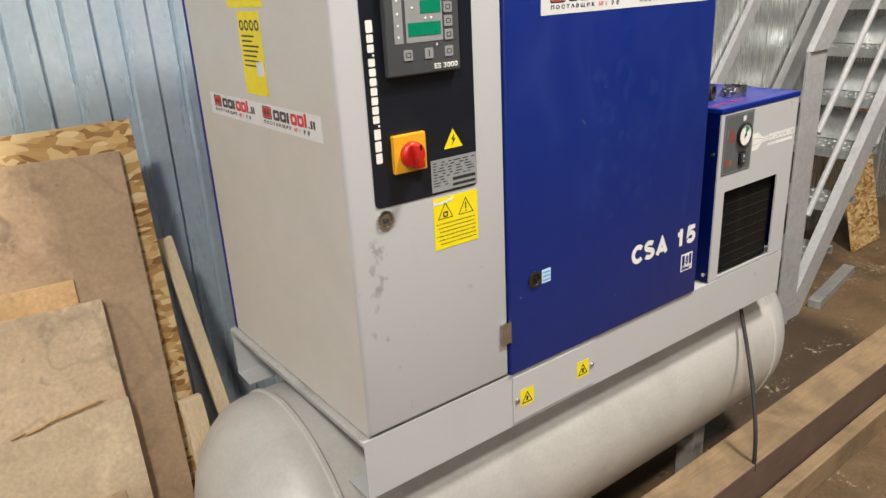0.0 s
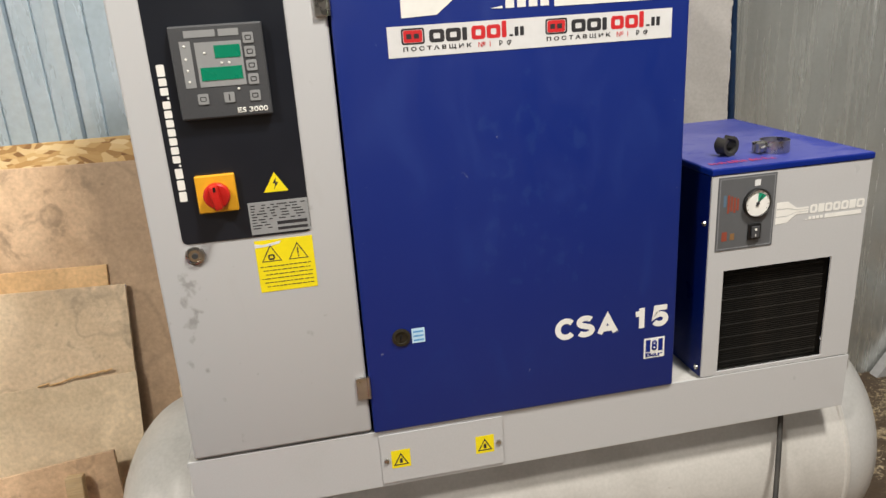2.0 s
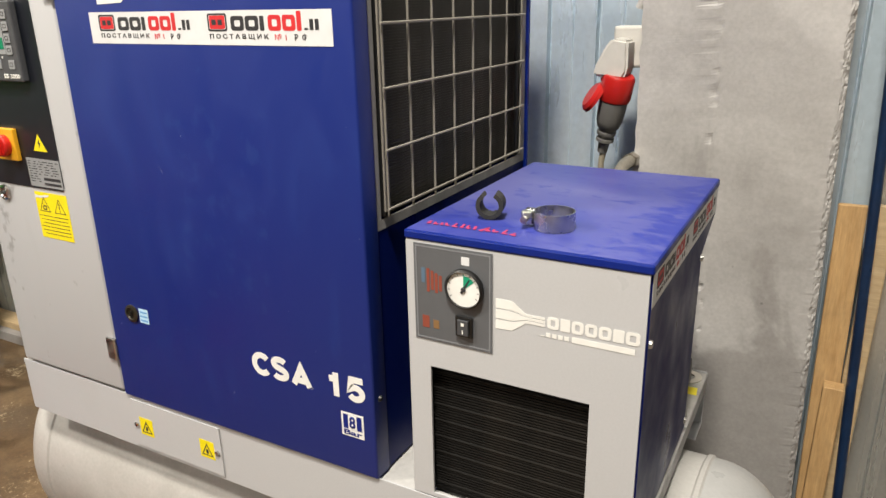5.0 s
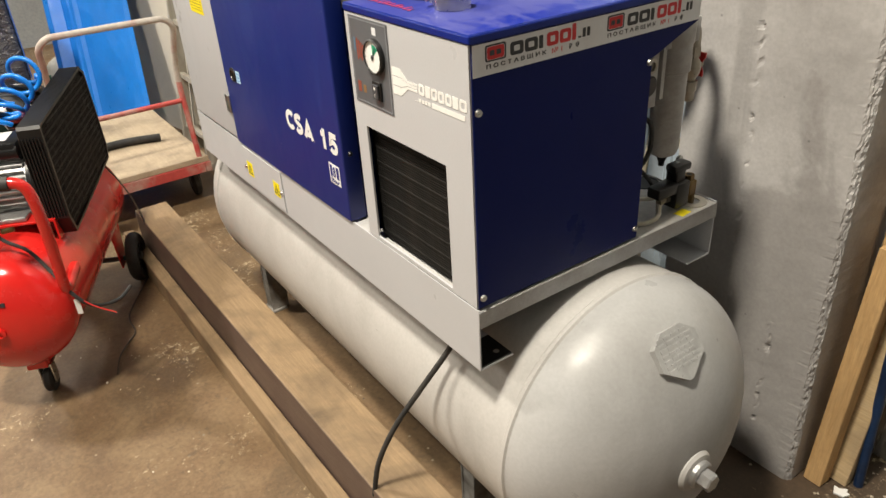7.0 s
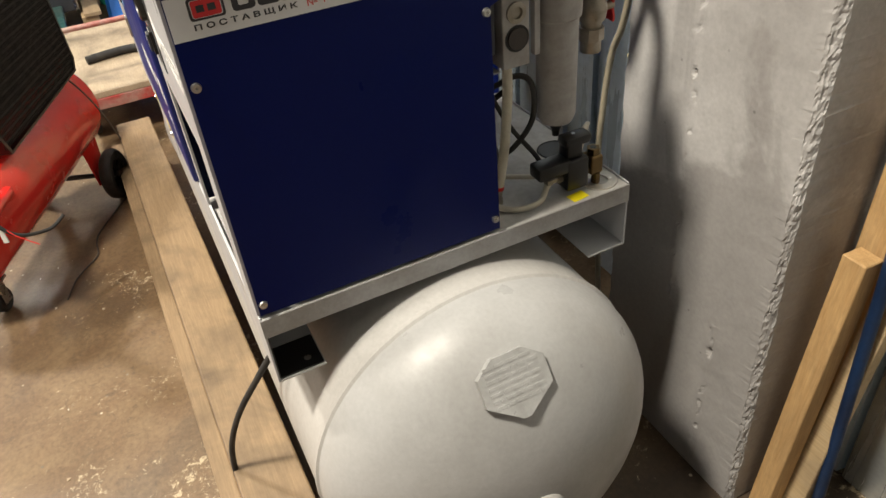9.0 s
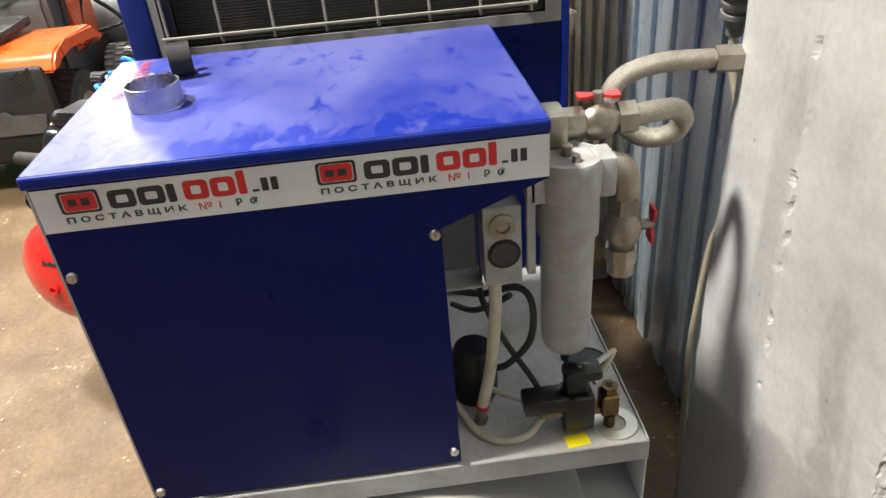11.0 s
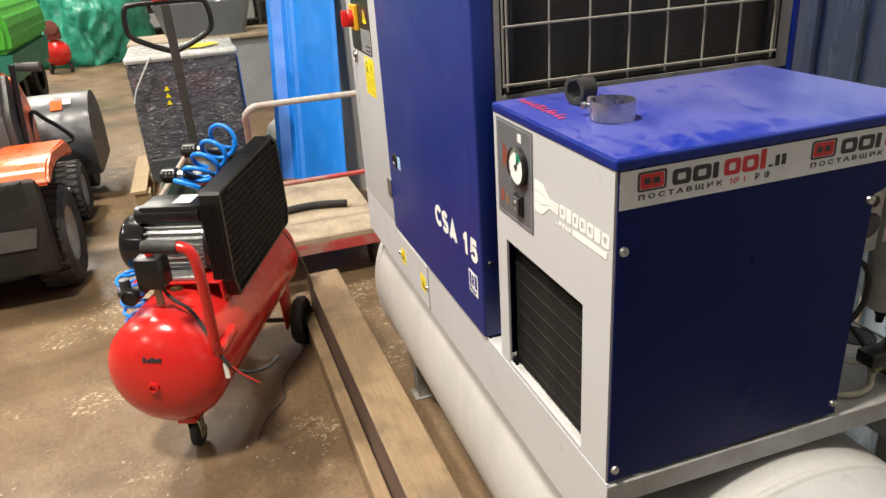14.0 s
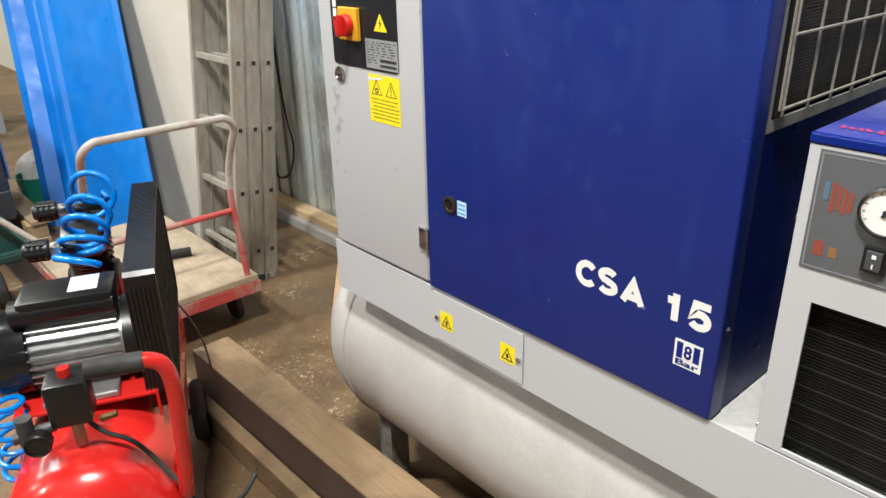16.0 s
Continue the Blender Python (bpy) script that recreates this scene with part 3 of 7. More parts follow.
def profiled(name, x0, x1, z0, z1, y, material, pitch=0.14, deep=0.011):
    """A wall of profiled steel sheet that runs along x and faces -y."""
    bm = B()
    line, x, k = [], x0, 0
    while x < x1:
        line += [(x, 0), (x + 0.060, 0), (x + 0.063, deep + 0.012), (x + 0.067, deep + 0.012), (x + 0.071, deep), (x + 0.129, deep), (x + 0.132, deep + 0.005), (x + 0.135, deep + 0.005)] if deep > 0 else [(x, 0), (x + 0.088, 0), (x + 0.092, deep), (x + 0.101, deep), (x + 0.105, 0)]
        x += pitch
    cols = [(bm.verts.new((px, y + d, z0)), bm.verts.new((px, y + d, z1)), bm.verts.new((px, y + 0.04, z1)), bm.verts.new((px, y + 0.04, z0))) for px, d in line]
    for a, c in zip(cols, cols[1:]):
        for i in range(4):
            bm.faces.new((a[i], c[i], c[(i + 1) % 4], a[(i + 1) % 4]))
    bm.faces.new(cols[0])
    bm.faces.new(cols[-1][::-1])
    return part(name, bm, material)


structure(profiled("wall_north", -2.8, 1.75, 0.0, 4.8, 1.10, SHEET), "blue-grey profiled steel sheet wall", "wall")
structure(profiled("wall_north_east", 1.755, 6.0, 0.0, 4.8, 1.10, galv_sheet_material(), 0.27, -0.005), "dull galvanised profiled steel sheet wall", "wall")
structure(part("wall_north_far", box(B(), -16, -2.81, 1.25, 1.45, 0, 4.8), CREAM), "plain hall wall", "wall")
HALLW = surface("grey_hall_wall", (0.085, 0.085, 0.085), (0.06, 0.06, 0.06), 0.6, big=1, amount=0.5)
structure(part("wall_west", box(B(), -16.2, -16, -9, 1.45, 0, 4.8), CREAM), "plain pale hall wall", "wall")
structure(part("wall_east", box(B(), 6.0, 6.2, -9, 1.45, 0, 4.8), HALLW), "plain grey hall wall", "wall")
structure(part("wall_south", box(B(), -16, 6, -9.2, -9, 0, 4.8), HALLW), "plain grey hall wall", "wall")
structure(part("ceiling", box(B(), -16.2, 6.2, -9.2, 1.5, 4.8, 5.0), HALLW), "plain hall ceiling", "ceiling")
structure(part("wall_plinth", box(B(), -2.7, -0.02, 0.965, 1.092, 0.0, 0.052, 0.004), CONCRETE), "low whitish concrete plinth under the steel wall", "plinth")
structure(part("floor_sill", box(B(), -2.7, -0.02, 1.00, 1.092, 0.053, 0.092, 0.004), PINE_X), "pale timber sill along the wall foot", "sill")

# concrete column with a chipped corner
b = B()
zs = [0.0055 * i for i in range(364)] + [2.0 + 0.2 * i for i in range(15)]
XS = [1.28, 1.34, 1.385] + [1.400 + 0.005 * i for i in range(9)] + [1.47, 1.52] + [1.535 + 0.005 * i for i in range(8)] + [1.595, 1.615, 1.628]


def seam(x, z):
    """Depth of the pitted formwork seams and the uneven trowelling."""
    d = 0.0022 * noise.noise((x * 7, 1.7, z * 7)) + 0.0008 * noise.noise((x * 31, 2.7, z * 31))
    for xs, z0, z1 in ((1.420 - 0.03 * (z - 0.6), 0.42, 4.8), (1.554, 0.03, 0.44)):
        near = max(0.0, 1 - abs(x - xs) / 0.012)
        if z0 < z < z1 and z < 1.99:
            d += near * (0.016 * max(0.0, noise.noise((x * 60, 4.2, z * 42)) - 0.12) - 0.0012)
    return d


rings = []
for z in zs:
    c = 0.0135 + 0.004 * noise.noise((7.7, 0.2, z * 9)) + 0.003 * noise.noise((3.7, 1.2, z * 31))
    e = 1.682 - 0.020 * min(z, 2.0)
    row = [(1.228 + 0.006 * noise.noise((9.3, 2.1, z * 23)), 0.83, z)] + [(x, 0.83 + seam(x, z), z) for x in XS]
    for i in range(9):
        u = i / 8
        chip = ((0.0052 + 0.003 * noise.noise((2.2, 6.1, z * 13))) * noise.noise((u * 3.0, 5.1, z * 61)) + 0.0044 * noise.noise((u * 6.5, 8.1, z * 127)) + 0.0012) * (1.0 if 0 < i < 8 else 0.35)
        row.append((e - c * (1 - u) ** 1.3 - 0.42 * chip, 0.83 + c * 1.2 * u ** 1.3 + 0.42 * chip, z))
    row += [(e, 1.097, z), (1.228, 1.097, z), (1.228, 0.842, z)]
    rings.append([b.verts.new(p) for p in row])
for r0, r1 in zip(rings, rings[1:]):
    for k in range(len(r0)):
        b.faces.new((r0[k], r0[(k + 1) % len(r0)], r1[(k + 1) % len(r0)], r1[k]))
structure(part("column", b, CONCRETE), "grey painted concrete column with chipped edges", "column")

# ---- compressed-air receiver with its base frame ----
receiver = thing("air_receiver", pose(0, 0, 0), "long light-grey steel air receiver tank on feet under the compressor", "air tank")
TX0, TX1, TR, TY, TZ, HEAD = -0.04, 1.536, 0.312, 0.318, 0.436, 0.196
prof = [(TR * math.sin(a), TX0 - HEAD * math.cos(a)) for a in (math.pi / 2 * i / 14 for i in range(15))]
prof += [(TR, TX0 + 0.012), (TR + 0.004, TX0 + 0.016), (TR + 0.004, TX0 + 0.024), (TR, TX0 + 0.028)]
prof += [(TR, TX1 - 0.028), (TR + 0.004, TX1 - 0.024), (TR + 0.004, TX1 - 0.016), (TR, TX1 - 0.012)]
head = [(TR, TX1 - 0.012)] + [(TR * math.cos(a), TX1 + HEAD * math.sin(a)) for a in (math.pi / 2 * i / 14 for i in range(15))]
AXIS = Matrix(((0, 0, 1, 0), (0, 1, 0, TY), (-1, 0, 0, TZ), (0, 0, 0, 1)))
part("shell", lathe(B(), prof, AXIS, 72), TANK, receiver, smooth=True)
# east head: a little darker and cooler than the shell
HEADG = surface("cool_grey_head", (0.398, 0.398, 0.396), (0.285, 0.28, 0.27), 0.40, big=4, amount=0.7, lo=0.42, hi=0.72, grain=0.05, relief=0.05, small=120)
part("tank_head", lathe(B(), head, AXIS, 72), HEADG, receiver, "cool grey domed tank head", True)
FOOTG = surface("grimy_foot_paint", (0.33, 0.315, 0.29), (0.14, 0.12, 0.095), 0.6, big=14, amount=0.8, lo=0.42, hi=0.62)
for fx in (0.03, 1.27):
    for fy, s in ((0.10, 1), (0.536, -1)):
        b = B()
        prism(b, [(-0.022, 0.012), (0.022, 0.012), (0.030, 0.23), (-0.030, 0.23)], face_front(fx, 0, fy + 0.004), 0.006)
        box(b, fx - 0.026, fx - 0.021, fy - 0.004, fy + s * 0.06, 0.006, 0.20)
        box(b, fx + 0.021, fx + 0.026, fy - 0.004, fy + s * 0.06, 0.006, 0.20)
        box(b, fx - 0.035, fx + 0.035, fy - 0.02, fy + 0.05, 0.0, 0.008, 0.001)
        part("foot", b, FOOTG, receiver)
# drain plug and data plate on the end
b = B()
hx = TX1 + HEAD
lathe(b, [(0.0, -0.03), (0.045, -0.03), (0.045, 0.0), (0.040, 0.006), (0.030, 0.008), (0.030, 0.0), (0.0, 0.0)], face_right(TY - 0.01, TZ - 0.005, hx) , 28)
boss = part("drain_boss", b, TANK, receiver, smooth=True)
b = B()
lathe(b, [(0, 0), (0.030, 0), (0.030, 0.012), (0.026, 0.016), (0, 0.016)], face_right(TY - 0.01, TZ - 0.005, hx + 0.004), 24)
lathe(b, [(0, 0.015), (0.020, 0.015), (0.020, 0.036), (0.017, 0.039), (0, 0.039)], face_right(TY - 0.01, TZ - 0.005, hx + 0.004), 6)
part("drain_plug", b, ALU, boss, "hexagonal zinc drain plug")
PM = Matrix.Translation((1.662, 0.307, 0.678)) @ pose(0, 0, 0, 0, 52.8, 0) @ pose(0, 0, 0, 0, 0, 90)
b = prism(B(), [(-0.056, -0.020), (-0.006, -0.054), (0.006, -0.054), (0.056, -0.020), (0.056, 0.024), (0.026, 0.046), (-0.026, 0.046), (-0.056, 0.024)], PM @ pose(0, 0, -0.014), 0.018)
PLATEM = surface("painted_metal_plate", (0.40, 0.40, 0.395), (0.30, 0.30, 0.29), 0.4, 0.15, big=25, amount=0.6, relief=0.1)
dp = part("data_plate", b, PLATEM, receiver, "stamped metal data plate")
random.seed(5)
for i in range(7):
    y = 0.032 - i * 0.010
    x = -0.044
    while x < 0.036:
        w = random.uniform(0.006, 0.02)
        part("stamped_bar", plate(B(), PM @ pose(0, 0, 0.004), x, min(x + w, 0.044), y, y + 0.005, 0.0008), PLATEM, dp)
        x += w + 0.004
# base frame: two folded channels and end lips
for nm, y0, y1, s in (("front_channel", 0.0, 0.003, 1), ("rear_channel", 0.652, 0.655, -1)):
    b = B()
    box(b, 0.004, 1.468, y0, y1, 0.667, 0.800, 0.001)
    ya, yb = (y1, y1 + 0.075) if s > 0 else (y0 - 0.075, y0)
    box(b, 0.004, 1.468, ya, yb, 0.667, 0.670)
    part(nm, b, GREY, receiver)
# black flange plate, and an upright sheet added for shade in the corner
b = box(B(), 1.395, 1.466, 0.0045, 0.076, 0.6703, 0.6733, 0.001)
prism(b, [(1.330, 0.6735), (1.466, 0.6735), (1.466, 0.792), (1.41, 0.792)], face_front(0, 0, 0.0055), 0.0018)
mp = part("mounting_plate", b, BLACK, receiver, "black flange plate and shade sheet inside the frame corner")
part("hole", lathe(B(), [(0, 0), (0.006, 0), (0.006, 0.0004), (0, 0.0004)], pose(1.445, 0.055, 0.6734), 12), STEEL, mp)
b = box(B(), 0.004, 1.468, 0.0035, 0.6515, 0.7935, 0.7965)
part("top_sheet", b, surface("grimy_grey_sheet", (0.43, 0.425, 0.415), (0.24, 0.21, 0.175), 0.55, big=6, small=80, amount=0.7, lo=0.48, hi=0.72, grain=0.10), receiver)
# end lips: scuffed, and darkened for the shade on their outer side
LIPG = surface("shaded_scuffed_lip", (0.37, 0.37, 0.375), (0.22, 0.205, 0.185), 0.5, big=9, amount=0.7, lo=0.40, hi=0.66, grain=0.08, small=180)
for x0, x1, z0 in ((0.002, 0.0038, 0.788), (1.4682, 1.470, 0.762)):
    part("end_lip", box(B(), x0, x1, 0.0, 0.655, z0, 0.796), LIPG, receiver)
b = B()
plate(b, face_front(0, 0, -0.0005), 0.379, 0.640, 0.676, 0.790, 0.0022)
hatch = part("access_hatch", b, GREY, receiver)
for wx in (0.42, 0.600):
    ws = part("warning_sticker", plate(B(), face_front(0, 0, -0.0027), wx - 0.020, wx + 0.020, 0.709, 0.751, 0.0003), YELLOW, receiver)
    b = B()
    frame_plate(b, face_front(wx, 0.728, -0.0031), [(-0.016, -0.013), (0.016, -0.013), (0, 0.016)], [(-0.012, -0.0105), (0.012, -0.0105), (0, 0.0112)], 0.0002)
    plate(b, face_front(wx, 0.728, -0.0031), -0.003, 0.003, -0.008, 0.003, 0.0002)
    part("pictogram", b, INK, ws)
for sx_ in (0.390, 0.630):
    part("hatch_screw", lathe(B(), [(0, 0), (0.006, 0), (0.005, 0.004), (0, 0.005)], face_front(sx_, 0.730, -0.0025), 12), STEEL, receiver)
# ---- compressor cabinet ----
cab = thing("compressor_cabinet", pose(0, 0, 0), "grey and blue sheet-steel screw compressor cabinet on the tank frame", "air compressor")
CT = 1.96
b = B()
box(b, 0.018, 0.022, 0.004, 0.640, 0.802, CT)
side = part("side_panel", b, GREY_W, cab, "warm grey dusty side panel")
part("back_panel", box(B(), 0.016, 1.030, 0.641, 0.652, 0.800, CT, 0.002), BLUE, cab, "blue rear panel")
part("top_panel", box(B(), 0.016, 1.032, -0.008, 0.650, CT + 0.001, CT + 0.03, 0.004), BLUE, cab)
# control door: folded with a rounded left corner
b = box(B(), 0.0185, 0.366, -0.004, 0.022, 0.806, CT - 0.002, 0.006, seg=3)
part("control_door", b, DOORGREY, cab, smooth=True)
for hz in (0.908, 1.635):
    b = B()
    box(b, 0.345, 0.3665, -0.010, -0.0045, hz - 0.024, hz + 0.024, 0.001)
    rod(b, (0.3685, -0.007, hz - 0.024), (0.3685, -0.007, hz + 0.024), 0.004)
    part("hinge", b, STEEL, cab, "small steel hinge")
b = B()
lathe(b, [(0, 0), (0.0175, 0), (0.0165, 0.004), (0.012, 0.005), (0.011, 0.003), (0, 0.003)], face_front(0.088, 1.221, -0.0045), 24)
lk = part("lock", b, STEEL, cab, "round chrome lock", True)
part("lock_core", lathe(B(), [(0, 0.003), (0.006, 0.003), (0.005, 0.006), (0, 0.006)], face_front(0.088, 1.221, -0.0045), 12), DARKSTEEL, lk)
# blue service door
b = box(B(), 0.371, 1.026, -0.006, 0.034, 0.801, CT - 0.002, 0.004, seg=3)
part("service_door", b, DOORBLUE, cab, "deep blue service door with dusty smears", True)
b = B()
lathe(b, [(0.0185, 0), (0.0185, 0.0030), (0.0130, 0.0042), (0.0118, 0.0010), (0, 0.0010)], face_front(0.442, 1.006, -0.0063), 28)
latch = part("door_latch", b, plain("dark_bronze", (0.020, 0.017, 0.011), 0.4), cab, "round dark key latch", True)
part("latch_core", box(B(), 0.4395, 0.4445, -0.0105, -0.0074, 1.0005, 1.0115, 0.0008), BLACK, latch)
st = part("key_sticker", plate(B(), face_front(0, 0, -0.0064), 0.463, 0.489, 0.990, 1.021, 0.0003), plain("pale_blue_foil", (0.48, 0.68, 0.85), 0.4), cab, "pale blue key sticker")
KEYBLUE = plain("blue_print", (0.10, 0.32, 0.62), 0.4)
for z in (0.994, 1.003, 1.012):
    part("print_bar", plate(B(), face_front(0, 0, -0.0068), 0.466, 0.486, z, z + 0.0035, 0.0002), KEYBLUE, st)
# cabinet's right end: grey frame round a black cooler behind a wire grid
b = B()
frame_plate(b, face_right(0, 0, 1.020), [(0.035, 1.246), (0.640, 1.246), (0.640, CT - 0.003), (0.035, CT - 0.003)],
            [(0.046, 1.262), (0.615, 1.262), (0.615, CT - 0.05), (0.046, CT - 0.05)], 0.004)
# grey taken darker for the shade between cabinet and dryer
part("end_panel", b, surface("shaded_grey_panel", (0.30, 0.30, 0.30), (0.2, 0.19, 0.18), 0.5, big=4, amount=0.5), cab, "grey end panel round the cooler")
part("lower_end_panel", plate(B(), face_right(0, 0, 1.020), 0.035, 0.640, 0.802, 1.2455, 0.003), BLUE_SHADE, cab, "dark blue lower end panel")
FIN = surface("dusty_cooler_fins", (0.030, 0.028, 0.025), (0.065, 0.057, 0.046), 0.6, big=9, amount=0.6, spec=0.4)
FIN_DK = surface("black_condenser_fins", (0.007, 0.0065, 0.006), (0.020, 0.016, 0.012), 0.7, big=9, amount=0.5, spec=0.2)
b = box(B(), 0.96, 1.012, 0.0465, 0.6145, 1.2625, CT - 0.051)
rad = part("cooler_core", b, FIN, cab, "black finned cooler block")
z = 1.266
while z < CT - 0.058:
    repeat("fin", "cooler", lambda: box(B(), 1.0122, 1.0150, 0.048, 0.602, 0, 0.0022), FIN, rad, pose(0, 0, z))
    z += 0.0045
for yy in (0.056, 0.590):
    part("cooler_end_tank", box(B(), 1.0205, 1.030, yy - 0.006, yy + 0.012, 1.266, CT - 0.055, 0.003), BLACK, cab)
GRIDW = surface("dusty_wire", (0.27, 0.25, 0.215), rough=0.6, metal=0.1)
b = frame_plate(B(), face_right(0, 0, 1.031), [(0.046, 1.277), (0.600, 1.277), (0.600, CT - 0.04), (0.046, CT - 0.04)], [(0.0485, 1.2795), (0.5975, 1.2795), (0.5975, CT - 0.0425), (0.0485, CT - 0.0425)], 0.003)
wg = part("wire_guard", b, GRIDW, cab, "dusty wire guard grid")
for i in range(8):
    repeat("wire", "upright", lambda: rod(B(), (1.034, 0, 1.268), (1.034, 0, CT - 0.04), 0.0022, n=6), GRIDW, wg, pose(0, 0.054 + i * 0.0768, 0))
for i in range(7):
    repeat("wire", "level", lambda: rod(B(), (1.038, 0.046, 0), (1.038, 0.600, 0), 0.0022, n=6), GRIDW, wg, pose(0, 0, 1.281 + i * 0.0945))
part("end_screw", lathe(B(), [(0, 0), (0.006, 0), (0.004, 0.004), (0, 0.004)], face_right(0.012, 0.955, 1.0262), 10), BLACK, cab)

# control panel on the grey door
FP = face_front(0, 0, -0.0044)
cp = part("control_panel", prism(B(), rrect(0.071, 0.296, 1.243, 1.72, 0.010), FP, 0.0012), NAVY, cab, "dark control panel foil")
b = box(B(), 0.109, 0.257, -0.020, -0.0058, 1.460, 1.610, 0.003)
ctl = part("controller", b, ANTH, cab, "anthracite electronic controller with green displays")
FC = face_front(0, 0, -0.0202)
part("display_field", plate(B(), FC, 0.147, 0.221, 1.512, 1.583, 0.0006), PALEGREY, ctl)
part("key_strip", plate(B(), FC, 0.124, 0.141, 1.512, 1.586, 0.0006), PALEGREY, ctl)
b = B()
plate(b, FC, 0.133, 0.182, 1.591, 1.602, 0.0006)
plate(b, FC, 0.187, 0.219, 1.591, 1.602, 0.0006)
part("name_strip", b, PALEGREY, ctl)
part("green_display", plate(B(), face_front(0, 0, -0.0209), 0.177, 0.218, 1.557, 1.577, 0.0006), GREENLCD, ctl)
part("green_display", plate(B(), face_front(0, 0, -0.0209), 0.151, 0.217, 1.522, 1.543, 0.0006), GREENLCD, ctl)
for kx, kz in ((0.233, 1.586), (0.233, 1.564), (0.233, 1.542), (0.233, 1.520), (0.148, 1.493), (0.190, 1.493), (0.232, 1.493)):
    part("key", prism(B(), rrect(kx - 0.0085, kx + 0.0085, kz - 0.0085, kz + 0.0085, 0.002), FC, 0.0014), PALEGREY, ctl, "grey push key")
for kx, kz in ((0.131, 1.578), (0.131, 1.558), (0.131, 1.540), (0.131, 1.522), (0.161, 1.566), (0.186, 1.549), (0.198, 1.549), (0.207, 1.506)):
    part("pilot_lamp", lathe(B(), [(0, 0.0012), (0.0022, 0.0012), (0, 0.002)], face_front(kx, kz, -0.0202), 8), WHITE, ctl)
for kx, kz in ((0.233, 1.586), (0.233, 1.564), (0.233, 1.542), (0.233, 1.520), (0.148, 1.493), (0.232, 1.493)):
    part("key_mark", frame_plate(B(), face_front(kx, kz, -0.0217), rrect(-0.005, 0.005, -0.004, 0.004, 0.002), rrect(-0.0036, 0.0036, -0.0026, 0.0026, 0.001), 0.0002), INK, ctl)
part("key_mark", plate(B(), face_front(0.190, 1.493, -0.0217), -0.001, 0.001, -0.005, 0.005, 0.0002), INK, ctl)
lettering("ES 3000", face_front(0.200, 1.466, -0.0203), 0.050, 0.009, WHITE, ctl)
# upright web address, as plain blocks
b = B()
z = 1.321
for w, h in [(0.0175, 0.0125)] * 3 + [(0.004, 0.004)] + [(0.0125, 0.0125)] * 7 + [(0.004, 0.004)] + [(0.0125, 0.0125)] * 2 + [(0.019, 0.0125)]:
    part("address_block", prism(B(), rrect(0.0925 - h, 0.0925, z, z + w, 0.002), face_front(0, 0, -0.0057), 0.0003), WHITE, cp)
    z += w + 0.0028
# main switch
sp = part("switch_plate", box(B(), 0.110, 0.177, -0.016, -0.0058, 1.298, 1.364, 0.002), AMBER, cab, "amber plate of the main switch")
b = B()
lathe(b, [(0, 0), (0.0225, 0), (0.0225, 0.010), (0.020, 0.013), (0, 0.013)], face_front(0.144, 1.329, -0.0162), 28)
box(b, -0.007, 0.007, -0.021, 0.021, 0.012, 0.030, 0.004, face_front(0.144, 1.329, -0.0162) @ pose(0, 0, 0, 0, 0, 8))
part("rotary_knob", b, REDPL, sp, "red rotary knob", True)
part("knob_mark", plate(B(), face_front(0.144, 1.345, -0.0466), -0.002, 0.002, -0.004, 0.004, 0.0004), BLACK, sp)
# warning triangle, name plate, yellow instruction label
ws = part("warning_triangle", prism(B(), [(0.222, 1.322), (0.265, 1.322), (0.2435, 1.357)], face_front(0, 0, -0.0057), 0.0003), YELLOW, cab)
b = prism(B(), [(0.246, 1.348), (0.239, 1.337), (0.2435, 1.337), (0.240, 1.326), (0.249, 1.339), (0.2445, 1.339)], face_front(0, 0, -0.0061), 0.0002)
part("lightning_mark", b, INK, ws)
npl = part("name_plate", plate(B(), face_front(0, 0, -0.0057), 0.191, 0.2955, 1.247, 1.306, 0.0008), PALEGREY, cab, "silver rating plate")
random.seed(8)
b = B()
for i in range(9):
    z, x = 1.299 - i * 0.0052, 0.195
    lim = 0.291 if i < 6 else 0.232
    while x < lim - 0.006:
        w = random.uniform(0.005, 0.018)
        plate(b, face_front(0, 0, -0.0066), x, min(x + w, lim), z, z + 0.0018, 0.0002)
        x += w + random.uniform(0.002, 0.012)
plate(b, face_front(0, 0, -0.0066), 0.238, 0.291, 1.262, 1.268, 0.0002)
plate(b, face_front(0, 0, -0.0066), 0.238, 0.291, 1.252, 1.257, 0.0002)
part("small_print", b, INK, npl)
yl = part("instruction_label", plate(B(), face_front(0, 0, -0.0043), 0.192, 0.2955, 1.135, 1.2345, 0.0003), YELLOW, cab, "yellow instruction label with a torn corner")
b = B()
for tx in (0.219, 0.267):
    frame_plate(b, face_front(tx, 1.205, -0.0047), [(-0.018, -0.012), (0.018, -0.012), (0, 0.020)], [(-0.0155, -0.0105), (0.0155, -0.0105), (0, 0.0165)], 0.0002)
plate(b, face_front(0.267, 1.205, -0.0047), -0.0012, 0.0012, -0.003, 0.010, 0.0002)
plate(b, face_front(0.267, 1.205, -0.0047), -0.0012, 0.0012, -0.008, -0.005, 0.0002)
frame_plate(b, face_front(0.219, 1.201, -0.0047), rrect(-0.006, 0.006, -0.005, 0.006, 0.004), rrect(-0.003, 0.003, -0.002, 0.003, 0.001), 0.0002)
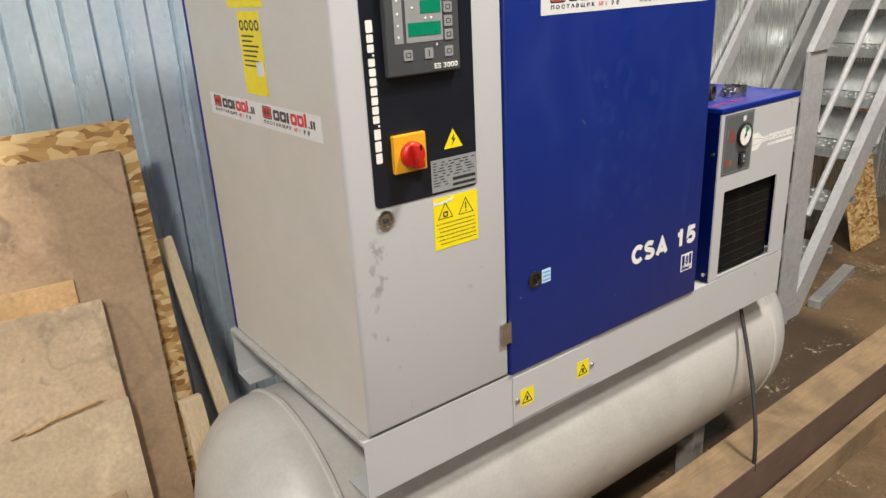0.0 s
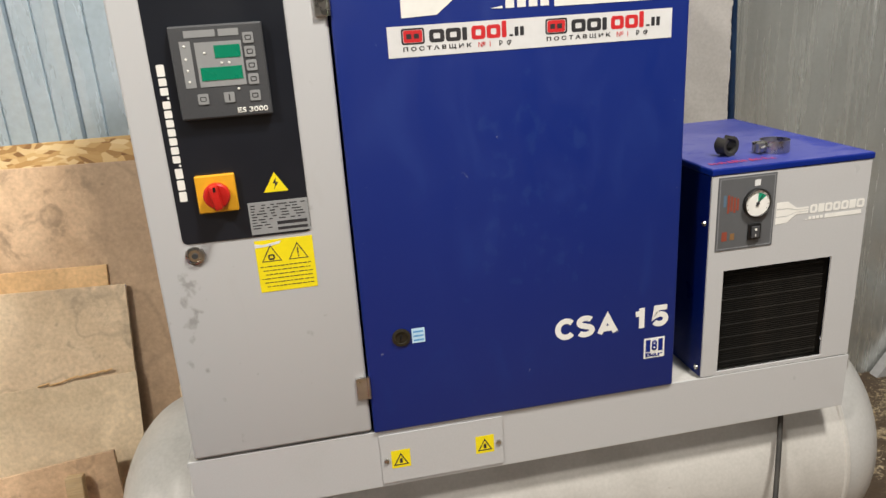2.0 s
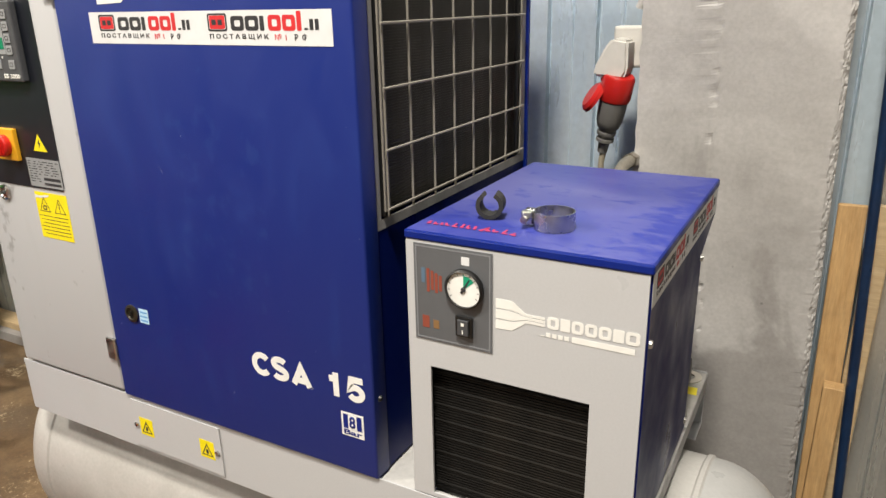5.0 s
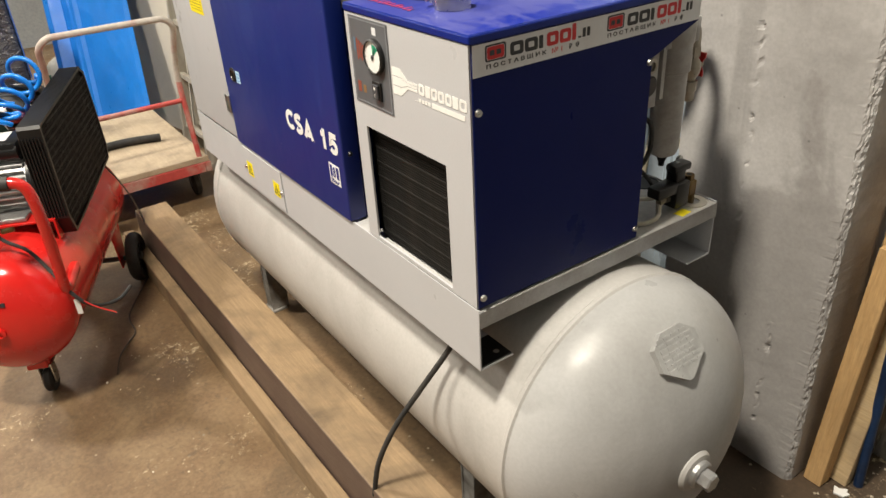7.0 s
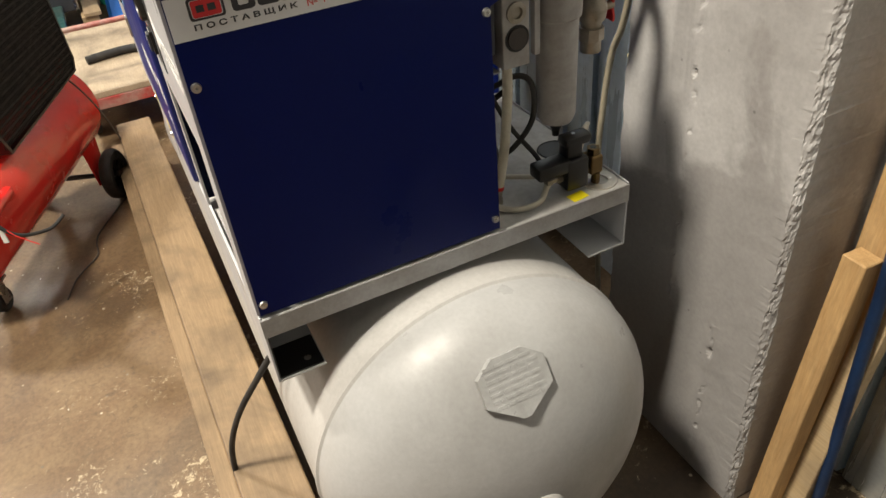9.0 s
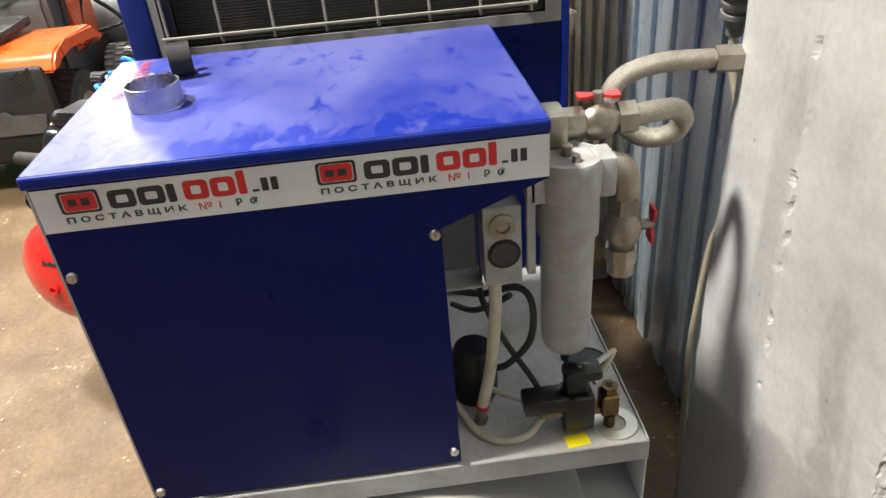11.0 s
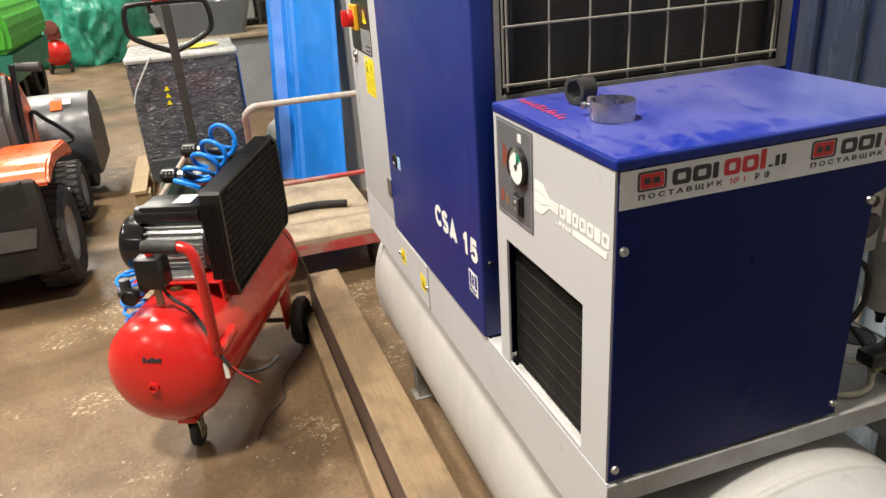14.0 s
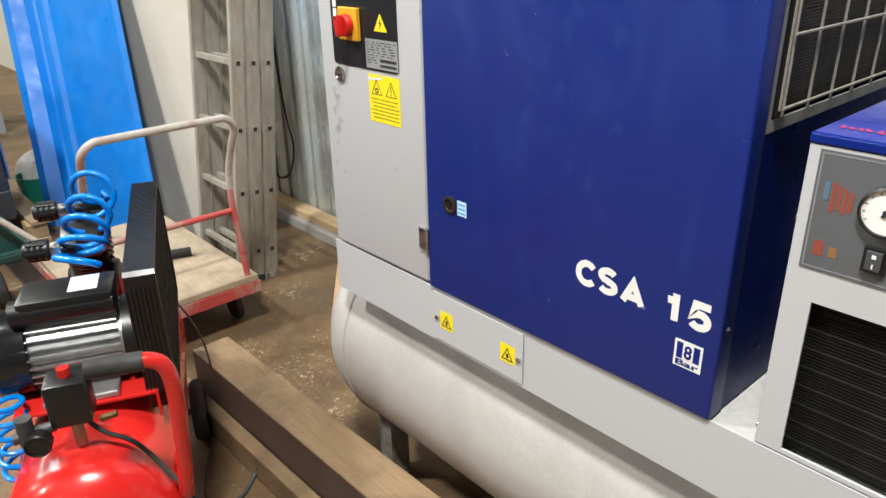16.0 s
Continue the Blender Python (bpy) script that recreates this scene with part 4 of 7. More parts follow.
for i in range(6):
    z, x = 1.183 - i * 0.0078, 0.197 + 0.004 * (i % 3)
    while x < 0.284:
        w = random.uniform(0.003, 0.011)
        plate(b, face_front(0, 0, -0.0047), x, min(x + w, 0.290), z, z + 0.0016, 0.0002)
        x += w + 0.0018
part("small_print", b, INK, yl)
part("torn_patch", prism(B(), [(0.192, 1.229), (0.205, 1.226), (0.240, 1.231), (0.236, 1.226), (0.222, 1.223), (0.192, 1.221)], face_front(0, 0, -0.0047), 0.0002), STICK, yl)


def ribbon(bm, m, line, w, t):
    """A flat stroke w wide along a line, with mitred corners, t thick."""
    pts = [Vector(p) for p in line]
    sides = []
    for i, p in enumerate(pts):
        a = (p - pts[i - 1]).normalized() if i else None
        c = (pts[i + 1] - p).normalized() if i + 1 < len(pts) else None
        a, c = a or c, c or a
        n0, n1 = Vector((-a.y, a.x)), Vector((-c.y, c.x))
        mid = (n0 + n1).normalized()
        off = mid * (w / 2) / max(0.35, mid.dot(n1))
        sides.append((p + off, p - off))
    rows = [[bm.verts.new(m @ Vector((q.x, q.y, h))) for q, h in ((l, 0), (l, t), (r, t), (r, 0))] for l, r in sides]
    for a, c in zip(rows, rows[1:]):
        for k in range(4):
            bm.faces.new((a[k], a[(k + 1) % 4], c[(k + 1) % 4], c[k]))
    bm.faces.new(rows[0])
    bm.faces.new(rows[-1][::-1])
    return bm


def arc(cx, cy, rx, ry, a0, a1, n=12):
    return [(cx + rx * math.cos(radians(a0 + (a1 - a0) * i / n)), cy + ry * math.sin(radians(a0 + (a1 - a0) * i / n))) for i in range(n + 1)]



def supplier_sticker(parent, m, w, h):
    """A white strip with the supplier's mark twice: plain blocks for the mark, small words below."""
    s = part("supplier_sticker", plate(B(), m, 0, w, 0, h, 0.0004), STICK, parent, "white supplier sticker with a red and black mark")
    t = m @ pose(0, 0, 0.0004)
    k, v = w / 0.528, h / 0.050
    words = []
    for o in (0.024, 0.284):
        words.append((INK, frame_plate(B(), t, rrect((o) * k, (o + 0.041) * k, 0.020 * v, 0.046 * v, 0.004 * v), rrect((o + 0.003) * k, (o + 0.038) * k, 0.0225 * v, 0.0435 * v, 0.003 * v), 0.0003)))
        words.append((REDINK, prism(B(), rrect((o + 0.004) * k, (o + 0.037) * k, 0.0232 * v, 0.0428 * v, 0.003 * v), t, 0.0003)))
        words.append((INK, plate(B(), t @ pose(0, 0, 0.0003), (o + 0.009) * k, (o + 0.018) * k, 0.029 * v, 0.037 * v, 0.0002)))
        words.append((INK, plate(B(), t @ pose(0, 0, 0.0003), (o + 0.022) * k, (o + 0.031) * k, 0.029 * v, 0.037 * v, 0.0002)))
        x = o + 0.049
        for i, (lw, top) in enumerate(((0.027, 0.042), (0.027, 0.042), (0.014, 0.042), (0.025, 0.043), (0.025, 0.043), (0.009, 0.048))):
            bm_ = B()
            words.append((INK if i < 3 else REDINK, bm_))
            if lw > 0.02:
                frame_plate(bm_, t, rrect(x * k, (x + lw) * k, 0.021 * v, top * v, 0.005 * v), rrect((x + 0.0075) * k, (x + lw - 0.0075) * k, 0.027 * v, (top - 0.006) * v, 0.002 * v), 0.0003)
            else:
                prism(bm_, rrect(x * k, (x + 0.0085) * k, 0.021 * v, top * v, 0.002 * v), t, 0.0003)
            x += lw + 0.0025
        for i in range(3):
            words.append((INK, prism(B(), rrect((x + 0.002 + i * 0.010) * k, (x + 0.009 + i * 0.010) * k, 0.022 * v, (0.025 if i == 0 else 0.037) * v, 0.001 * v), t, 0.0003)))
        lettering("П О С Т А В Щ И К", t @ pose((o + 0.002) * k, 0.008 * v, 0), 0.122 * k, 0.0085 * v, INK, s)
        lettering("№ 1", t @ pose((o + 0.136) * k, 0.008 * v, 0), 0.022 * k, 0.0085 * v, REDINK, s, bold=False)
        lettering("Р", t @ pose((o + 0.174) * k, 0.008 * v, 0), 0.0062 * k, 0.0085 * v, INK, s)
        lettering("Ф", t @ pose((o + 0.188) * k, 0.0072 * v, 0), 0.0095 * k, 0.0098 * v, INK, s)
    for ink, shape in words:
        part("mark_block", shape, ink, s)
    return s


supplier_sticker(cab, face_front(0.463, 1.534, -0.0063), 0.528, 0.052)
supplier_sticker(cab, face_left(0.569, 1.358, 0.0178), 0.512, 0.046)
yel = part("safety_strip", plate(B(), face_left(0, 0, 0.0178), -0.355, -0.255, 1.419, 1.571, 0.0004), YELLOW, cab, "yellow safety sticker strip")
part("safety_strip", plate(B(), face_left(0, 0, 0.0178), -0.395, -0.235, 1.577, 1.69, 0.0004), YELLOW, cab, "yellow safety sticker strip")
b = B()
for i in range(4):
    lathe(b, [(0.008, 0), (0.010, 0.0004), (0.006, 0.0004), (0.006, 0)], face_left(0.338 - i * 0.023, 1.546, 0.0173), 14)
for i in range(7):
    plate(b, face_left(0, 0, 0.0173), -0.345, random.uniform(-0.30, -0.27), 1.525 - i * 0.009, 1.528 - i * 0.009, 0.0002)
part("small_print", b, INK, yel)
part("code_patch", plate(B(), face_left(0, 0, 0.0173), -0.292, -0.262, 1.455, 1.482, 0.0002), STICK, yel)


def maker_mark(parent, m, s, material):
    """The maker's funnel mark and wordmark, as plain shapes, s the height of the funnel."""
    b = B()
    for i in range(3):
        y0, y1 = (0.0 + i * 0.345) * s, (0.31 + i * 0.345) * s
        c0 = (0.36 + i * 0.11) * s
        prism(b, [(0, y0), (0.55 * s, y0 if i else y0 + 0.02 * s), (1.0 * s, c0), (1.6 * s, c0), (1.6 * s, c0 + 0.085 * s), (1.0 * s, c0 + 0.085 * s), (0.55 * s, y1), (0, y1)], m, 0.0003)
    x = 1.68
    for w in (0.36, 0.30, 0.36, 0.36, 0.37, 0.32, 0.40):
        if w > 0.34:
            frame_plate(b, m, rrect(x * s, (x + w) * s, 0.33 * s, 0.73 * s, 0.1 * s), rrect((x + 0.11) * s, (x + w - 0.11) * s, 0.43 * s, 0.63 * s, 0.03 * s), 0.0003)
        else:
            prism(b, rrect(x * s, (x + w) * s, 0.33 * s, 0.73 * s, 0.03 * s), m, 0.0003)
        x += w + 0.045
    prism(b, rrect(2.45 * s, 4.3 * s, 0.03 * s, 0.22 * s, 0.02 * s), m, 0.0003)
    prism(b, [(1.4 * s, 0.06 * s), (1.6 * s, 0.09 * s), (1.6 * s, 0.05 * s)], m, 0.0003)
    for i in range(4):
        plate(b, m, (1.65 + i * 0.19) * s, (1.79 + i * 0.19) * s, 0.05 * s, 0.19 * s, 0.0003)
    return part("maker_mark", b, material, parent, "white funnel mark with plain wordmark blocks")


maker_mark(cab, face_front(0.490, 1.599, -0.0063), 0.112, WHITE)


# model letters in heavy strokes, drawn one high
GLYPHS = {
    "C": [arc(0.44, 0.5, 0.34, 0.395, 42, 318, 20)],
    "S": [arc(0.38, 0.715, 0.265, 0.19, 28, 265, 12) + arc(0.38, 0.295, 0.28, 0.20, 85, -152, 12)],
    "A": [[(0.09, 0.02), (0.43, 0.80), (0.77, 0.02)], [(0.235, 0.24), (0.625, 0.24)]],
    "1": [[(0.31, 0.0), (0.31, 1.0)], [(0.04, 0.72), (0.21, 0.735)]],
    "5": [[(0.68, 0.90), (0.22, 0.90), (0.165, 0.505)] + arc(0.37, 0.335, 0.265, 0.245, 118, -150, 14)],
}
LH = 0.0455
for ch, x in (("C", 0.7590), ("S", 0.8045), ("A", 0.8505), ("1", 0.9330), ("5", 0.9705)):
    gb = B()
    for k, line in enumerate(GLYPHS[ch]):
        ribbon(gb, face_front(x, 0.9485, -0.0063 - 0.0001 * k), [(px * LH * 1.13, pz * LH) for px, pz in line], 0.262 * LH, 0.0004)
    part("letter", gb, WHITE, cab, "heavy white model letter")
b8 = part("pressure_sticker", plate(B(), face_front(0, 0, -0.0063), 0.9555, 1.0025, 0.875, 0.922, 0.0003), WHITE, cab, "white pressure rating sticker")
part("sticker_field", plate(B(), face_front(0, 0, -0.0067), 0.9595, 0.9985, 0.890, 0.918, 0.0002), BLUE, b8)
part("sticker_field", plate(B(), face_front(0, 0, -0.007), 0.970, 0.988, 0.890, 0.918, 0.0002), WHITE, b8)
lettering("8", face_front(0.9725, 0.892, -0.0073), 0.013, 0.024, BLUE, b8, t=0.0002)
lettering("Bar", face_front(0.9595, 0.8775, -0.0067), 0.039, 0.0105, BLUE, b8, t=0.0002)

# ---- refrigeration dryer ----
dry = thing("air_dryer", pose(0, 0, 0), "grey and blue refrigeration air dryer with a dusty lid", "air dryer")
b = B()
frame_plate(b, face_front(0, 0, 0.004), [(1.097, 0.803), (1.464, 0.803), (1.464, 1.256), (1.097, 1.256)], [(1.135, 0.810), (1.393, 0.810), (1.393, 1.049), (1.135, 1.049)], 0.004)
part("front_panel", b, GREY, dry)
prf = [(0.004, 0.803), (0.400, 0.803), (0.400, 1.160), (0.517, 1.206), (0.517, 1.256), (0.004, 1.256)]
part("side_panel", prism(B(), prf, face_right(0, 0, 1.4625), 0.004), BLUE_SHADE, dry, "deep blue side panel")
part("side_panel", prism(B(), prf, face_right(0, 0, 1.0955), 0.0035), BLUE_SHADE, dry, "deep blue side panel")
lid = part("lid", box(B(), 1.095, 1.469, -0.002, 0.519, 1.2565, 1.2706, 0.003), BLUE, dry, "blue lid")
part("dust_film", plate(B(), pose(0, 0, 1.2707), 1.0982, 1.4658, 0.0012, 0.5158, 0.0004), DUSTBLUE, lid, "pale dust film wiped off along one edge")
part("rear_panel", box(B(), 1.100, 1.462, 0.396, 0.399, 0.803, 1.158), GREY_W, dry)
b = box(B(), 1.118, 1.403, 0.020, 0.040, 0.804, 1.062)
con = part("condenser", b, FIN_DK, dry, "black finned condenser behind the opening")
z = 0.812
while z < 1.048:
    repeat("fin", "condenser", lambda: box(B(), 1.131, 1.390, 0.0170, 0.0198, 0, 0.0022), FIN_DK, con, pose(0, 0, z))
    z += 0.0050
for i in range(8):
    repeat("pipe", "condenser_pipe", lambda: rod(B(), (1.130, 0.0185, 0), (1.391, 0.0185, 0), 0.0026, n=8), FIN_DK, con, pose(0, 0, 0.822 + i * 0.03))
dpn = part("gauge_panel", plate(B(), face_front(0, 0, -0.0003), 1.106, 1.237, 1.095, 1.252, 0.0010), surface("grey_foil", (0.10, 0.105, 0.115), rough=0.45, grain=0.04), dry, "grey gauge panel")
frame_plate_b = frame_plate(B(), face_front(0, 0, -0.0014), [(1.109, 1.098), (1.234, 1.098), (1.234, 1.249), (1.109, 1.249)], [(1.111, 1.100), (1.232, 1.100), (1.232, 1.247), (1.111, 1.247)], 0.0002)
part("panel_line", frame_plate_b, plain("pale_line", (0.2, 0.21, 0.23), 0.5), dpn)
b = lathe(B(), [(0, 0), (0.031, 0), (0.031, 0.007), (0.028, 0.009), (0.027, 0.005), (0, 0.005)], face_front(1.193, 1.192, -0.0014), 36)
dl = part("dial", b, BLACK, dry, "white dew-point dial with a green sector", True)
part("dial_face", lathe(B(), [(0, 0.0052), (0.0272, 0.0052), (0.0272, 0.0058), (0, 0.0058)], face_front(1.193, 1.192, -0.0014), 36), WHITE, dl)
pts = [(0, 0)] + [(0.022 * math.cos(radians(a)), 0.022 * math.sin(radians(a))) for a in range(40, 91, 10)]
part("green_sector", prism(B(), pts, face_front(1.193, 1.192, -0.0074), 0.0003), plain("green_print", (0.0, 0.27, 0.15), 0.5), dl)
b = prism(B(), [(-0.002, -0.007), (0.002, -0.007), (0.0008, 0.020), (-0.0008, 0.020)], face_front(1.193, 1.192, -0.0079) @ pose(0, 0, 0, 0, 0, -30), 0.0003)
lathe(b, [(0, 0), (0.004, 0), (0.003, 0.002), (0, 0.002)], face_front(1.193, 1.192, -0.0079), 12)
for i in range(11):
    a = radians(-30 + i * 24)
    plate(b, face_front(1.193, 1.192, -0.0074) @ pose(0, 0, 0, 0, 0, math.degrees(a)), 0.0225, 0.0255, -0.0005, 0.0005, 0.0002)
part("needle", b, INK, dl)
sw = part("rocker_switch", box(B(), 1.178, 1.206, -0.006, -0.0014, 1.114, 1.147, 0.001), BLACK, dry, "black rocker switch")
b = box(B(), 1.183, 1.201, -0.010, -0.0062, 1.118, 1.143, 0.001, face_front(0, 0, 0) @ face_front(0, 0, 0).inverted())
part("rocker", b, ANTH, sw)
part("rocker_marks", plate(plate(B(), face_front(0, 0, -0.0101), 1.1912, 1.1928, 1.121, 1.127, 0.0002), face_front(0, 0, -0.0101), 1.1895, 1.1945, 1.134, 1.139, 0.0002), WHITE, sw)
part("thermometer_mark", plate(B(), face_front(0, 0, -0.0014), 1.187, 1.200, 1.228, 1.241, 0.0003), STICK, dpn)
b = B()
ORANGEP = plain("orange_print", (0.24, 0.055, 0.035), 0.5)
for i in range(4):
    part("diagram_line", plate(B(), face_front(0, 0, -0.0014), 1.128 + i * 0.007, 1.133 + i * 0.007, 1.176 + 0.004 * (i % 2), 1.214 - 0.003 * i, 0.0003), ORANGEP, dpn)
plate(b, face_front(0, 0, -0.0014), 1.119, 1.131, 1.116, 1.136, 0.0003)
part("flow_diagram", b, ORANGEP, dpn)
b = B()
plate(b, face_front(0, 0, -0.0014), 1.119, 1.125, 1.190, 1.214, 0.0003)
part("flow_diagram", b, plain("blue_lines", (0.09, 0.15, 0.22), 0.5), dpn)
b = B()
plate(b, face_front(0, 0, -0.0014), 1.138, 1.148, 1.117, 1.131, 0.0003)
part("flow_diagram", b, plain("ochre_print", (0.22, 0.12, 0.05), 0.5), dpn)
for shown in (dpn, dl, sw):
    shown.location.x = 0.005
maker_mark(dry, face_front(1.247, 1.138, -0.0003), 0.0475, WHITE)
supplier_sticker(dry, face_right(0.005, 1.2075, 1.4667), 0.512, 0.0475)
for sy_, sz_ in ((0.013, 1.154), (0.393, 1.154), (0.392, 0.824), (0.012, 0.822)):
    part("panel_screw", lathe(B(), [(0, 0), (0.0065, 0), (0.0055, 0.004), (0.002, 0.004), (0, 0.002)], face_right(sy_, sz_, 1.4667), 12), STEEL, dry)
    part("panel_screw", lathe(B(), [(0, 0), (0.0065, 0), (0.0055, 0.004), (0.002, 0.004), (0, 0.002)], face_left(sy_ + 0.004, sz_, 1.0952), 12), STEEL, dry)
# red pen marks on the lid, as bars
b = B()
x = 1.114
random.seed(3)
while x < 1.255:
    w = random.uniform(0.005, 0.011)
    m_ = pose(x, 0.035, 1.2722, 0, 0, random.uniform(-25, 25))
    plate(b, m_, 0, w, 0, 0.0045, 0.0002)
    plate(b, m_, 0, 0.004, 0.0046, random.uniform(0.010, 0.02), 0.0002)
    x += w + 0.004
part("pen_marks", b, plain("pink_marker", (0.42, 0.045, 0.13), 0.5), dry)

# loose parts on the dryer lid
b = B()
c_out = [(0.0215 * math.cos(radians(a)), 0.0215 * math.sin(radians(a))) for a in range(125, 428, 10)]
c_in = [(0.0150 * math.cos(radians(a)), 0.0150 * math.sin(radians(a))) for a in range(125, 428, 10)]
CM = pose(1.19, 0.105, 1.2936, 90, 0, 14)
prism(b, c_out + c_in[::-1], CM @ pose(0, 0, -0.014), 0.028)
clip = part("pipe_clip", b, RUBBER, None, "", True)
tagged(clip, "open black plastic pipe clip lying on the dryer lid", "pipe clip")
hc = thing("hose_clamp", pose(1.298, 0.095, 1.2725), "bright steel hose clamp lying on the dryer lid", "hose clamp")
b = B()
ring_o = [(0.031 * math.cos(radians(a)), 0.031 * math.sin(radians(a))) for a in range(0, 360, 10)]
ring_i = [(0.0295 * math.cos(radians(a)), 0.0295 * math.sin(radians(a))) for a in range(0, 360, 10)]
frame_plate(b, pose(0, 0, 0), ring_o, ring_i, 0.026)
part("band", b, STEEL, hc, "", True)
b = B()
box(b, -0.048, -0.030, -0.014, -0.003, 0.002, 0.024, 0.003)
box(b, -0.048, -0.030, 0.003, 0.012, 0.002, 0.024, 0.003)
rod(b, (-0.039, -0.026, 0.013), (-0.039, 0.018, 0.013), 0.003)
rod(b, (-0.039, -0.026, 0.013), (-0.039, -0.020, 0.013), 0.0055, n=6)
part("bolt", b, STEEL, hc)


def lean(bm, top_l, top_r, foot_r, foot_l, t):
    """A board between four corners, t thick away from the viewer."""
    pts = [Vector(p) for p in (top_l, top_r, foot_r, foot_l)]
    nrm_ = (pts[1] - pts[0]).cross(pts[3] - pts[0]).normalized()
    if nrm_.y < 0:
        nrm_ = -nrm_
    a = [bm.verts.new(p) for p in pts]
    c = [bm.verts.new(p + nrm_ * t) for p in pts]
    bm.faces.new(a)
    bm.faces.new(c[::-1])
    for i in range(4):
        bm.faces.new((a[i], c[i], c[(i + 1) % 4], a[(i + 1) % 4]))
    bmesh.ops.bevel(bm, geom=bm.edges[:], offset=min(t * 0.12, 0.002), segments=1, affect="EDGES")
    return bm


def stick(bm, foot, top, w, d):
    """A squared timber from foot to top, w wide across x and d deep."""
    foot, top = Vector(foot), Vector(top)
    ax = (top - foot).normalized()
    sx_ = Vector((1, 0, 0))
    sx_ = (sx_ - ax * sx_.dot(ax)).normalized()
    m = Matrix((sx_, ax.cross(sx_), ax)).transposed().to_4x4()
    m.translation = foot
    box(bm, -w / 2, w / 2, -d / 2, d / 2, 0, (top - foot).length, 0.002, m, 1)
    return bm


def lone(name, bm, material, label, category, group="", smooth=False):
    return tagged(part(name, bm, material, None, "", smooth), label, category, group)


# ---- boards leaning on the wall ----
lone("osb_sheet", lean(B(), (-0.93, 0.945, 1.316), (-0.070, 0.945, 1.316), (-0.098, 0.665, 0.002), (-0.96, 0.665, 0.002), 0.012), OSB,
     "oriented strand board sheet leaning against the steel wall", "board", "boards at the wall")
lone("formwork_board", lean(B(), (-0.91, 0.905, 1.267), (-0.118, 0.905, 1.247), (-0.165, 0.628, 0.002), (-0.94, 0.628, 0.002), 0.018), PLY_BROWN,
     "brown formwork plywood board with dark stains, leaning", "board", "boards at the wall")
lone("offcut_board", lean(B(), (-0.86, 0.835, 0.985), (-0.298, 0.835, 0.968), (-0.33, 0.598, 0.002), (-0.88, 0.598, 0.002), 0.014),
     board_material("orange_offcut_board", (0.66, 0.43, 0.22), (0.56, 0.34, 0.16), 0.45, 5.5), "orange-brown plywood offcut between leaning boards", "board", "boards at the wall")
lone("stained_board", lean(B(), (-0.89, 0.805, 0.938), (-0.252, 0.805, 0.912), (-0.272, 0.570, 0.002), (-0.92, 0.570, 0.002), 0.012), PLY_GREY,
     "grey-brown plywood board with ring stains, leaning", "board", "boards at the wall")
lone("pale_board", lean(B(), (-0.885, 0.7330, 0.648), (-0.2545, 0.7350, 0.667), (-0.2700, 0.5660, 0.002), (-0.916, 0.5655, 0.002), 0.002),
     board_material("pale_worn_board", (0.66, 0.535, 0.38), (0.57, 0.45, 0.305), 0.18, 1.7), "pale torn veneer sheet on the stained board", "board", "boards at the wall")
b = B()
random.seed(12)
x = -0.52
while x < -0.33:
    w = random.uniform(0.02, 0.05)
    z = 0.662 + (x + 0.52) * 0.10 + random.uniform(-0.004, 0.004)
    stick(b, (x, 0.7285 - (0.66 - z) * 0.25, z), (x + w, 0.7285 - (0.66 - z) * 0.25, z + 0.006), 0.005, 0.006)
    x += w * 0.9
lone("veneer_splinter", b, PINE, "curled pale splinter along the torn veneer", "splinter")
lone("low_board", lean(B(), (-0.9, 0.615, 0.425), (-0.325, 0.615, 0.492), (-0.30, 0.515, 0.002), (-0.9, 0.515, 0.002), 0.012), PLY_BROWN,
     "short muddy plywood board leaning low down", "board", "boards at the wall")
lone("short_batten", stick(B(), (-0.43, 0.475, 0.0), (-0.425, 0.575, 0.455), 0.045, 0.030), PINE_X, "short worn batten leaning on the boards", "batten")
lone("pine_lath", stick(B(), (0.03, 0.665, 0.0), (-0.042, 0.945, 0.985), 0.038, 0.020), PINE_PALE, "long pale pine lath leaning on the wall", "lath")
lone("pine_offcut", stick(B(), (-0.10, 0.60, 0.0), (-0.112, 0.725, 0.610), 0.058, 0.028), PINE_PALE, "short pale pine offcut leaning on boards", "plank")

# ---- timbers and pole beside the column ----
lone("pine_batten", stick(B(), (1.718, 0.900, 0.0), (1.728, 0.945, 0.685), 0.046, 0.046), PINE, "short square pine batten against the column", "batten", "timbers by the column")
lone("pine_batten", stick(B(), (1.757, 0.943, 0.0), (1.776, 1.050, 1.120), 0.046, 0.030), PINE_X, "long rough greyish pine batten leaning beside the column", "batten", "timbers by the column")
lone("pine_plank", stick(B(), (1.722, 0.965, 0.0), (1.706, 1.030, 1.12), 0.062, 0.022), PINE, "long pine plank standing behind a short batten", "plank", "timbers by the column")
lone("blue_pole", rod(B(), (1.796, 0.962, 0.0), (1.700, 0.955, 2.18), 0.0115), surface("dark_blue_pole", (0.003, 0.017, 0.055), (0.008, 0.035, 0.10), 0.42, big=9, amount=0.7, grain=0.15, small=120), "dark blue painted steel pole leaning on the wall", "pole", smooth=True)

# ---- long timbers on the floor ----
b = box(B(), -0.70, 2.75, -0.075, 0.058, 0.0, 0.228, 0.005, pose(0, -0.074, 0, 0, 0, 0.9))
lone("timber_beam", b, BEAM, "long squared brown timber lying on the floor", "timber", "timbers on the floor")
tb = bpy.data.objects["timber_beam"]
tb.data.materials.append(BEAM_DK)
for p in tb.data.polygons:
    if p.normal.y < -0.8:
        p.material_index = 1
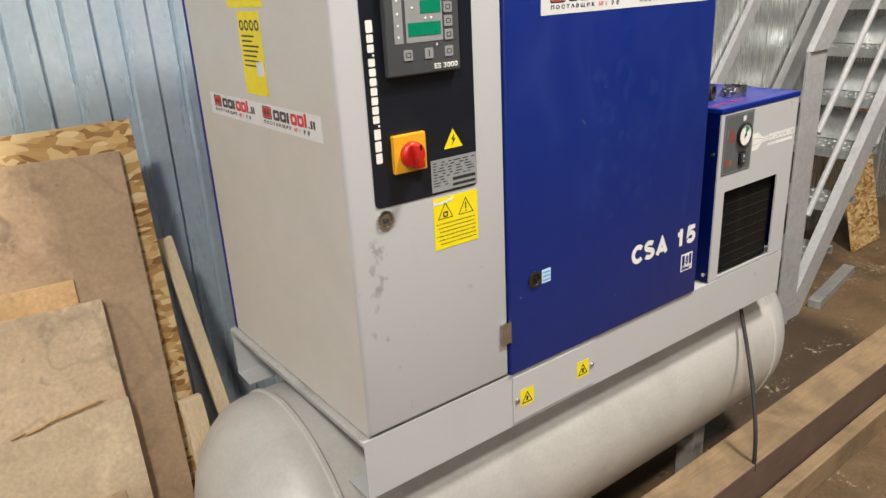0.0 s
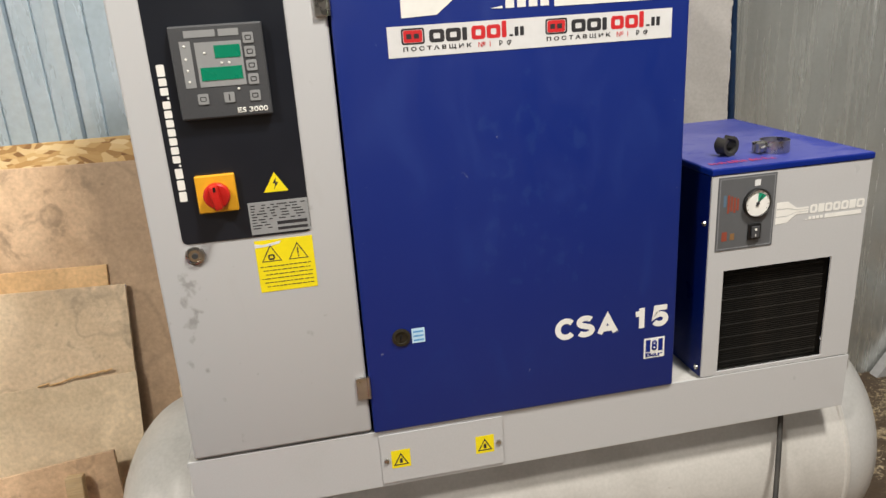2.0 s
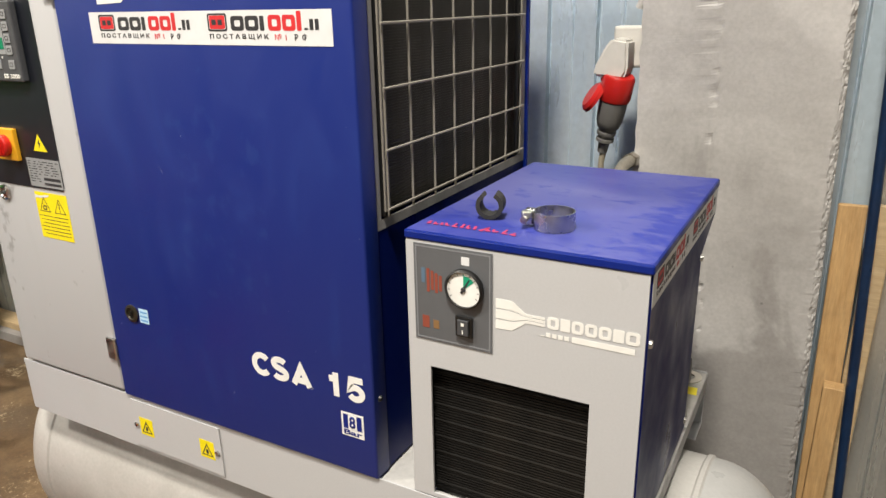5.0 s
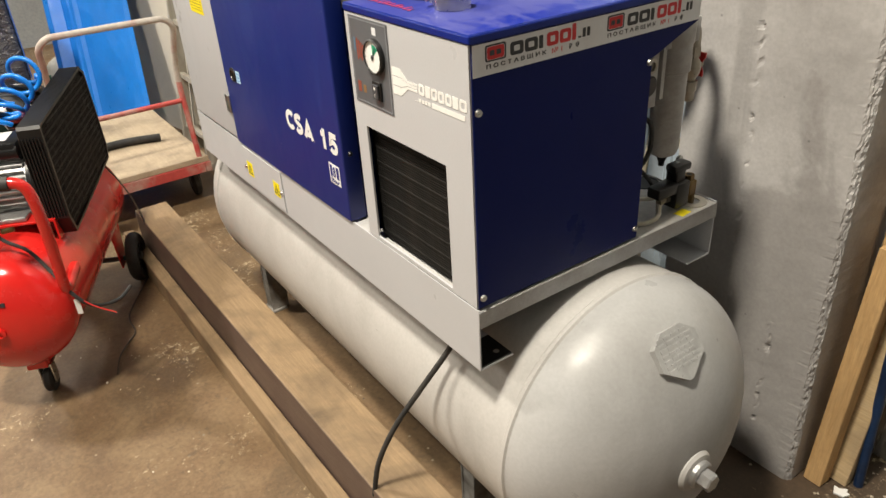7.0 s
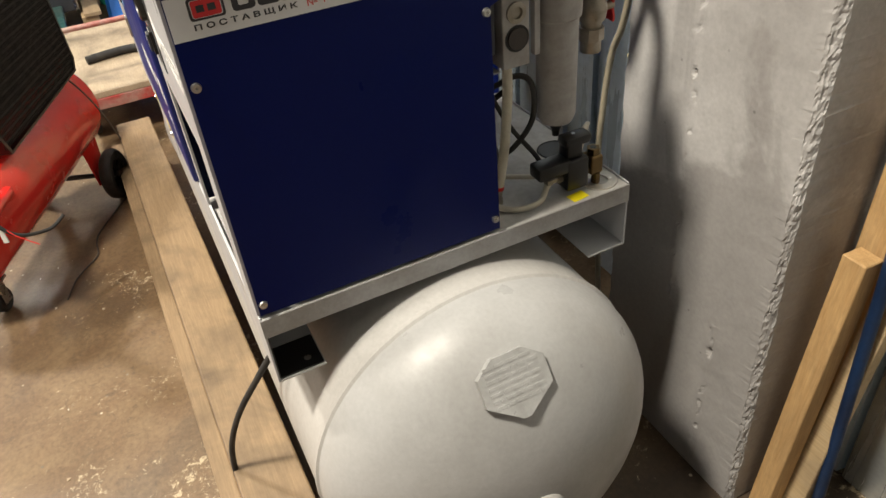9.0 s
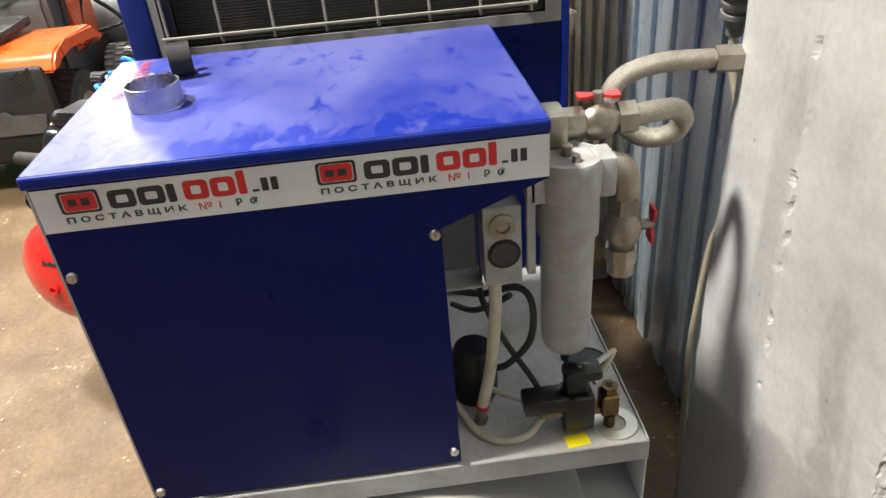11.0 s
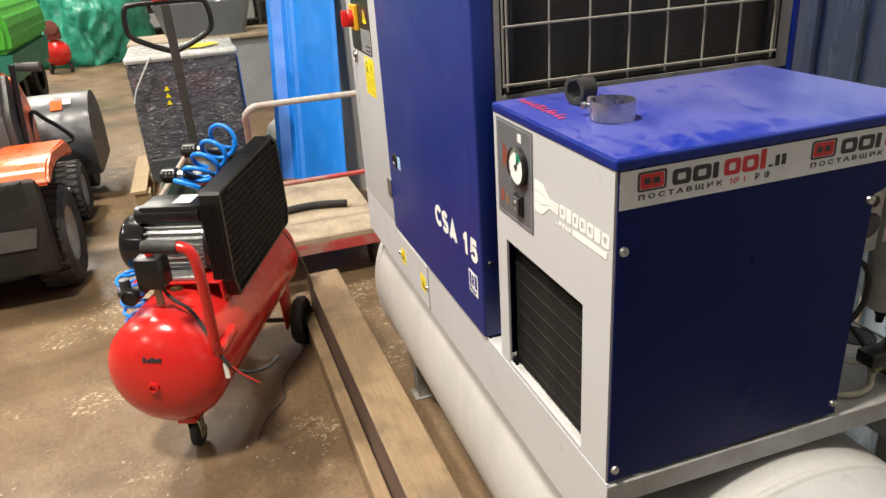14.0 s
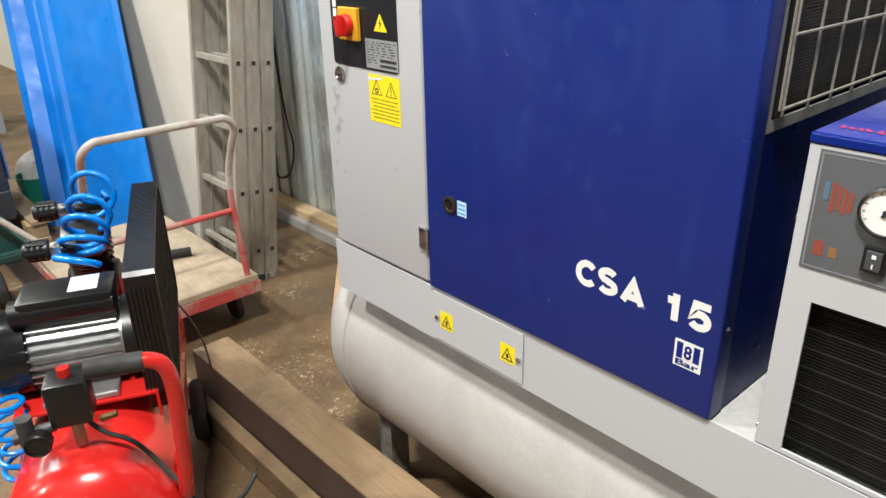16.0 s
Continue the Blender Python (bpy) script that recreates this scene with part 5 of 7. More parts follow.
b = box(B(), -0.82, 2.60, -0.0225, 0.0225, 0.0, 0.092, 0.005, pose(0, -0.176, 0, 0, 0, 0.9))
lone("timber_beam", b, BEAM, "low dirty timber lying beside a taller one", "timber", "timbers on the floor")

# ---- fittings behind the dryer ----
sep = thing("line_filter", pose(1.385, 0.559, 0.7965), "light grey compressed-air filter with cylindrical bowl", "air filter")
LG = surface("grey_cast_filter", (0.38, 0.375, 0.37), (0.20, 0.18, 0.16), 0.5, big=11, amount=0.8, relief=0.08)
b = lathe(B(), [(0, 0.108), (0.012, 0.110), (0.027, 0.118), (0.032, 0.130), (0.0335, 0.290), (0.0375, 0.294), (0.0385, 0.322), (0.0375, 0.327), (0.0375, 0.345)], pose(0, 0, 0), 32)
part("bowl", b, LG, sep, "", True)
b = lathe(B(), [(0.0375, 0.345), (0.0395, 0.350), (0.0405, 0.390), (0.0385, 0.394), (0.033, 0.395), (0.032, 0.390), (0, 0.390)], pose(0, 0, 0), 32)
box(b, -0.022, 0.022, 0.028, 0.052, 0.344, 0.394, 0.004)
box(b, -0.022, 0.022, -0.052, -0.028, 0.344, 0.394, 0.004)
part("head", b, LG, sep, "", True)
part("bolt", rod(B(), (-0.008, 0, 0.390), (-0.008, 0, 0.402), 0.007, n=6), NICKEL, sep)
part("bolt", rod(B(), (0.012, 0.006, 0.390), (0.012, 0.006, 0.398), 0.005, n=6), NICKEL, sep)
part("drain_tip", lathe(B(), [(0, 0.088), (0.006, 0.088), (0.007, 0.098), (0.012, 0.110), (0, 0.111)], pose(0, 0, 0), 16), BLACK, sep)
# filter's outlet: elbow, ball valve with red handle
val = thing("outlet_valve", pose(1.372, 0.604, 1.162), "nickel ball valve with red butterfly handle on the filter outlet", "ball valve", "ball valves")
b = rod(B(), (0, 0.000, 0), (0, 0.014, 0), 0.019, n=6)
pipe(b, curve_pts([(0, 0.010, 0), (0, 0.022, -0.004), (0, 0.028, -0.018), (0, 0.029, -0.040)], 5), 0.0185, 14)
part("elbow", b, NICKEL, val, "", True)
b = rod(B(), (0, 0.029, -0.040), (0, 0.029, -0.062), 0.020, n=6)
lathe(b, [(0.016, -0.062), (0.022, -0.072), (0.024, -0.085), (0.022, -0.098), (0.016, -0.106), (0.016, -0.112)], pose(0, 0.029, 0), 20)
rod(b, (0, 0.029, -0.112), (0, 0.029, -0.132), 0.021, n=8)
lathe(b, [(0.017, -0.130), (0.017, -0.152), (0.013, -0.152), (0.013, -0.140), (0, -0.140)], pose(0, 0.029, 0), 18)
rod(b, (0, 0.047, -0.085), (0, 0.068, -0.085), 0.007, n=10)
part("valve_body", b, NICKEL, val, "", True)


def butterfly(bm, m):
    prism(bm, [(-0.025, -0.010), (-0.015, -0.010), (-0.006, -0.005), (0.006, -0.005), (0.015, -0.010), (0.025, -0.010), (0.025, 0.010), (0.015, 0.008), (0.006, 0.005), (-0.006, 0.005), (-0.015, 0.008), (-0.025, 0.010)], m, 0.004)
    return bm


part("red_handle", butterfly(B(), pose(0, 0.068, -0.085) @ face_front(0, 0, 0) @ pose(0, 0, 0, 0, 0, 85)), REDPL, val, "red butterfly handle")
val2 = thing("inlet_valve", pose(1.335, 0.572, 1.207), "brass-nickel ball valve with red handle at the dryer top", "ball valve", "ball valves")
b = box(B(), -0.026, 0.026, -0.050, -0.006, -0.022, 0.022, 0.006)
rod(b, (0, -0.010, 0), (0, 0.016, 0), 0.021, n=8)
lathe(b, [(0.016, 0.014), (0.022, 0.022), (0.024, 0.034), (0.022, 0.046), (0.016, 0.054), (0.016, 0.060)], Matrix(((1, 0, 0, 0), (0, 0, 1, 0), (0, -1, 0, 0), (0, 0, 0, 1))), 20)
rod(b, (0, 0.058, 0), (0, 0.080, 0), 0.021, n=6)
rod(b, (0, 0.034, 0.018), (0, 0.034, 0.036), 0.007, n=10)
part("valve_body", b, NICKEL, val2, "", True)
part("red_handle", butterfly(B(), pose(0, 0.034, 0.030, 0, 0, 84)), REDPL, val2, "red butterfly handle")
b = pipe(B(), curve_pts([(1.335, 0.650, 1.207), (1.325, 0.680, 1.207), (1.300, 0.718, 1.196), (1.280, 0.738, 1.172), (1.268, 0.728, 1.148), (1.258, 0.695, 1.143), (1.250, 0.664, 1.166), (1.244, 0.650, 1.196), (1.238, 0.668, 1.222), (1.234, 0.715, 1.234), (1.230, 0.775, 1.232), (1.228, 0.812, 1.228)], 8), 0.0135, 14)
BRAID = surface("steel_braid", (0.40, 0.37, 0.31), (0.28, 0.25, 0.2), 0.42, 0.7, big=25, small=500, amount=0.5, grain=0.35, relief=0.6)
bh = lone("braided_hose", b, BRAID, "steel-braided flexible hose looping from valve to column", "hose", smooth=True)
b = rod(B(), (1.229, 0.792, 1.230), (1.227, 0.829, 1.227), 0.019, n=6)
part("hose_nut", b, NICKEL, bh)

# manifold block, sight glass and tubes
man = thing("drain_manifold", pose(1.385, 0.475, 1.086), "pale manifold block with round sight glass behind the dryer", "manifold")
b = box(B(), -0.030, 0.018, -0.022, 0.024, -0.053, 0.056, 0.002)
part("block", b, LG, man)
b = lathe(B(), [(0.016, 0), (0.016, 0.003), (0.009, 0.004), (0.008, 0.0), (0, 0.0)], face_right(0.001, 0.031, 0.0182), 20)
part("sight_ring", b, NICKEL, man, "", True)
part("dark_port", lathe(B(), [(0, 0), (0.017, 0), (0.016, 0.003), (0, 0.003)], face_right(0.002, -0.008, 0.0182), 20), surface("grimy_brown_port", (0.045, 0.036, 0.032), rough=0.6), man)
b = box(B(), -0.03, 0.010, -0.075, -0.0285, -0.03, 0.055, 0.004)
rod(b, (0.0, -0.0755, -0.012), (0.0, -0.094, -0.012), 0.012, n=6)
part("black_coil", b, ANTH, man)
part("bracket", box(B(), 0.010, 0.022, 0.030, 0.040, -0.040, 0.100, 0.001), LG, man)
part("shelf_bracket", box(B(), -0.060, 0.012, -0.072, -0.024, -0.058, -0.055, 0.001), LG, man, "pale bent bracket under the coil")
part("dirty_ring", lathe(B(), [(0.0165, 0.0002), (0.0205, 0.0002), (0.0205, 0.0006), (0.0165, 0.0006)], face_right(0.002, -0.008, 0.018), 20), BLACK, man)
TUBE = surface("milky_plastic_tube", (0.52, 0.49, 0.41), (0.40, 0.35, 0.26), 0.45, big=12, amount=0.6)
dt = lone("drain_tube", pipe(B(), curve_pts([(1.390, 0.466, 1.032), (1.390, 0.465, 0.98), (1.392, 0.456, 0.90), (1.394, 0.446, 0.85), (1.394, 0.441, 0.826)], 5), 0.0082, 12), TUBE, "milky plastic drain tube running down from the manifold", "tube", smooth=True)
part("hose_barb", rod(rod(B(), (1.394, 0.441, 0.827), (1.394, 0.438, 0.806), 0.0072, n=12), (1.394, 0.438, 0.806), (1.394, 0.437, 0.797), 0.010, n=6), NICKEL, dt, "ribbed steel hose barb")
part("red_ring", rod(B(), (1.394, 0.4413, 0.829), (1.394, 0.4405, 0.823), 0.0092), REDPL, dt)
lone("drain_tube", pipe(B(), curve_pts([(1.36, 0.405, 0.806), (1.42, 0.430, 0.803), (1.442, 0.462, 0.803), (1.440, 0.495, 0.806), (1.425, 0.515, 0.816), (1.418, 0.530, 0.822)], 6), 0.0052, 10), TUBE, "milky plastic tube looped on the frame", "tube", smooth=True)
lone("drain_tube", pipe(B(), curve_pts([(1.31, 0.405, 0.830), (1.36, 0.455, 0.826), (1.40, 0.505, 0.828), (1.415, 0.532, 0.829)], 6), 0.0045, 10), TUBE, "thin milky tube running to the solenoid valve", "tube", smooth=True)
lone("black_cable", pipe(B(), curve_pts([(1.30, 0.41, 0.965), (1.335, 0.455, 0.975), (1.365, 0.498, 1.000), (1.385, 0.514, 0.985), (1.390, 0.510, 0.93), (1.380, 0.482, 0.885), (1.36, 0.465, 0.862)], 8), 0.0048, 8), RUBBER, "thin black cable bowed behind the dryer", "cable", smooth=True)
lone("black_cable", pipe(B(), curve_pts([(1.345, 0.455, 1.03), (1.355, 0.452, 0.985), (1.372, 0.478, 0.92), (1.395, 0.508, 0.872), (1.405, 0.520, 0.848)], 6), 0.0042, 8), RUBBER, "thin black cable to the solenoid valve", "cable", smooth=True)
lone("black_cable", pipe(B(), curve_pts([(1.255, 0.42, 0.905), (1.31, 0.445, 0.930), (1.345, 0.475, 0.965), (1.36, 0.49, 0.985)], 6), 0.0045, 8), RUBBER, "thin black cable rising to the coil", "cable", smooth=True)
b = lathe(B(), [(0, 0), (0.03, 0), (0.034, 0.02), (0.034, 0.07), (0.026, 0.09), (0, 0.092)], pose(1.335, 0.438, 0.7966), 20)
lone("drain_motor", b, BLACK, "small black drain motor on the frame", "motor", smooth=True)
sol = thing("solenoid_valve", pose(1.425, 0.565, 0.7966), "black solenoid drain valve with brass body", "solenoid valve")
part("coil", box(B(), -0.022, 0.020, -0.020, 0.022, 0.008, 0.066, 0.005), BLACK, sol, "", True)
part("core_tube", box(B(), -0.018, 0.012, -0.016, 0.014, 0.060, 0.094, 0.005), BLACK, sol, "", True)
b = box(B(), -0.020, 0.010, -0.018, 0.034, 0.084, 0.102, 0.006)
part("plug", b, BLACK, sol, "", True)
part("plug_screw", rod(B(), (-0.005, 0.004, 0.1015), (-0.005, 0.004, 0.1035), 0.0035), STEEL, sol)
b = box(B(), -0.016, 0.018, -0.074, -0.012, 0.044, 0.068, 0.004)
part("connector", b, BLACK, sol, "", True)
b = rod(B(), (-0.004, 0.020, 0.026), (-0.004, 0.042, 0.026), 0.010, n=6)
box(b, -0.018, 0.010, 0.034, 0.058, 0.018, 0.052, 0.003)
rod(b, (-0.004, 0.046, 0.052), (-0.004, 0.046, 0.064), 0.0115, n=6)
rod(b, (0.006, 0.046, 0.0), (0.006, 0.046, 0.02), 0.008, n=6)
part("brass_body", b, BRASS, sol)
part("bore", rod(B(), (-0.004, 0.046, 0.0642), (-0.004, 0.046, 0.0646), 0.0055), BLACK, sol)
b = rod(B(), (-0.002, -0.020, 0.028), (-0.002, -0.030, 0.028), 0.0085, n=6)
rod(b, (-0.002, -0.030, 0.028), (-0.002, -0.040, 0.028), 0.006, n=10)
rod(b, (-0.002, -0.040, 0.028), (-0.002, -0.050, 0.028), 0.008, n=6)
part("fitting", b, NICKEL, sol)
part("supply_tube", pipe(B(), curve_pts([(-0.018, 0.030, 0.092), (-0.040, 0.058, 0.088), (-0.052, 0.066, 0.078), (-0.040, 0.052, 0.064), (-0.020, 0.030, 0.056)], 6), 0.0042, 10), TUBE, sol, "milky plastic tube", True)
lone("pipe_flange", lathe(B(), [(0.016, 0), (0.031, 0), (0.031, 0.003), (0.016, 0.003), (0.016, 0)], pose(1.432, 0.618, 0.7966), 32), plain("zinc_washer", (0.66, 0.63, 0.56), 0.35, 0.8), "round dull steel washer on the tank frame", "washer", smooth=True)
# black disc laid on the sheet in place of a hole through it
lone("cable_grommet", lathe(B(), [(0, 0.0004), (0.031, 0.0004), (0.033, 0.002), (0.035, 0.0), (0, 0)], pose(1.300, 0.616, 0.7966), 32), BLACK, "round black disc for the dark hole in the frame", "grommet")
lone("warning_tag", plate(B(), pose(1.452, 0.560, 0.7967, 0, 0, 6), -0.011, 0.011, -0.016, 0.016, 0.0004), YELLOW, "small yellow warning sticker on the frame", "sticker")
part("rubber_foot", lathe(B(), [(0, 0), (0.020, 0), (0.020, 0.016), (0.014, 0.022), (0, 0.022)], pose(1.066, 0.45, 0.80), 20), BLACK, dry, "round black rubber foot", True)

# ---- wall socket, plug and cable ----
plug = thing("power_connector", pose(1.160, 0.850, 1.316), "red and grey industrial power plug in a white wall socket", "power connector")
PLUGW = plain("off_white_plastic", (0.62, 0.60, 0.56), 0.45)
TILT_P = pose(0, 0, 0, 8, 12, 0)
b = prism(B(), [(-0.036, 0.104), (0.034, 0.098), (0.044, 0.118), (0.042, 0.185), (0.006, 0.190), (-0.008, 0.178), (-0.036, 0.122)], face_front(0, 0, 0.034), 0.068)
bmesh.ops.bevel(b, geom=b.edges[:], offset=0.006, segments=3, affect="EDGES")
part("socket", b, PLUGW, plug, "off-white angled socket housing", True)
part("back_box", box(B(), -0.010, 0.060, 0.030, 0.075, 0.120, 0.215, 0.006), PLUGW, plug)
b = lathe(B(), [(0, 0.050), (0.036, 0.050), (0.038, 0.056), (0.038, 0.104), (0.034, 0.110), (0, 0.110)], TILT_P, 24)
part("collar", b, REDPL, plug, "red collar", True)
b = lathe(B(), [(0.0, 0.012), (0.030, 0.012), (0.039, 0.004), (0.040, -0.004), (0.034, -0.004), (0.028, 0.004), (0.0, 0.004)], TILT_P @ Matrix.Translation((-0.046, -0.012, 0.048)) @ pose(0, 0, 0, 20, -62, 0), 28)
rod(b, TILT_P @ Vector((-0.034, -0.01, 0.094)), TILT_P @ Vector((-0.034, 0.02, 0.094)), 0.006)
part("flap", b, REDPL, plug, "red hinged flap", True)
PLUGG = plain("grey_plug_body", (0.17, 0.165, 0.155), 0.5)
b = lathe(B(), [(0, -0.085), (0.012, -0.085), (0.014, -0.06), (0.022, -0.055), (0.022, -0.048), (0.017, -0.046), (0.023, -0.038), (0.023, -0.030), (0.019, -0.027), (0.027, -0.018), (0.032, 0.0), (0.034, 0.048), (0, 0.049)], TILT_P, 24)
part("plug_body", b, PLUGG, plug, "ribbed grey plug body", True)
lone("supply_cable", pipe(B(), curve_pts([(1.146, 0.860, 1.235), (1.140, 0.866, 1.19), (1.150, 0.880, 1.12), (1.155, 0.886, 1.02), (1.130, 0.892, 0.92), (1.092, 0.898, 0.84), (1.070, 0.900, 0.70), (1.062, 0.900, 0.55), (1.080, 0.905, 0.25), (1.09, 0.91, 0.006)], 6), 0.0075, 10),
     surface("beige_cable", (0.42, 0.37, 0.27), rough=0.55), "beige power cable hanging down beside the column", "cable", smooth=True)
lone("supply_cable", pipe(B(), curve_pts([(1.225, 0.90, 2.6), (1.226, 0.90, 2.0), (1.220, 0.905, 1.66), (1.20, 0.912, 1.57)], 6), 0.010, 10), PLUGW, "off-white conduit running down the column to the socket", "conduit", smooth=True)
lone("floor_cable", pipe(B(), curve_pts([(1.15, 0.90, 0.86), (1.13, 0.93, 0.8), (1.15, 0.95, 0.72), (1.17, 0.94, 0.5), (1.15, 0.93, 0.01)], 6), 0.0055, 8), surface("yellowed_cable", (0.45, 0.38, 0.22), rough=0.55), "yellowed cable looped on the wall", "cable", smooth=True)
# hose stub hanging from the tank frame
lone("drain_hose", pipe(B(), curve_pts([(1.345, 0.055, 0.690), (1.330, 0.028, 0.625), (1.296, -0.022, 0.53), (1.256, -0.076, 0.42), (1.226, -0.112, 0.31), (1.211, -0.126, 0.205)], 7), 0.0061, 12), RUBBER, "black rubber drain hose hanging from the frame onto a timber", "hose", smooth=True)

# ---- triple aluminium ladder ----
lad = thing("ladder", pose(-1.45, 0.376, 0.0, -6.2, 0, 0), "dusty three-section aluminium ladder leaning on the steel wall", "ladder")
SLOT = plain("dark_rung_bore", (0.02, 0.018, 0.015), 0.8)
for s in range(3):
    y0 = s * 0.071
    for x0 in (-0.024, -0.40):
        b = box(B(), x0, x0 + 0.024, y0, y0 + 0.061, 0.0, 2.9, 0.003)
        box(b, x0 + 0.0235, x0 + 0.026, y0 + 0.004, y0 + 0.010, 0.0, 2.9)
        box(b, x0 + 0.0235, x0 + 0.026, y0 + 0.051, y0 + 0.057, 0.0, 2.9)
        part("stile", b, ALU_L, lad)
    for k in range(10):
        z = 0.165 + 0.285 * k
        r = part("rung", box(B(), -0.40, 0.003, y0 + 0.018, y0 + 0.044, z - 0.013, z + 0.013, 0.002), ALU_L, lad)
        part("rung_bore", box(B(), 0.0031, 0.0036, y0 + 0.022, y0 + 0.040, z - 0.009, z + 0.009), SLOT, r)
    part("foot_cap", box(B(), -0.027, 0.002, y0 - 0.002, y0 + 0.063, -0.0, 0.045, 0.003), DARKSTEEL if s == 1 else ALU_L, lad)

# ---- leaning panels beyond the ladder ----
lone("cream_panel", lean(B(), (-3.05, 0.52, 2.5), (-1.98, 0.70, 2.5), (-1.98, 0.52, 0.0), (-3.05, 0.34, 0.0), 0.05), CREAM, "plain cream sandwich panel standing against the wall", "panel")
bs = thing("blue_sheet", pose(0, 0, 0), "bright blue ribbed steel sheet leaning on its edge", "metal sheet")
b = B()
BL0, BL1, BUP = Vector((-3.02, -0.02, 0.0)), Vector((-2.04, 0.27, 0.0)), Vector((-0.36, 0.115, 1.0))
out = Vector((0.28, -0.95, 0.0)).normalized()
line = [(0.0, 0.0), (0.03, 0.02), (0.10, 0.02), (0.14, -0.045), (0.22, -0.045), (0.235, -0.035), (0.25, -0.045), (0.33, -0.045), (0.38, 0.02), (0.42, 0.02), (0.44, 0.0), (0.97, 0.0), (1.0, -0.012)]
cols_ = []
for f, d in line:
    p = BL0.lerp(BL1, f) + out * d
    cols_.append([b.verts.new(q) for q in (p, p + BUP * 2.3, p + BUP * 2.3 - out * 0.004, p - out * 0.004)])
for a, c in zip(cols_, cols_[1:]):
    for i in range(4):
        b.faces.new((a[i], c[i], c[(i + 1) % 4], a[(i + 1) % 4]))
b.faces.new(cols_[0])
b.faces.new(cols_[-1][::-1])
part("sheet", b, SKYBLUE, bs)
lone("wall_cable", pipe(B(), curve_pts([(-1.66, 1.088, 1.1), (-1.60, 1.085, 0.9), (-1.50, 1.085, 0.62), (-1.46, 1.085, 0.42), (-1.52, 1.085, 0.33), (-1.62, 1.085, 0.34)], 6), 0.005, 8), RUBBER, "black cable hanging in a loop on the wall", "cable", smooth=True)

# thin black cable hanging in a loop on the steel wall
lone("loose_cable", pipe(B(), curve_pts([(-2.16, 1.088, 1.2), (-2.15, 1.088, 0.85), (-2.11, 1.088, 0.585), (-2.06, 1.088, 0.41), (-2.13, 1.088, 0.25), (-2.25, 1.088, 0.19), (-2.34, 1.088, 0.24)], 6), 0.006, 8), RUBBER, "thin black cable hanging in a loop on the steel wall", "cable", smooth=True)

# ---- platform trolley ----
cart = thing("platform_trolley", pose(0, 0, 0), "red platform trolley with a dusty plywood deck", "trolley")
part("deck", box(B(), -2.02, -1.05, -0.325, 0.285, 0.215, 0.242, 0.003), DECK, cart, "dusty plywood deck")
for y0, y1 in ((-0.330, -0.300), (0.262, 0.292)):
    part("side_rail", box(B(), -2.025, -1.045, y0, y1, 0.165, 0.214, 0.003), CARTRED, cart)
for x0, x1 in ((-2.025, -1.990), (-1.080, -1.045)):
    part("end_rail", box(B(), x0, x1, -0.2995, 0.2615, 0.165, 0.214, 0.003), CARTRED, cart)
hy0, hy1 = -0.285, 0.250
for hy in (hy0, hy1):
    part("handle_post", pipe(B(), [(-1.065, hy, 0.20), (-1.09, hy, 0.35), (-1.118, hy, 0.52), (-1.122, hy, 0.60)], 0.0125, 12), CARTRED, cart, "", True)
b = pipe(B(), curve_pts([(-1.122, hy0, 0.60), (-1.105, hy0, 0.68), (-1.045, hy0, 0.80), (-1.01, hy0, 0.865), (-0.995, hy0 + 0.035, 0.902), (-0.99, hy0 + 0.10, 0.908), (-0.99, hy1 - 0.10, 0.908), (-0.995, hy1 - 0.035, 0.902), (-1.01, hy1, 0.865), (-1.045, hy1, 0.80), (-1.105, hy1, 0.68), (-1.122, hy1, 0.60)], 6), 0.0135, 12)
part("handle_bar", b, CARTPALE, cart, "pale rubbed tube handle", True)
part("cross_bar", rod(B(), (-1.118, hy0, 0.510), (-1.118, hy1, 0.510), 0.0115), CARTRED, cart, "", True)
for cx in (-1.90, -1.20):
    for cy in (-0.255, 0.235):
        b = box(B(), cx - 0.03, cx + 0.03, cy - 0.035, cy + 0.035, 0.160, 0.166)
        box(b, cx - 0.02, cx + 0.02, cy - 0.024, cy - 0.020, 0.055, 0.16)
        box(b, cx - 0.02, cx + 0.02, cy + 0.020, cy + 0.024, 0.055, 0.16)
        fk = part("castor", b, DARKSTEEL, cart, "dark steel castor fork")
        part("wheel", lathe(B(), [(0, -0.016), (0.05, -0.016), (0.057, -0.010), (0.058, 0), (0.057, 0.010), (0.05, 0.016), (0, 0.016)], face_front(cx, 0.058, cy), 24), RUBBER, fk, "", True)
b = pipe(B(), curve_pts([(-1.42, 0.17, 0.262), (-1.46, 0.05, 0.262), (-1.47, -0.06, 0.262), (-1.44, -0.20, 0.262)], 6), 0.020, 14)
lone("rubber_tube", b, RUBBER, "short black rubber tube lying on the trolley deck", "tube", smooth=True)

# ---- red workshop compressor ----
rc = thing("workshop_compressor", pose(0.166, -0.731, 0, 0, 0, -22.97), "glossy red belt-driven piston compressor on wheels with blue hose", "air compressor")
RR, RZ, RL, RH = 0.185, 0.355, 1.05, 0.105
RA = Matrix(((0, 0, -1, 0), (0, 1, 0, 0), (1, 0, 0, RZ), (0, 0, 0, 1)))
pr = [(RR * math.sin(a), RH - RH * math.cos(a)) for a in (math.pi / 2 * i / 12 for i in range(13))]
pr += [(RR, RL - RH)] + [(RR * math.cos(a), RL - RH + RH * math.sin(a)) for a in (math.pi / 2 * i / 12 for i in range(1, 13))]
part("tank", lathe(B(), pr, RA, 56), RED, rc, "glossy red tank", True)
MK = Matrix.Translation((-0.0105, 0.006, 0.437)) @ pose(0, 0, 0, 0, -15.7, 0)
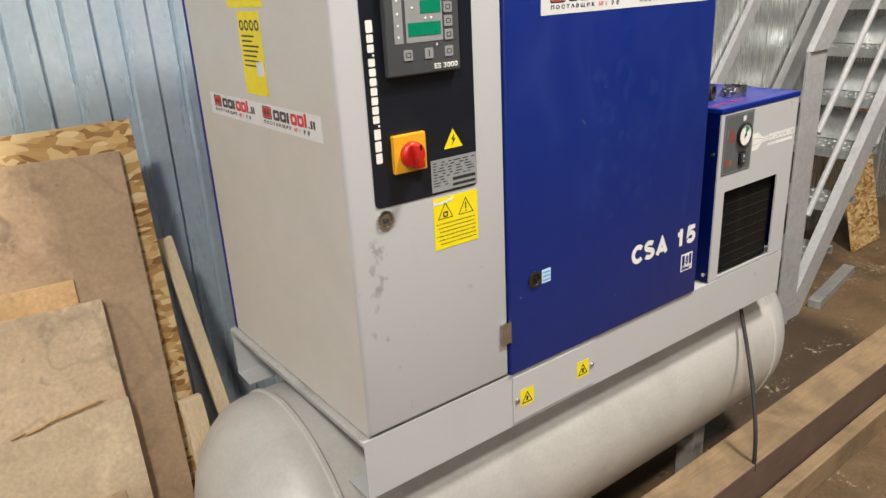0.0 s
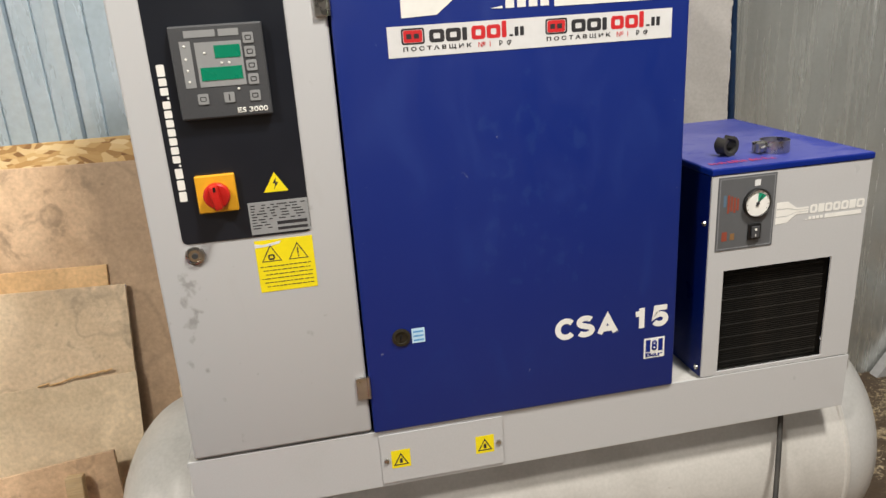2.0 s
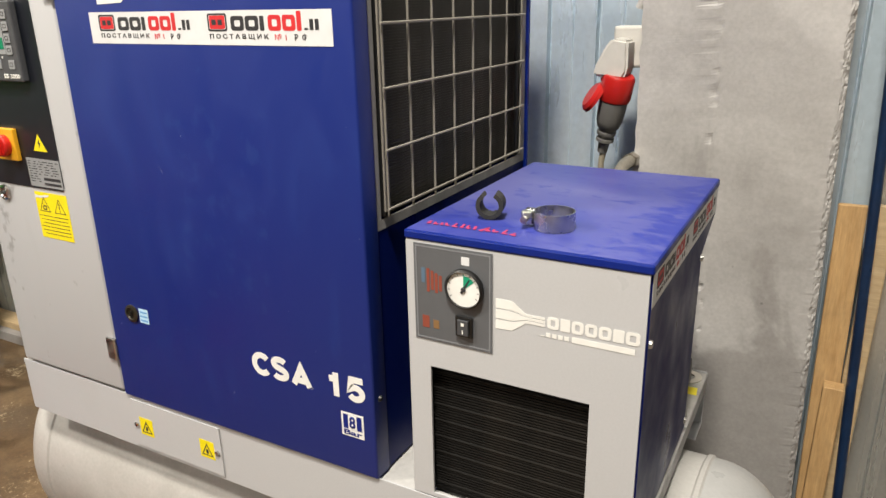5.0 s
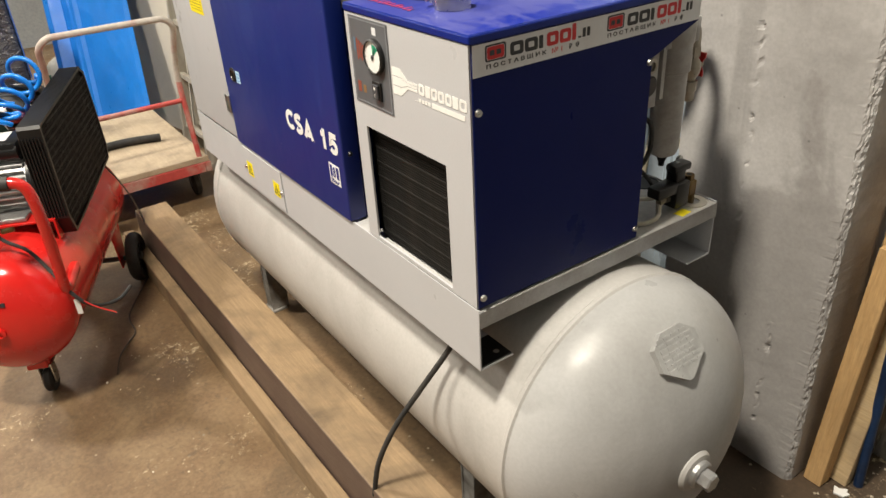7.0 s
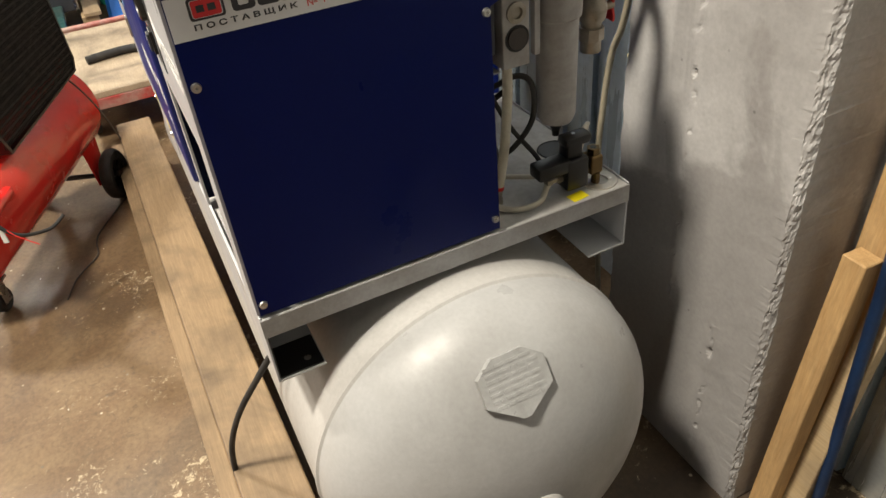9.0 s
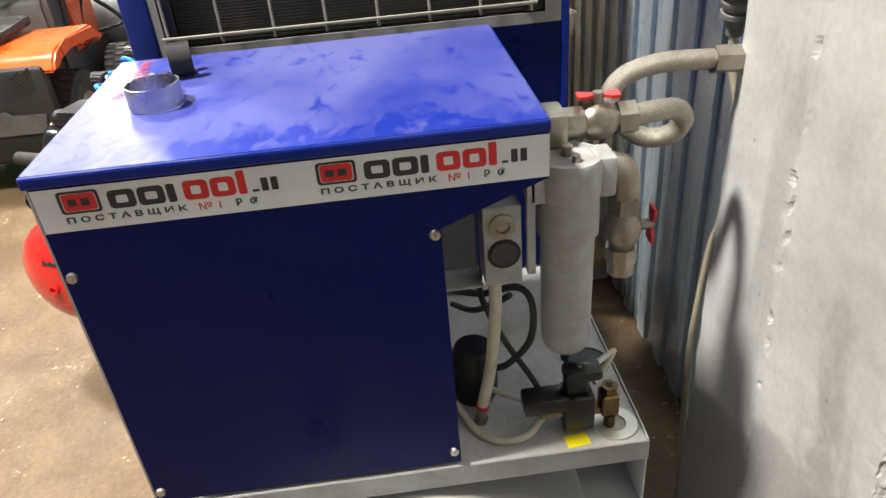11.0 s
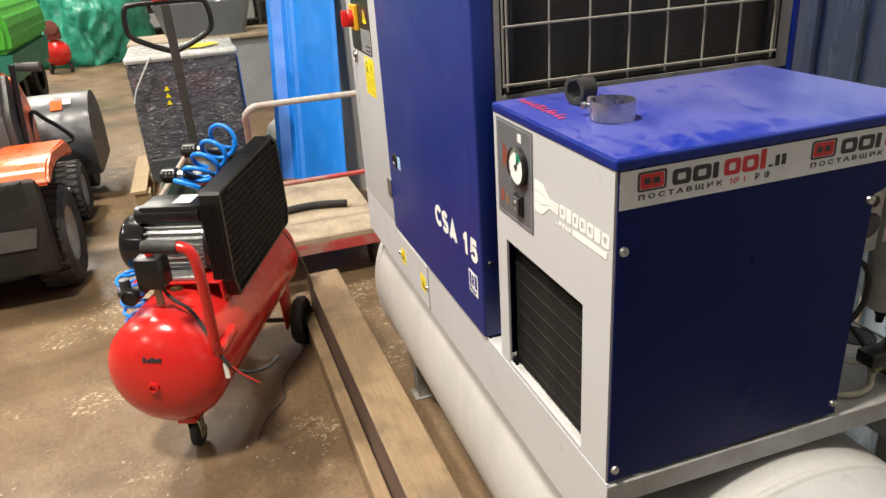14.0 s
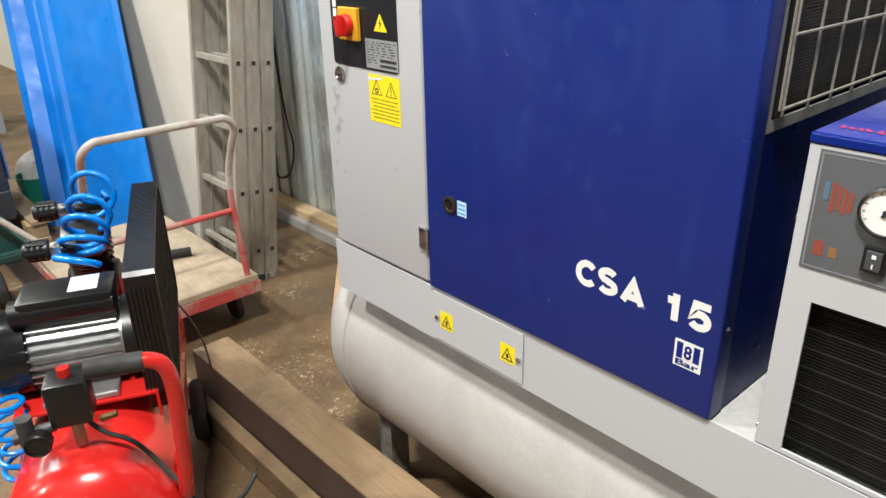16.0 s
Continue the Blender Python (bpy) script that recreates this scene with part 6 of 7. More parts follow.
b = B()
for k, (w, h) in enumerate(((0.008, 0.017), (0.010, 0.011), (0.010, 0.016), (0.010, 0.011), (0.010, 0.012))):
    y = -0.026 + k * 0.0115
    box(b, -0.002, 0.0015, y, y + w, -0.006, h - 0.006, 0.0, MK)
part("maker_mark", b, INK, rc, "black wordmark in plain blocks")
b = lathe(B(), [(0, 0), (0.017, 0), (0.017, 0.012), (0.011, 0.014), (0.010, 0.006), (0, 0.006)], face_right(0, 0.352, -0.004), 20)
part("end_boss", b, RED, rc, "", True)
# wheels, axle, castor
part("axle", rod(B(), (-0.85, -0.19, 0.10), (-0.85, 0.19, 0.10), 0.010), DARKSTEEL, rc)
for wy in (-0.205, 0.190):
    b = lathe(B(), [(0.060, -0.020), (0.088, -0.022), (0.098, -0.012), (0.100, 0), (0.098, 0.012), (0.088, 0.022), (0.060, 0.020)], face_front(-0.85, 0.10, wy), 36)
    wh = part("wheel", b, RUBBER, rc, "black rubber wheel", True)
    b = lathe(B(), [(0, -0.024), (0.018, -0.024), (0.020, -0.010), (0.050, -0.006), (0.061, -0.016), (0.061, 0.016), (0.050, 0.006), (0.020, 0.010), (0.018, 0.024), (0, 0.024)], face_front(-0.85, 0.10, wy), 28)
    for k in range(5):
        m_ = face_front(-0.85, 0.10, wy) @ pose(0, 0, 0, 0, 0, 72 * k)
        box(b, 0.018, 0.058, -0.006, 0.006, -0.012, 0.012, 0.001, m_)
    part("hub", b, BLACK, wh, "", True)
for wy in (-0.14, 0.14):
    b = B()
    prism(b, [(-0.89, 0.075), (-0.81, 0.075), (-0.78, 0.26), (-0.92, 0.26)], face_front(0, 0, wy), 0.006)
    part("wheel_bracket", b, RED, rc)
b = box(B(), -0.235, -0.125, -0.03, 0.03, 0.125, 0.175, 0.003)
part("castor_mount", b, RED, rc)
b = box(B(), -0.215, -0.145, -0.032, 0.032, 0.115, 0.122)
box(b, -0.20, -0.165, -0.022, -0.018, 0.035, 0.115)
box(b, -0.20, -0.165, 0.018, 0.022, 0.035, 0.115)
cs = part("castor", b, STEEL, rc, "zinc castor fork")
part("wheel", lathe(B(), [(0, -0.014), (0.036, -0.014), (0.042, -0.008), (0.042, 0.008), (0.036, 0.014), (0, 0.014)], face_front(-0.185, 0.042, 0), 24), RUBBER, cs, "", True)
# saddle plate
b = box(B(), -0.95, -0.262, -0.145, 0.150, 0.560, 0.567, 0.001)
box(b, -0.95, -0.262, -0.145, -0.139, 0.50, 0.560)
box(b, -0.95, -0.262, 0.144, 0.150, 0.50, 0.560)
part("saddle", b, RED, rc)
# motor with ribs, lying across the tank
MX, MZ = -0.395, 0.654
MA = face_front(MX, MZ, 0.10)
b = lathe(B(), [(0, 0), (0.078, 0), (0.080, 0.010), (0.080, 0.210), (0, 0.210)], MA, 32)
mo = part("motor_body", b, ALU, rc, "ribbed aluminium motor body", True)
rib = box(B(), 0.076, 0.094, -0.0016, 0.0016, 0.012, 0.208)
rib_me = bpy.data.meshes.new("rib")
bmesh.ops.recalc_face_normals(rib, faces=rib.faces)
rib.to_mesh(rib_me)
rib.free()
rib_me.materials.append(ALU)
for k in range(28):
    ob = new("rib", rib_me)
    ob.parent = mo
    ob.matrix_basis = MA @ pose(0, 0, 0, 0, 0, k * 360 / 28)
b = lathe(B(), [(0.090, 0.196), (0.097, 0.200), (0.098, 0.262), (0.094, 0.277), (0.082, 0.287), (0.05, 0.292), (0, 0.293)], MA, 40)
part("fan_cover", b, plain("glossy_black_cover", (0.010, 0.010, 0.011), 0.16), rc, "black fan cover", True)
b = lathe(B(), [(0, -0.03), (0.06, -0.03), (0.092, -0.02), (0.094, 0.004), (0, 0.006)], MA, 32)
part("end_shield", b, BLACK, rc, "", True)
b = box(B(), MX - 0.060, MX + 0.066, -0.105, 0.095, MZ + 0.090, MZ + 0.146, 0.014)
rod(b, (MX + 0.040, -0.118, MZ + 0.112), (MX + 0.040, 0.090, MZ + 0.112), 0.030)
tb = part("terminal_box", b, BLACK, rc, "black capacitor box", True)
part("label_strip", plate(B(), pose(MX + 0.004, 0.03, MZ + 0.1463), -0.044, 0.036, -0.030, 0.030, 0.0004), STICK, tb)
part("motor_foot", box(B(), MX - 0.105, MX + 0.125, -0.085, 0.07, 0.568, 0.582, 0.004), ALU, rc)
# pump with two finned cylinders in a vee
b = lathe(B(), [(0, 0), (0.055, 0), (0.060, 0.010), (0.060, 0.115), (0.050, 0.125), (0, 0.125)], face_front(-0.76, 0.640, 0.06), 28)
box(b, -0.83, -0.69, -0.06, 0.05, 0.567, 0.600, 0.004)
part("crankcase", b, BLACK, rc, "black cast crankcase", True)
for ang, nm in ((-32, "cylinder"), (32, "cylinder")):
    cm = pose(-0.76, 0.0, 0.640, 0, ang, 0)
    b = lathe(B(), [(0.034, 0.03), (0.034, 0.175), (0, 0.175)], cm, 24)
    box(b, -0.046, 0.046, -0.046, 0.046, 0.176, 0.215, 0.006, cm)
    cy = part(nm, b, BLACK, rc, "black finned pump cylinder", True)
    for k in range(8):
        repeat("fin", "pump_fin", lambda: lathe(B(), [(0.033, 0), (0.050, 0), (0.050, 0.005), (0.033, 0.005)], pose(0, 0, 0), 20), BLACK, cy, cm @ pose(0, 0, 0.060 + k * 0.014))
    # elbow and ribbed intake filter beside each head
    fx, fz = (-0.537, 0.836) if ang > 0 else (-0.728, 0.868)
    hx_ = fx - 0.085
    part("intake_elbow", pipe(B(), curve_pts([(hx_, 0.0, fz - 0.045), (fx - 0.03, 0.0, fz - 0.02), (fx, -0.012, fz - 0.004), (fx, -0.045, fz)], 5), 0.0105, 10), BLACK, cy, "", True)
    part("intake_nut", rod(B(), (fx, -0.026, fz), (fx, -0.048, fz), 0.016, n=6), STEEL, cy, "bright nickel nut")
    prof_ = [(0, 0), (0.015, 0)]
    for k in range(4):
        prof_ += [(0.023, 0.004 + k * 0.013), (0.024, 0.010 + k * 0.013), (0.020, 0.011 + k * 0.013), (0.020, 0.014 + k * 0.013)]
    flt = part("intake_filter", lathe(B(), prof_ + [(0.018, 0.058), (0, 0.059)], face_front(fx, fz, -0.047), 18), BLACK, cy, "ribbed black intake filter", True)
    for k in range(6):
        repeat("lug", "filter_lug", lambda: box(B(), 0.022, 0.026, -0.004, 0.004, 0.004, 0.050, 0.001), BLACK, flt, face_front(fx, fz, -0.047) @ pose(0, 0, 0, 0, 0, 60 * k))
# belt guard: two open grilles on a frame, pulley and belt inside
GY0, GY1 = 0.125, 0.190
go = [(-0.300, 0.500), (-0.275, 0.560), (-0.279, 0.846), (-0.288, 0.855), (-0.845, 0.879), (-0.888, 0.850), (-0.905, 0.560), (-0.880, 0.520)]
cx_, cz_ = -0.59, 0.69
gi = [(cx_ + (x - cx_) * 0.965, cz_ + (z - cz_) * 0.955) for x, z in go]
b = B()
frame_plate(b, face_front(0, 0, GY1), go, gi, GY1 - GY0)
gd = part("belt_guard", b, BLACK, rc, "black grille belt guard")
part("guard_back", prism(B(), gi, face_front(0, 0, GY0 + 0.012), 0.002), BLACK, gd)
MESHM = surface("perforated_guard", (0.008, 0.008, 0.009), (0.02, 0.02, 0.02), 0.65, big=20, amount=0.4, spec=0.2)
b = B()
x = -0.893
while x < -0.285:
    zt = 0.868 - max(0.0, (x + 0.845)) * 0.0486 if x > -0.85 else 0.84
    box(b, x, x + 0.0042, GY1 - 0.006, GY1 - 0.004, 0.520, min(zt, 0.830 if x > -0.30 else 1.0))
    x += 0.0085
for k in range(14):
    z = 0.535 + k * 0.023
    box(b, -0.893 if z < 0.84 else -0.84, -0.285 if z < 0.830 else -0.31 - (z - 0.830) * 11, GY1 - 0.0045, GY1 - 0.003, z, z + 0.0060)
part("guard_grille", b, MESHM, gd)
b = B()
k = 0
x = -0.842
while x < -0.312:
    zt = 0.853 + (-0.310 - x) * 0.0486
    box(b, x, x + 0.0035, GY0, GY1, zt, zt + 0.0025)
    x += 0.009
part("guard_ribs", b, BLACK, gd)
b = B()
for k in range(7):
    box(b, -0.2740, -0.2690, GY0 + 0.009 * k, GY0 + 0.009 * k + 0.003, 0.566, 0.822)
part("guard_ribs", b, BLACK, gd)
b = lathe(B(), [(0.12, -0.012), (0.135, -0.012), (0.128, 0), (0.135, 0.012), (0.12, 0.012), (0.12, -0.012)], face_front(-0.745, 0.70, 0.155), 36)
for k in range(5):
    box(b, 0.0, 0.122, -0.012, 0.012, -0.006, 0.006, 0.002, face_front(-0.745, 0.70, 0.155) @ pose(0, 0, 0, 0, 0, 72 * k))
part("flywheel", b, DARKSTEEL, rc, "dark cast flywheel", True)
part("motor_pulley", lathe(B(), [(0, -0.012), (0.036, -0.012), (0.030, 0), (0.036, 0.012), (0, 0.012)], face_front(MX, MZ, 0.155), 24), DARKSTEEL, rc, "", True)
loop = [Vector((-0.745 + 0.136 * math.cos(radians(a)), 0.155, 0.70 + 0.136 * math.sin(radians(a)))) for a in range(70, 286, 12)]
loop += [Vector((MX + 0.038 * math.cos(radians(a)), 0.155, MZ + 0.038 * math.sin(radians(a)))) for a in range(-75, 71, 20)]
part("drive_belt", pipe(B(), loop + loop[:1], 0.006, 6), RUBBER, rc)
# handle
b = pipe(B(), curve_pts([(-0.215, 0.176, 0.420), (-0.13, 0.184, 0.424), (-0.075, 0.188, 0.426), (-0.050, 0.190, 0.452), (-0.036, 0.198, 0.54), (-0.020, 0.206, 0.65), (-0.011, 0.207, 0.735), (-0.008, 0.198, 0.778), (-0.008, 0.175, 0.794), (-0.007, 0.140, 0.797)], 6), 0.0155, 14)
part("handle", b, RED, rc, "red tube handle", True)
part("grip", rod(B(), (-0.007, 0.166, 0.795), (-0.006, 0.068, 0.799), 0.0190, 0.0180), RUBBER, rc, "black rubber grip", True)
part("handle_lug", box(B(), -0.225, -0.185, 0.150, 0.188, 0.402, 0.436, 0.004), RED, rc)
# pressure switch, gauge, regulator
part("riser", rod(B(), (-0.195, -0.012, 0.52), (-0.195, -0.012, 0.59), 0.012, n=8), NICKEL, rc)
ps = part("pressure_switch", box(B(), -0.232, -0.156, -0.052, 0.028, 0.585, 0.685, 0.010), BLACK, rc, "black pressure switch box", True)
part("red_button", rod(B(), (-0.195, -0.012, 0.684), (-0.195, -0.012, 0.703), 0.012), REDPL, ps)
b = rod(B(), (-0.190, -0.050, 0.578), (-0.175, -0.125, 0.572), 0.012)
rod(b, (-0.178, -0.10, 0.555), (-0.178, -0.10, 0.615), 0.016)
part("regulator", b, DARKSTEEL, rc, "", True)
b = lathe(B(), [(0, 0), (0.026, 0), (0.026, 0.022), (0.023, 0.025), (0.022, 0.020), (0, 0.020)], face_right(-0.078, 0.567, -0.165), 24)
part("pressure_gauge", b, BLACK, rc, "", True)
part("brass_fitting", rod(B(), (-0.190, 0.033, 0.572), (-0.190, 0.066, 0.577), 0.008, n=6), BRASS, rc)
for ob in rc.children:
    if ob.name.split(".")[0] in ("riser", "pressure_switch", "regulator", "pressure_gauge", "brass_fitting"):
        ob.location = (0.044, 0.012, 0.028)
# cables on the tank
b = pipe(B(), curve_pts([(-0.146, 0.012, 0.618), (-0.136, 0.047, 0.575), (-0.120, 0.105, 0.540), (-0.075, 0.165, 0.475), (-0.050, 0.208, 0.41), (-0.065, 0.245, 0.36), (-0.13, 0.295, 0.33), (-0.17, 0.33, 0.35)], 6), 0.0055, 8)
part("switch_cable", b, RUBBER, rc, "", True)
part("cable_tag", box(B(), -0.058, -0.054, 0.198, 0.212, 0.345, 0.395), WHITE, rc)
part("red_wire", pipe(B(), curve_pts([(-0.06, 0.21, 0.40), (-0.04, 0.25, 0.375), (-0.03, 0.31, 0.345)], 4), 0.0018, 6), REDPL, rc)
b = pipe(B(), curve_pts([(-0.80, 0.16, 0.56), (-0.83, 0.205, 0.46), (-0.86, 0.236, 0.34), (-0.90, 0.245, 0.20), (-0.93, 0.238, 0.06), (-0.905, 0.220, 0.004), (-0.75, 0.200, 0.004), (-0.587, 0.180, 0.004), (-0.515, 0.190, 0.004), (-0.437, 0.219, 0.004), (-0.36, 0.200, 0.004), (-0.296, 0.188, 0.004), (-0.198, 0.195, 0.004)], 8), 0.0030, 8)
part("power_cable", b, surface("dusty_black_cable", (0.060, 0.05, 0.04), (0.14, 0.11, 0.08), 0.8, big=12, amount=0.8), rc, "", True)
# blue coiled hose: it lies flat on the motor and stands up over the pump
pts = []
for i in range(133):
    a, s_ = radians(20 + i * 13), i / 132
    c = Vector((-0.450, 0.016, 0.814)).lerp(Vector((-0.800, 0.038, 0.902)), s_ + 0.035 * math.sin(9 * s_))
    tilt = radians(68 - 56 * min(1.0, s_ * 1.25))
    along = Vector((-math.cos(tilt), 0.05, math.sin(tilt)))
    over = Vector((math.sin(tilt), 0.0, math.cos(tilt)))
    rad_ = 0.047 + 0.009 * s_ + 0.004 * math.sin(5.3 * s_ + 1)
    pts.append(c + rad_ * (math.cos(a) * Vector((0, 1, 0)) + math.sin(a) * over) + 0.006 * math.sin(a * 0.5) * along)
pts = pts + curve_pts([(-0.83, 0.05, 0.87), (-0.85, 0.04, 0.83), (-0.85, 0.02, 0.79)], 3)
part("blue_hose", pipe(B(), pts, 0.0082, 10), AZURE, rc, "bright blue coiled air hose", True)
pts = [Vector((-0.27 + 0.040 * math.cos(i * 2 * math.pi / 16), -0.155 + 0.036 * math.sin(i * 2 * math.pi / 16), 0.61 - 0.18 * i / 80)) for i in range(81)]
part("blue_hose", pipe(B(), pts, 0.0060, 8), AZURE, rc, "bright blue coiled air hose", True)

# ---- steel stair on the right ----
stair = thing("steel_stair", pose(-0.09, 0, 0), "grey steel stair with galvanised studded treads and handrail", "stair")
SL = 1.35
SDIR = Vector((1, 0, SL)).normalized()
for y0, nm in ((0.515, "stringer"), (1.045, "stringer")):
    b = B()
    prism(b, [(2.66, 0.0), (2.80, 0.0), (4.16, 1.836), (4.16, 2.03)], face_front(0, 0, y0 + 0.045), 0.045)
    part(nm, b, STAIRG, stair)
for k in range(8):
    z = 0.25 + 0.23 * k
    x = 2.76 + z / SL
    b = box(B(), x, x + 0.22, 0.562, 1.043, z - 0.004, z, 0.0)
    box(b, x, x + 0.004, 0.562, 1.043, z - 0.045, z - 0.0042)
    box(b, x + 0.216, x + 0.22, 0.562, 1.043, z - 0.045, z - 0.0042)
    tr = part("tread", b, GALV, stair)
    for i in range(9):
        for j in range(3):
            repeat("stud", "stud", lambda: lathe(B(), [(0.012, 0), (0.010, 0.004), (0.006, 0.005), (0.005, 0.001), (0, 0.001)], pose(0, 0, 0), 8), GALV, tr, pose(x + 0.05 + j * 0.06, 0.60 + i * 0.052, z))
    rz = part("riser_sheet", prism(B(), [(0, 0), (0.48, 0), (0.48, 0.16), (0, 0.16)], Matrix.Translation((x + 0.222, 0.562, z + 0.004)) @ pose(0, 0, 0, 0, 28, 0) @ face_right(0, 0, 0), 0.002), GALV, stair) if k > 1 else None
part("newel_post", box(B(), 2.568, 2.722, 0.500, 0.512, 0.10, 1.26, 0.002), STAIRG, stair)
part("post_foot", prism(B(), [(2.54, 0.0), (2.66, 0.0), (2.715, 0.10), (2.580, 0.10)], face_front(0, 0, 0.513), 0.014), STAIRG, stair)
b = B()
prism(b, [(2.580, 1.262), (2.715, 1.262), (3.88, 2.80), (3.745, 2.80)], face_front(0, 0, 0.520), 0.03)
part("handrail", b, STAIRG, stair)
for off in (0.36, 0.74):
    p = Vector((2.74, 0.506, 1.26 - off))
    part("rail_rod", rod(B(), p, p + SDIR * 1.9, 0.014), STAIRG, stair, "", True)
b = B()
prism(b, [(2.78, 1.05), (2.86, 1.05), (3.9, 2.45), (3.82, 2.45)], face_front(0, 0, 1.092), 0.03)
part("handrail", b, STAIRG, stair)
lone("osb_offcut", lean(B(), (3.75, 0.93, 0.80), (4.10, 0.93, 0.80), (4.05, 0.72, 0.002), (3.70, 0.72, 0.002), 0.012), OSB, "narrow strand board offcut leaning under the stair", "board")
b = box(B(), 2.82, 3.40, -0.03, 0.03, 0.0, 0.045, 0.004, pose(0, 0.50, 0, 0, 0, 0) @ Matrix.Translation((2.82, 0, 0)) @ pose(0, 0, 0, 0, 0, 10) @ Matrix.Translation((-2.82, 0, 0)))
lone("steel_channel", b, GALV, "short galvanised steel channel lying on the floor", "steel profile")
rf = thing("red_frame", pose(3.45, 0.36, 0, 0, 0, 12), "dark red rusty steel frame lying on the floor", "steel frame")
RUST = surface("rusty_red_paint", (0.20, 0.035, 0.03), (0.09, 0.05, 0.035), 0.6, big=9, amount=0.8)
for p, q in (((0, 0, 0.05), (0.9, 0.05, 0.30)), ((0.05, -0.25, 0.05), (0.95, -0.2, 0.30)), ((0.3, -0.25, 0.12), (0.3, 0.05, 0.12)), ((0.75, -0.25, 0.25), (0.75, 0.05, 0.25)), ((0.85, 0.05, 0.0), (0.85, 0.05, 0.3)), ((0.85, -0.2, 0.0), (0.85, -0.2, 0.3)), ((0.02, 0, 0.0), (0.02, 0, 0.07)), ((0.06, -0.25, 0.0), (0.06, -0.25, 0.07))):
    part("bar", rod(B(), p, q, 0.022, n=8), RUST, rf)

# ---- wrapped cabinet on a pallet ----
pal = thing("pallet", pose(-3.22, -0.535, 0), "wooden pallet under a film-wrapped cabinet", "pallet")
for y in (-0.42, -0.21, 0.0, 0.21, 0.42):
    part("top_board", box(B(), -0.47, 0.50, y - 0.05, y + 0.05, 0.100, 0.122, 0.002), PALLETW, pal)
for y in (-0.40, 0.0, 0.40):
    part("bottom_board", box(B(), -0.47, 0.50, y - 0.05, y + 0.05, 0.0, 0.020, 0.002), PALLETW, pal)
    for x in (-0.40, 0.0, 0.42):
        part("block", box(B(), x - 0.06, x + 0.06, y - 0.05, y + 0.05, 0.0205, 0.0995, 0.002), PALLETW, pal)
wc = thing("wrapped_cabinet", pose(-3.19, -0.535, 0.1225), "dark grey cabinet wrapped in glossy stretch film on a pallet", "wrapped cabinet")


def wrapped(x0, x1, y0, y1, z0, z1, amp, n, seed):
    """A box skin with uneven stretched film."""
    bm = box(B(), x0, x1, y0, y1, z0, z1, 0.02, seg=2)
    bmesh.ops.subdivide_edges(bm, edges=bm.edges[:], cuts=n, use_grid_fill=True)
    bm.normal_update()
    for v in bm.verts:
        v.co += v.normal * amp * noise.noise(Vector((v.co.x * 3 + seed, v.co.y * 3, v.co.z * 14)))
    return bm


part("cabinet_body", wrapped(-0.30, 0.34, -0.335, 0.345, 0.0, 0.80, 0.006, 7, 1.0), WRAP, wc, "dark cabinet under film", True)
part("plinth", box(B(), -0.29, 0.352, -0.31, 0.335, 0.0, 0.16, 0.008), ANTH, wc)
FILM = surface("crumpled_clear_film", (0.50, 0.50, 0.48), (0.36, 0.36, 0.35), 0.2, big=9, small=40, amount=0.6, relief=0.8)
part("film_top", wrapped(-0.31, 0.35, -0.345, 0.355, 0.775, 0.82, 0.012, 9, 4.0), FILM, wc, "crumpled pale film over the top", True)
part("yellow_paper", prism(B(), [(-0.1, 0.06), (0.12, 0.0), (0.16, 0.12), (0.02, 0.24), (-0.08, 0.2)], pose(0.1, 0.02, 0.832), 0.003), plain("yellow_leaflet", (0.75, 0.58, 0.05), 0.5), wc, "yellow leaflet under the film")
part("blue_corner", box(B(), -0.24, 0.3475, 0.3475, 0.354, 0.22, 0.76, 0.002), plain("blue_film_edge", (0.05, 0.13, 0.42), 0.3), wc)
for i in range(3):
    part("warning_mark", prism(B(), [(-0.018, -0.014), (0.018, -0.014), (0, 0.018)], face_right(-0.12, 0.52 + i * 0.045, 0.349), 0.002), YELLOW, wc)
part("strap", pipe(B(), curve_pts([(0.35, -0.18, 0.81), (0.356, -0.24, 0.72), (0.356, -0.30, 0.62), (0.352, -0.33, 0.54)], 5), 0.006, 6), FILM, wc, "", True)

# ---- pallet truck ----
pt = thing("pallet_truck", pose(-1.98, -0.535, 0), "hand pallet truck with black steering handle", "pallet truck")
b = prism(B(), [(-0.022, 0.50), (0.022, 0.50), (0.022, 1.30), (-0.022, 1.30)], pose(0, 0, 0) @ face_right(0, 0, -0.01), 0.04)
bmesh.ops.transform(b, matrix=Matrix.Translation((0.0, 0, 0.3)) @ pose(0, 0, 0, 0, 6, 0) @ Matrix.Translation((0, 0, -0.3)), verts=b.verts)
part("tiller", b, DARKSTEEL, pt, "black tiller bar")
hx0 = 0.095
b = pipe(B(), curve_pts([(hx0, 0.0, 1.06), (hx0, 0.10, 1.10), (hx0, 0.188, 1.15), (hx0, 0.205, 1.20), (hx0, 0.196, 1.275), (hx0, 0.165, 1.302), (hx0, 0.0, 1.306), (hx0, -0.165, 1.302), (hx0, -0.196, 1.275), (hx0, -0.205, 1.20), (hx0, -0.188, 1.15), (hx0, -0.10, 1.10), (hx0, 0.0, 1.06)], 4), 0.014, 10)
part("handle_loop", b, BLACK, pt, "black loop handle", True)
part("red_strip", box(B(), hx0 + 0.002, hx0 + 0.016, -0.055, 0.05, 1.312, 1.320, 0.002), REDPL, pt)
b = rod(B(), (-0.06, 0, 0.18), (-0.06, 0, 0.52), 0.045)
rod(b, (-0.06, 0, 0.52), (-0.06, 0, 0.58), 0.022)
